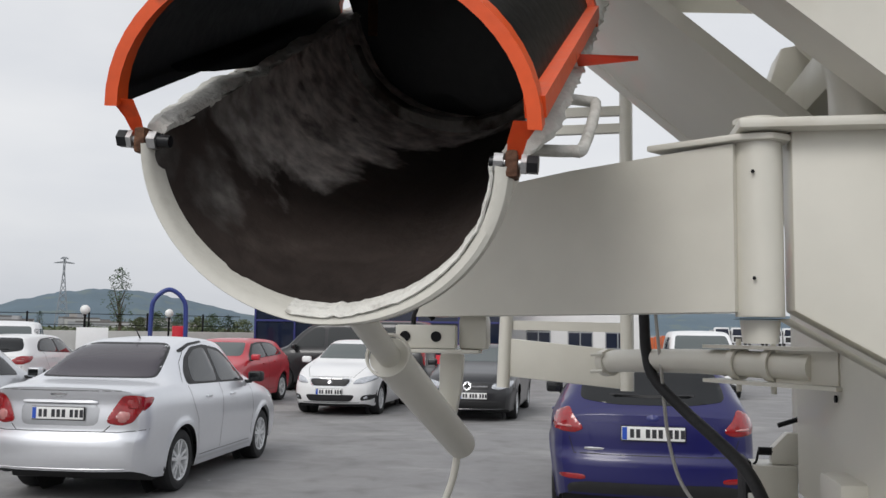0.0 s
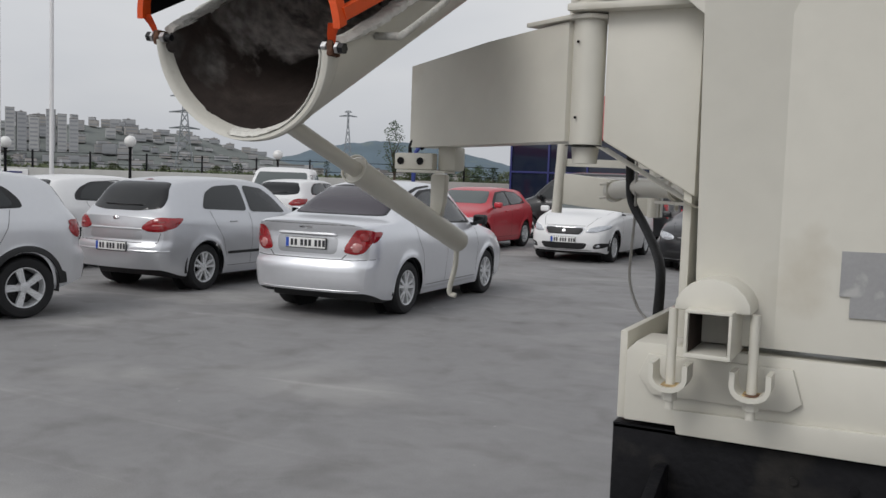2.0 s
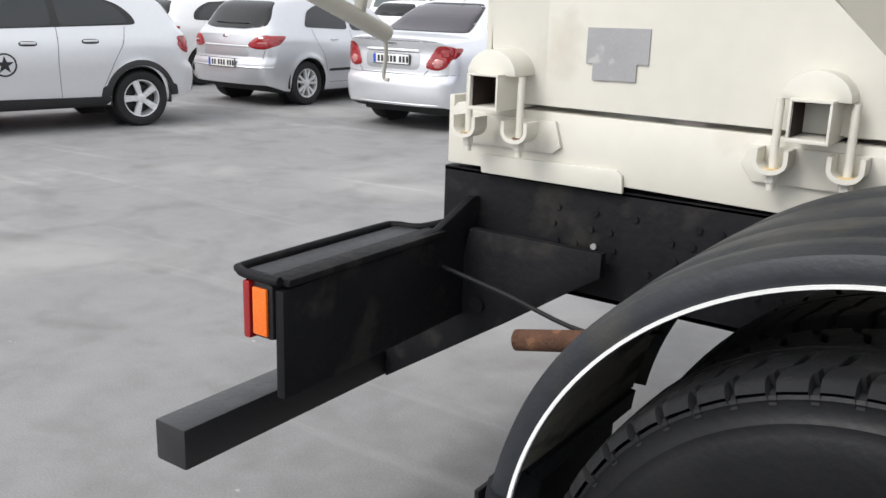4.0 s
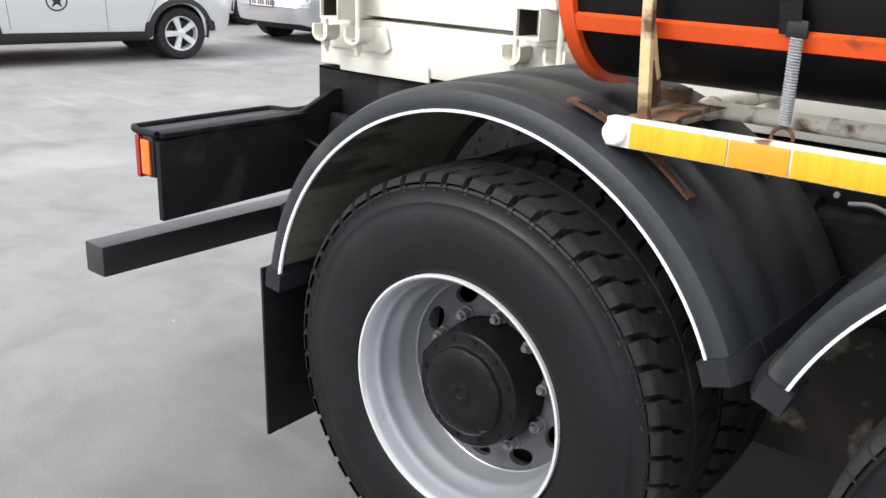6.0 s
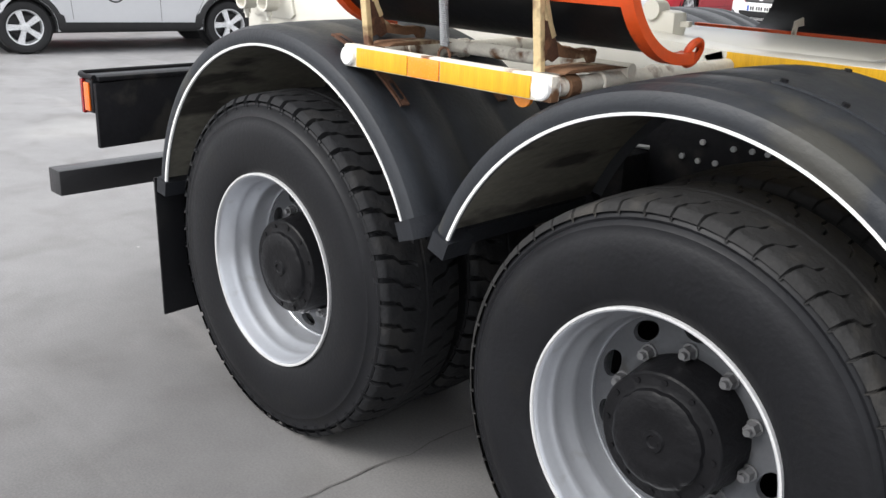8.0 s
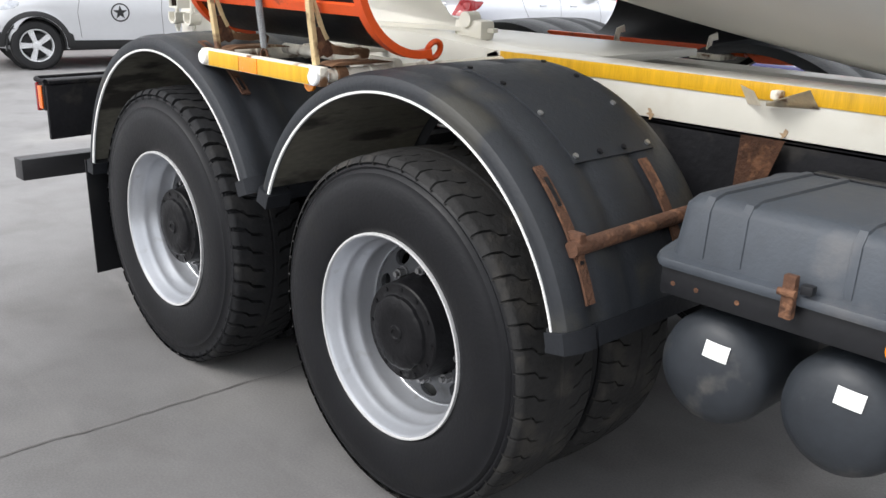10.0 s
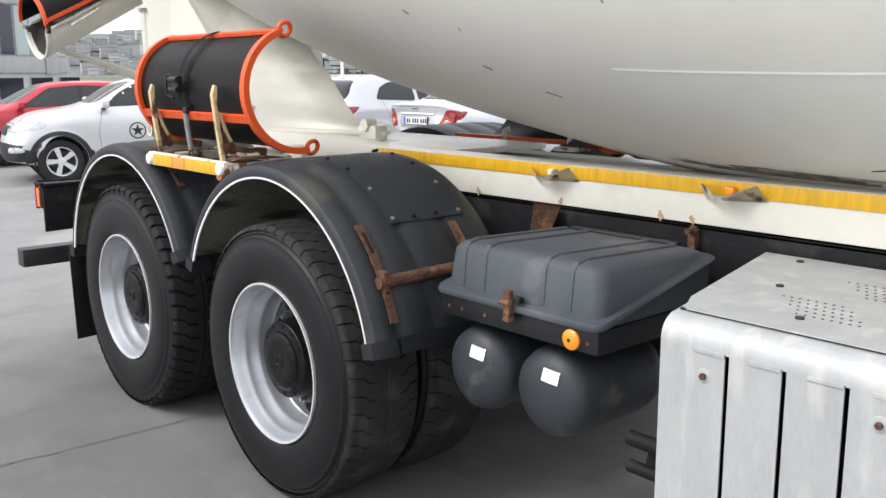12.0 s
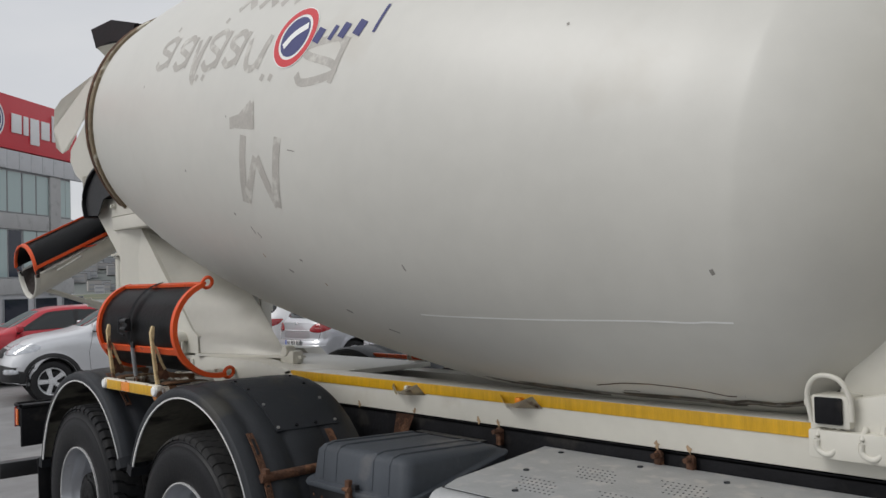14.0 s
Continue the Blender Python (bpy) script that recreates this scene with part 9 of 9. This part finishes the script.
def showroom():
    """Office block with a red fascia, light panels and window bands; its face is seen from the yard."""
    th = thing("office_building", "grey office building with a red sign band and window rows", "building", at=(-53.3, 17.1, 0), turn=129.7)
    # local x along the face, face at y = 0 and looking to -y; the corner seen is at x = 0
    wall = part("wall", box((-34, 0.0, -1.0), (0.0, 18, 9.84), 0.02), m_panel, th, "light grey panel wall")
    part("fascia", box((-34.2, -0.30, 9.86), (0.30, 18.2, 12.9), 0.03), m_redsign, th, "red sign band")
    for x in np.arange(-33.6, 0.1, 1.12):
        part("fascia_panel", box((x + 0.015, -0.26, 8.75), (x + 1.105, -0.02, 9.8), 0.01), m_panel, wall)
    for z0, z1, odd in ((6.3, 8.69, -1), (2.6, 5.37, 20)):
        x, k = -33.2, 0
        while x < -3.6:
            win = part("window", box((x, -0.06, z0), (x + 1.27, -0.01, z1), 0.01), m_winframe, th)
            part("pane", box((x + 0.05, -0.075, z0 + 0.06), (x + 1.22, -0.062, z1 - 0.06)), m_windark if k == odd else m_winglass, win)
            x += 1.27 + (0.05 if k % 4 else 0.12)
            k += 1
        part("sill_band", box((-34, -0.16, z0 - 0.93), (-2.6, -0.012, z0 - 0.04), 0.02), m_cladgrey, wall)
        part("sill_band", box((-1.36, -0.16, z0 - 0.93), (-0.02, -0.012, z0 - 0.04), 0.02), m_cladgrey, wall)
        part("pier", box((-2.5, -0.20, z0 - 1.0), (-1.4, -0.012, z1 + 0.03), 0.02), m_cladgrey, wall)
        win = part("window", box((-1.33, -0.06, z0), (-0.12, -0.01, z1), 0.01), m_winframe, th)
        for u in (-1.28, -0.70):
            part("pane", box((u, -0.075, z0 + 0.06), (u + 0.53, -0.062, z1 - 0.06)), m_winglass, win)
    x = -33
    while x < -1:
        win = part("window", box((x, -0.06, -0.3), (x + 2.3, -0.01, 1.45), 0.01), m_winframe, th)
        part("pane", box((x + 0.08, -0.075, -0.25), (x + 2.22, -0.062, 1.4)), m_windark, win)
        x += 2.9
    # round emblem and the sign's raised shapes
    c = Vector((-8.1, -0.31, 11.4))
    for r, m_, d in ((1.10, m_signwhite, 0.03), (0.97, m_navy, 0.05), (0.85, m_signwhite, 0.06), (0.73, m_navy, 0.07)):
        part("emblem", rod(c, c - Vector((0, d, 0)), r, n=40), m_, th, "round navy and white emblem")
    part("emblem", box((c.x - 0.5, c.y - 0.10, c.z - 0.12), (c.x + 0.55, c.y - 0.072, c.z + 0.10), 0.01), m_signwhite, th)
    for x0, x1, z0, z1 in ((-6.4, -5.5, 10.8, 11.9), (-5.3, -4.85, 10.8, 11.9), (-4.65, -3.8, 10.35, 11.9), (-3.6, -2.75, 10.8, 11.9), (-2.5, -2.2, 10.8, 12.4)):
        part("sign_bar", box((x0, -0.39, z0), (x1, -0.305, z1), 0.06), m_signwhite, th, "raised white sign shape")
    return th


def glass_hall():
    th = thing("glass_building", "dark blue glass hall with a red top band and red base", "building", at=(-15.8, 34.0, 0), turn=0.0)
    w = part("wall", box((0.0, 0.0, 0.0), (10.2, 10, 3.4), 0.02), m_windark, th, "dark blue glazed wall")
    part("fascia", box((-0.1, -0.12, 3.42), (10.3, 10.1, 5.2), 0.02), m_redsign, th, "red top band")
    part("base_band", box((0.0, -0.15, 0.02), (10.2, -0.01, 0.75), 0.02), m_redsign, th, "red base band")
    for x in np.arange(0.0, 10.21, 1.7):
        part("mullion", box((x - 0.04, -0.06, 0.76), (x + 0.04, -0.005, 3.4), 0.005), m_navy, w)
    part("mullion", box((0.0, -0.062, 2.0), (10.2, -0.004, 2.08), 0.005), m_navy, w)
    return th


def white_house():
    th = thing("site_building", "white rendered building with small windows", "building", at=(-5.5, 37.0, 0), turn=0.0)
    part("wall", box((0.0, 0.0, 0.0), (5.3, 8, 3.6), 0.02), m_wallwhite, th)
    part("roof", box((-0.15, -0.15, 3.62), (5.45, 8.1, 3.8), 0.02), m_cladgrey, th)
    for x in (0.6, 2.35, 3.9):
        win = part("window", box((x, -0.05, 1.05), (x + 1.05, -0.005, 2.15), 0.01), m_winframe, th)
        for k in range(2):
            for j in range(2):
                part("pane", box((x + 0.05 + 0.5 * k, -0.07, 1.10 + 0.66 * j), (x + 0.50 + 0.5 * k, -0.052, 1.70 + 0.66 * j - (0.28 if j else 0))), m_windark, win)
    return th


showroom()
glass_hall()
white_house()

# row of parked truck cabs
m_truckwhite = paint("white_truck_paint", (0.75, 0.75, 0.75))
for k in range(5):
    th = thing("truck", "white parked truck, seen from its front", "truck", "row of trucks", (17.0 + 2.75 * k, 150 + 0.6 * k, 0))
    part("cab", prism([(-1.22, 0.55), (-1.22, 1.75), (-1.05, 3.0), (1.05, 3.0), (1.22, 1.75), (1.22, 0.55)], 0.0, 2.0, axis="y", bevel=0.06), m_truckwhite, th)
    part("windscreen", prism([(-1.08, 1.75), (-0.95, 2.75), (0.95, 2.75), (1.08, 1.75)], -0.02, 0.0, axis="y"), m_windark, th)
    part("grille", box((-0.9, -0.03, 0.75), (0.9, -0.005, 1.55), 0.01), m_trim, th)
    part("load_bed", box((-1.2, 2.2, 1.0), (1.2, 7.5, 2.6), 0.05), m_cladgrey, th)
    for s in (-1, 1):
        part("wheel", rod((s * 1.15, 0.9, 0.5), (s * 0.85, 0.9, 0.5), 0.5, n=20), m_tyre, th)
        part("mirror", box((s * 1.32 - 0.06, -0.1, 1.9), (s * 1.32 + 0.06, 0.05, 2.5), 0.02), m_trim, th)

m_crate = mat("orange_crate_plastic", (0.55, 0.12, 0.035), 0.6, var=0.2, scale=3)
for k in range(10):
    th = thing("crate", "stacked orange crate at the yard's far edge", "crate", "orange crates", (3.0 + 0.78 * k, 100, 0))
    part("crate_body", box((0, 0, 0), (0.72, 0.8, 1.38 + 0.1 * (k % 3)), 0.03), m_crate, th)
    part("crate_rim", box((-0.02, -0.03, 0.7), (0.74, 0.83, 0.78), 0.01), m_crate, th)

# low wall with sign boards, fence, lamp posts, flag poles, playground arch
m_wallgrey = mat("boundary_wall", (0.52, 0.52, 0.50), 0.85, var=0.1, scale=1.5, bump=0.2, bscale=20)
wall_a, wall_b = Vector((-46.0, 21.5, 0)), Vector((-18.5, 41.5, 0))
wd = (wall_b - wall_a).normalized()
ang = math.degrees(math.atan2(wd.y, wd.x))
bw = thing("boundary_wall", "low pale boundary wall", "wall", at=tuple(wall_a), turn=ang, kind="structure")
part("wall_face", box((0, 0, 0), ((wall_b - wall_a).length, 0.3, 1.5), 0.02), m_wallgrey, bw)
fence = thing("fence", "dark steel fence on a low wall", "fence", at=tuple(wall_a), turn=ang)
for k in range(int((wall_b - wall_a).length / 2.6)):
    part("post", box((2.6 * k - 0.04, 0.12, 1.5), (2.6 * k + 0.04, 0.2, 2.35), 0.004), m_frame, fence)
for z in (1.75, 2.25):
    part("rail", box((0, 0.145, z), ((wall_b - wall_a).length - 1, 0.175, z + 0.03)), m_frame, fence)
for k in range(4):
    x = 3.0 + 2.0 * k
    sg = part("sign_board", box((x, -0.05, 0.65), (x + 1.25, -0.01, 1.42), 0.01), m_signwhite if k != 1 else m_navy, bw, "sign board with dark bars")
    for j in range(4):
        part("sign_bar", box((x + 0.12, -0.062, 0.74 + 0.16 * j), (x + 1.1 - 0.1 * (j % 2), -0.052, 0.82 + 0.16 * j)), m_navy if k != 1 else m_signwhite, sg)
m_globe = mat("globe_lamp_glass", (0.82, 0.82, 0.80), 0.3, var=0.04, scale=8)


def globe_lamp(x, y, h=2.6):
    th = thing("globe_lamp", "black lamp post with a white globe", "street lamp", "globe lamps", (x, y, 0))
    part("post", turned([(0.0, 0), (0.09, 0), (0.09, 0.3), (0.05, 0.35), (0.045, h - 0.2), (0.08, h - 0.15), (0.0, h - 0.12)], None, 14), m_frame, th)
    part("globe", turned([(0.0, h - 0.16)] + [(0.19 * math.sin(t), h + 0.04 - 0.19 * math.cos(t)) for t in np.linspace(0.4, 2.9, 10)] + [(0.0, h + 0.23)], None, 20), m_globe, th)


def place(az, dist, eye=(-1.3, -2.1)):
    """A ground point seen from the walk's beginning at so many degrees left of straight ahead."""
    return eye[0] - dist * math.sin(radians(az)), eye[1] + dist * math.cos(radians(az))


for az, dist in ((45.2, 31.0), (31.6, 39), (26.9, 44), (36.5, 36), (52.0, 33)):
    globe_lamp(*place(az, dist), 2.45 if az == 45.2 else 2.3)
m_polewhite = mat("white_pole", (0.8, 0.8, 0.8), 0.4, var=0.04, scale=4)
for az in (52.3, 49.5):
    x, y = place(az, 26)
    th = thing("flag_pole", "tall white flag pole", "flag pole", "flag poles", (x, y, 0))
    part("pole", turned([(0.0, 0), (0.06, 0), (0.05, 6), (0.04, 11), (0.0, 11)], None, 12), m_polewhite, th)
x, y = place(27.0, 36)
m_bluearch = mat("blue_arch_paint", (0.03, 0.05, 0.22), 0.4, var=0.1, scale=4)
arch = thing("playground_arch", "blue tube arch with a red slide", "play arch", at=(x, y, 0), turn=27)
part("arch_tube", pipe([(-0.62, 0, 0), (-0.62, 0, 2.1), (-0.5, 0, 2.75), (0, 0, 3.1), (0.5, 0, 2.75), (0.62, 0, 2.1), (0.62, 0, 0)], 0.085, smooth_steps=6), m_bluearch, arch)
part("slide_panel", box((0.15, 0.3, 0.6), (0.58, 0.4, 1.75), 0.03), m_redsign, arch, "red slide panel")
part("arch_rail", box((-0.5, 0.3, 1.2), (0.1, 0.34, 1.3), 0.01), m_bluearch, arch)
part("white_board", box((-3.2, 0.2, 0.6), (-2.1, 0.24, 1.65), 0.01), m_signwhite, arch)


# pylons
def pylon(az, dist, h, arms):
    x, y = place(az, dist)
    th = thing("power_pylon", "grey lattice power pylon", "pylon", "pylons", (x, y, 0), az)
    w0, t = h * 0.10, h * 0.0045
    lev = np.linspace(0, 1, 11) ** 0.9
    half = [max(w0 * (1 - v) ** 1.35, h * 0.009) for v in lev]
    for sx in (-1, 1):
        for sy in (-1, 1):
            part("leg", pipe([(sx * a, sy * a, h * v) for a, v in zip(half, lev)], t * 1.4, n=5), m_pylon, th)
    br = bmesh.new()
    for (a, v), (b, w) in zip(zip(half, lev), zip(half[1:], lev[1:])):
        for s in (-1, 1):
            rod((-a, s * a, h * v), (b, s * b, h * w), t, n=4, bm=br)
            rod((a, s * a, h * v), (-b, s * b, h * w), t, n=4, bm=br)
            rod((s * a, -a, h * v), (s * b, b, h * w), t, n=4, bm=br)
    tagged(part("bracing", br, m_pylon, th, "lattice bracing"), kind="stuff")
    for v, reach in arms:
        part("cross_arm", pipe([(-h * reach, 0, h * v), (-h * 0.02, 0, h * (v + 0.02)), (h * 0.02, 0, h * (v + 0.02)), (h * reach, 0, h * v)], t * 1.6, n=5), m_pylon, th)
        part("cross_arm", pipe([(-h * reach, 0, h * v), (0, 0, h * (v + 0.004)), (h * reach, 0, h * v)], t * 1.2, n=5), m_pylon, th)


# distance haze is mixed into the pylons' steel colour
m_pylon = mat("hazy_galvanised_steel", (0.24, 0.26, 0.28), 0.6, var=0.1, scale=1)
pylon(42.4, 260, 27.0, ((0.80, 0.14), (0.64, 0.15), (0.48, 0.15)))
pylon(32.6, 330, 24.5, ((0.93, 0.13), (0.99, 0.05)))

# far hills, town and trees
# hill and slope colours are blued and greyed for distance haze
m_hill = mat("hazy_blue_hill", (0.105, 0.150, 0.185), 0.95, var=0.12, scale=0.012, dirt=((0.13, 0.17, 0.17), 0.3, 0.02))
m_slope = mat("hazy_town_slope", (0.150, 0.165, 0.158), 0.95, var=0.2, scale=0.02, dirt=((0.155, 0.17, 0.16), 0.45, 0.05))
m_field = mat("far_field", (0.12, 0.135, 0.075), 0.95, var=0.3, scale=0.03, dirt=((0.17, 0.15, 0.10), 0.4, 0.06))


def ridge(name, label, az0, az1, dist, heights, depth, material, n=90, rough=0.06):
    """A long hill whose skyline has the given heights at even steps of azimuth."""
    bm, rows = bmesh.new(), []
    for i in range(n + 1):
        az = az0 + (az1 - az0) * i / n
        hgt = float(np.interp(i / n * (len(heights) - 1), range(len(heights)), heights))
        hgt *= 1 + rough * noise.noise(Vector((i * 0.35, dist, 0)))
        row = []
        for k in range(8):
            v = k / 7
            d = dist + depth * v
            x, y = place(az, d)
            row.append(bm.verts.new((x, y, -1.0 + (hgt + 1.0) * (v * v * (3 - 2 * v)) + 0.03 * hgt * noise.noise(Vector((i * 0.8, k * 1.3, 3))))))
        rows.append(row)
    for a, b in zip(rows, rows[1:]):
        for k in range(7):
            bm.faces.new((a[k], a[k + 1], b[k + 1], b[k]))
    return tagged(link(name, bm, material, sharp=80), label, "hill", kind="structure")


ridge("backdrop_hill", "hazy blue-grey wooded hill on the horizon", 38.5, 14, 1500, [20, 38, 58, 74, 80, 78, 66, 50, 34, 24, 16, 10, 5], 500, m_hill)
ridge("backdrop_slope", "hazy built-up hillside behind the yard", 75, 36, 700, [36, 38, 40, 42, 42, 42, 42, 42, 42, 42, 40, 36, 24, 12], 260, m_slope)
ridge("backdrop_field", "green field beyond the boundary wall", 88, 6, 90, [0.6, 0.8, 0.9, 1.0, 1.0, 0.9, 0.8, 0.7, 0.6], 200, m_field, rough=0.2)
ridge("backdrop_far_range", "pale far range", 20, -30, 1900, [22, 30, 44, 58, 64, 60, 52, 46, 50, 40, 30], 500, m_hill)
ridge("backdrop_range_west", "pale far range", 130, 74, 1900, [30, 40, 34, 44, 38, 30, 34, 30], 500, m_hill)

rng = random.Random(11)
# town walls, windows and roofs have the haze in their base colours
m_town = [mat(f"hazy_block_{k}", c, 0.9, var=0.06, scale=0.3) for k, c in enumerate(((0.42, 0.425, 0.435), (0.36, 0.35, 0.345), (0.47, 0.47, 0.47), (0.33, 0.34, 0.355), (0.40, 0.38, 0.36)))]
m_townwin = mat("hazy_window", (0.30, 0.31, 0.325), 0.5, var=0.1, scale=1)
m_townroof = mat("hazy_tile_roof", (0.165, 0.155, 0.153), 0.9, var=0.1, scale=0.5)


def block(az, dist, base, w, d, h, k):
    x, y = place(az, dist)
    th = thing("apartment_block", "hazy distant apartment block", "building", "far town", (x, y, base), az + rng.uniform(-14, 14))
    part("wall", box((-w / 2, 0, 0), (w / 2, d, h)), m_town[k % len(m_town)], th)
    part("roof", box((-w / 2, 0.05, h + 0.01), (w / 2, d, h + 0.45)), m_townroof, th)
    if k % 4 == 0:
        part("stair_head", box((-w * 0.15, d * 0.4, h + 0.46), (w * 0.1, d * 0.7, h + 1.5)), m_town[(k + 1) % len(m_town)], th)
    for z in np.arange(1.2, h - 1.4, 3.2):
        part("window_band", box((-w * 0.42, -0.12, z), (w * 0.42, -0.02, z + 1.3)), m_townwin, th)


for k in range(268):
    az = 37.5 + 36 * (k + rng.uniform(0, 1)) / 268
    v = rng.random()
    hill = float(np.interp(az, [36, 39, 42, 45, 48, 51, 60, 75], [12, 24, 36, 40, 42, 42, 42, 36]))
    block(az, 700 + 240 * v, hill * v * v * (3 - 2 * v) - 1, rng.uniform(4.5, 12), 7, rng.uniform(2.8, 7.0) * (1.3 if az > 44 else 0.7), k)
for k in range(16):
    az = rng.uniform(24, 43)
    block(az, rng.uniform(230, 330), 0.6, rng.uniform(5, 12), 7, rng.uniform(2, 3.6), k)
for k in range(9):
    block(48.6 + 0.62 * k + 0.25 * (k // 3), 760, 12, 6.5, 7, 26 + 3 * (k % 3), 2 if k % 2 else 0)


# trees: tapered trunks with limbs and crowns of many small clumps
m_leaf = mat("dark_foliage", (0.055, 0.085, 0.045), 0.8, var=0.4, scale=0.6)
m_leaf2 = mat("olive_foliage", (0.085, 0.105, 0.05), 0.8, var=0.4, scale=0.6)
m_bark = mat("bark", (0.09, 0.07, 0.05), 0.95, var=0.3, scale=6, bump=0.5, bscale=30)


def tree_meshes(seed, h, spread, clumps):
    r = random.Random(seed)
    trunk = pipe([(0, 0, 0), (0.03 * h, 0, h * 0.25), (0.0, 0.02 * h, h * 0.55)], h * 0.022, n=8, smooth_steps=3)
    for k in range(6):
        a = 2.4 * k
        rod((0, 0, h * (0.25 + 0.05 * k)), (math.cos(a) * spread * 0.6, math.sin(a) * spread * 0.6, h * (0.5 + 0.06 * k)), h * 0.010, h * 0.004, n=6, bm=trunk)
    crown = bmesh.new()
    for _ in range(clumps):
        a, q = r.uniform(0, 6.28), r.random() ** 0.6
        z = r.uniform(-1, 1)
        rr = spread * q * math.sqrt(max(0.05, 1 - z * z)) * r.uniform(0.75, 1.2)
        c = Vector((rr * math.cos(a), rr * math.sin(a), h * 0.62 + z * h * 0.36))
        for _ in range(9):
            o = Vector((r.gauss(0, 1), r.gauss(0, 1), r.gauss(0, 0.8))) * spread * 0.11
            d1 = Vector((r.gauss(0, 1), r.gauss(0, 1), r.gauss(0, 1))).normalized() * spread * 0.085
            d2 = d1.orthogonal().normalized() * spread * 0.05
            crown.faces.new([crown.verts.new(c + o + v) for v in (-d1, d2, d1, -d2)])
    return data_of(trunk, "trunk", m_bark), crown


TREES = []
for sd, (h, sp, m_) in enumerate(((6.5, 2.2, m_leaf), (5.0, 2.6, m_leaf2), (9.0, 1.7, m_leaf), (7.5, 3.0, m_leaf))):
    tr, cr = tree_meshes(sd, h, sp, 110)
    TREES.append((tr, data_of(cr, "crown", m_)))


def tree(az, dist, k, scale=1.0):
    x, y = place(az, dist)
    th = thing("tree", "dark green tree beyond the boundary wall", "tree", "trees", (x, y, 0.3), rng.uniform(0, 360))
    scale *= 0.8 if k == 2 and az < 30 else 0.45
    th.scale = (scale, scale, scale)
    under("trunk", TREES[k][0], th)
    under("crown", TREES[k][1], th)


for az, dist, k, s in ((29.6, 95, 2, 1.0), (28.4, 110, 1, 1.1), (27.4, 105, 3, 0.9), (26.2, 100, 0, 1.0), (25.0, 98, 1, 1.1), (24.2, 92, 3, 0.8), (33.8, 150, 2, 0.9), (37.0, 160, 0, 0.8), (40.5, 170, 1, 1.0), (39.2, 150, 3, 0.8), (31.2, 130, 0, 0.7), (43.5, 170, 1, 0.9), (44.6, 165, 0, 0.8), (46.4, 150, 1, 0.9), (47.5, 140, 3, 0.6), (50.0, 130, 1, 0.8), (52, 150, 0, 0.9), (54, 140, 1, 0.9), (35.4, 140, 1, 0.7), (23.3, 90, 0, 0.9), (22.4, 96, 1, 1.0)):
    tree(az, dist, k, s)
bush = bmesh.new()
rb = random.Random(5)
for _ in range(1500):
    az, dist = rb.uniform(22, 62), rb.uniform(60, 220)
    x, y = place(az, dist)
    c, sz = Vector((x, y, 0.5 + dist * 0.004)), rb.uniform(0.15, 0.5)
    for _ in range(3):
        d1 = Vector((rb.gauss(0, 1), rb.gauss(0, 1), rb.gauss(0, 0.7))).normalized() * sz
        d2 = d1.orthogonal().normalized() * sz * 0.6
        o = Vector((rb.gauss(0, 1), rb.gauss(0, 1), abs(rb.gauss(0, 0.5)))) * sz
        bush.faces.new([bush.verts.new(c + o + v) for v in (-d1, d2, d1, -d2)])
tagged(link("scrub", bush, m_leaf2), "low scrub on the field beyond the wall", "shrubs", kind="stuff")

# joints of the yard's slabs
joint("ground_joint_1", (0.34, -2.7, 0), (0.44, -0.75, 0), 0.007)
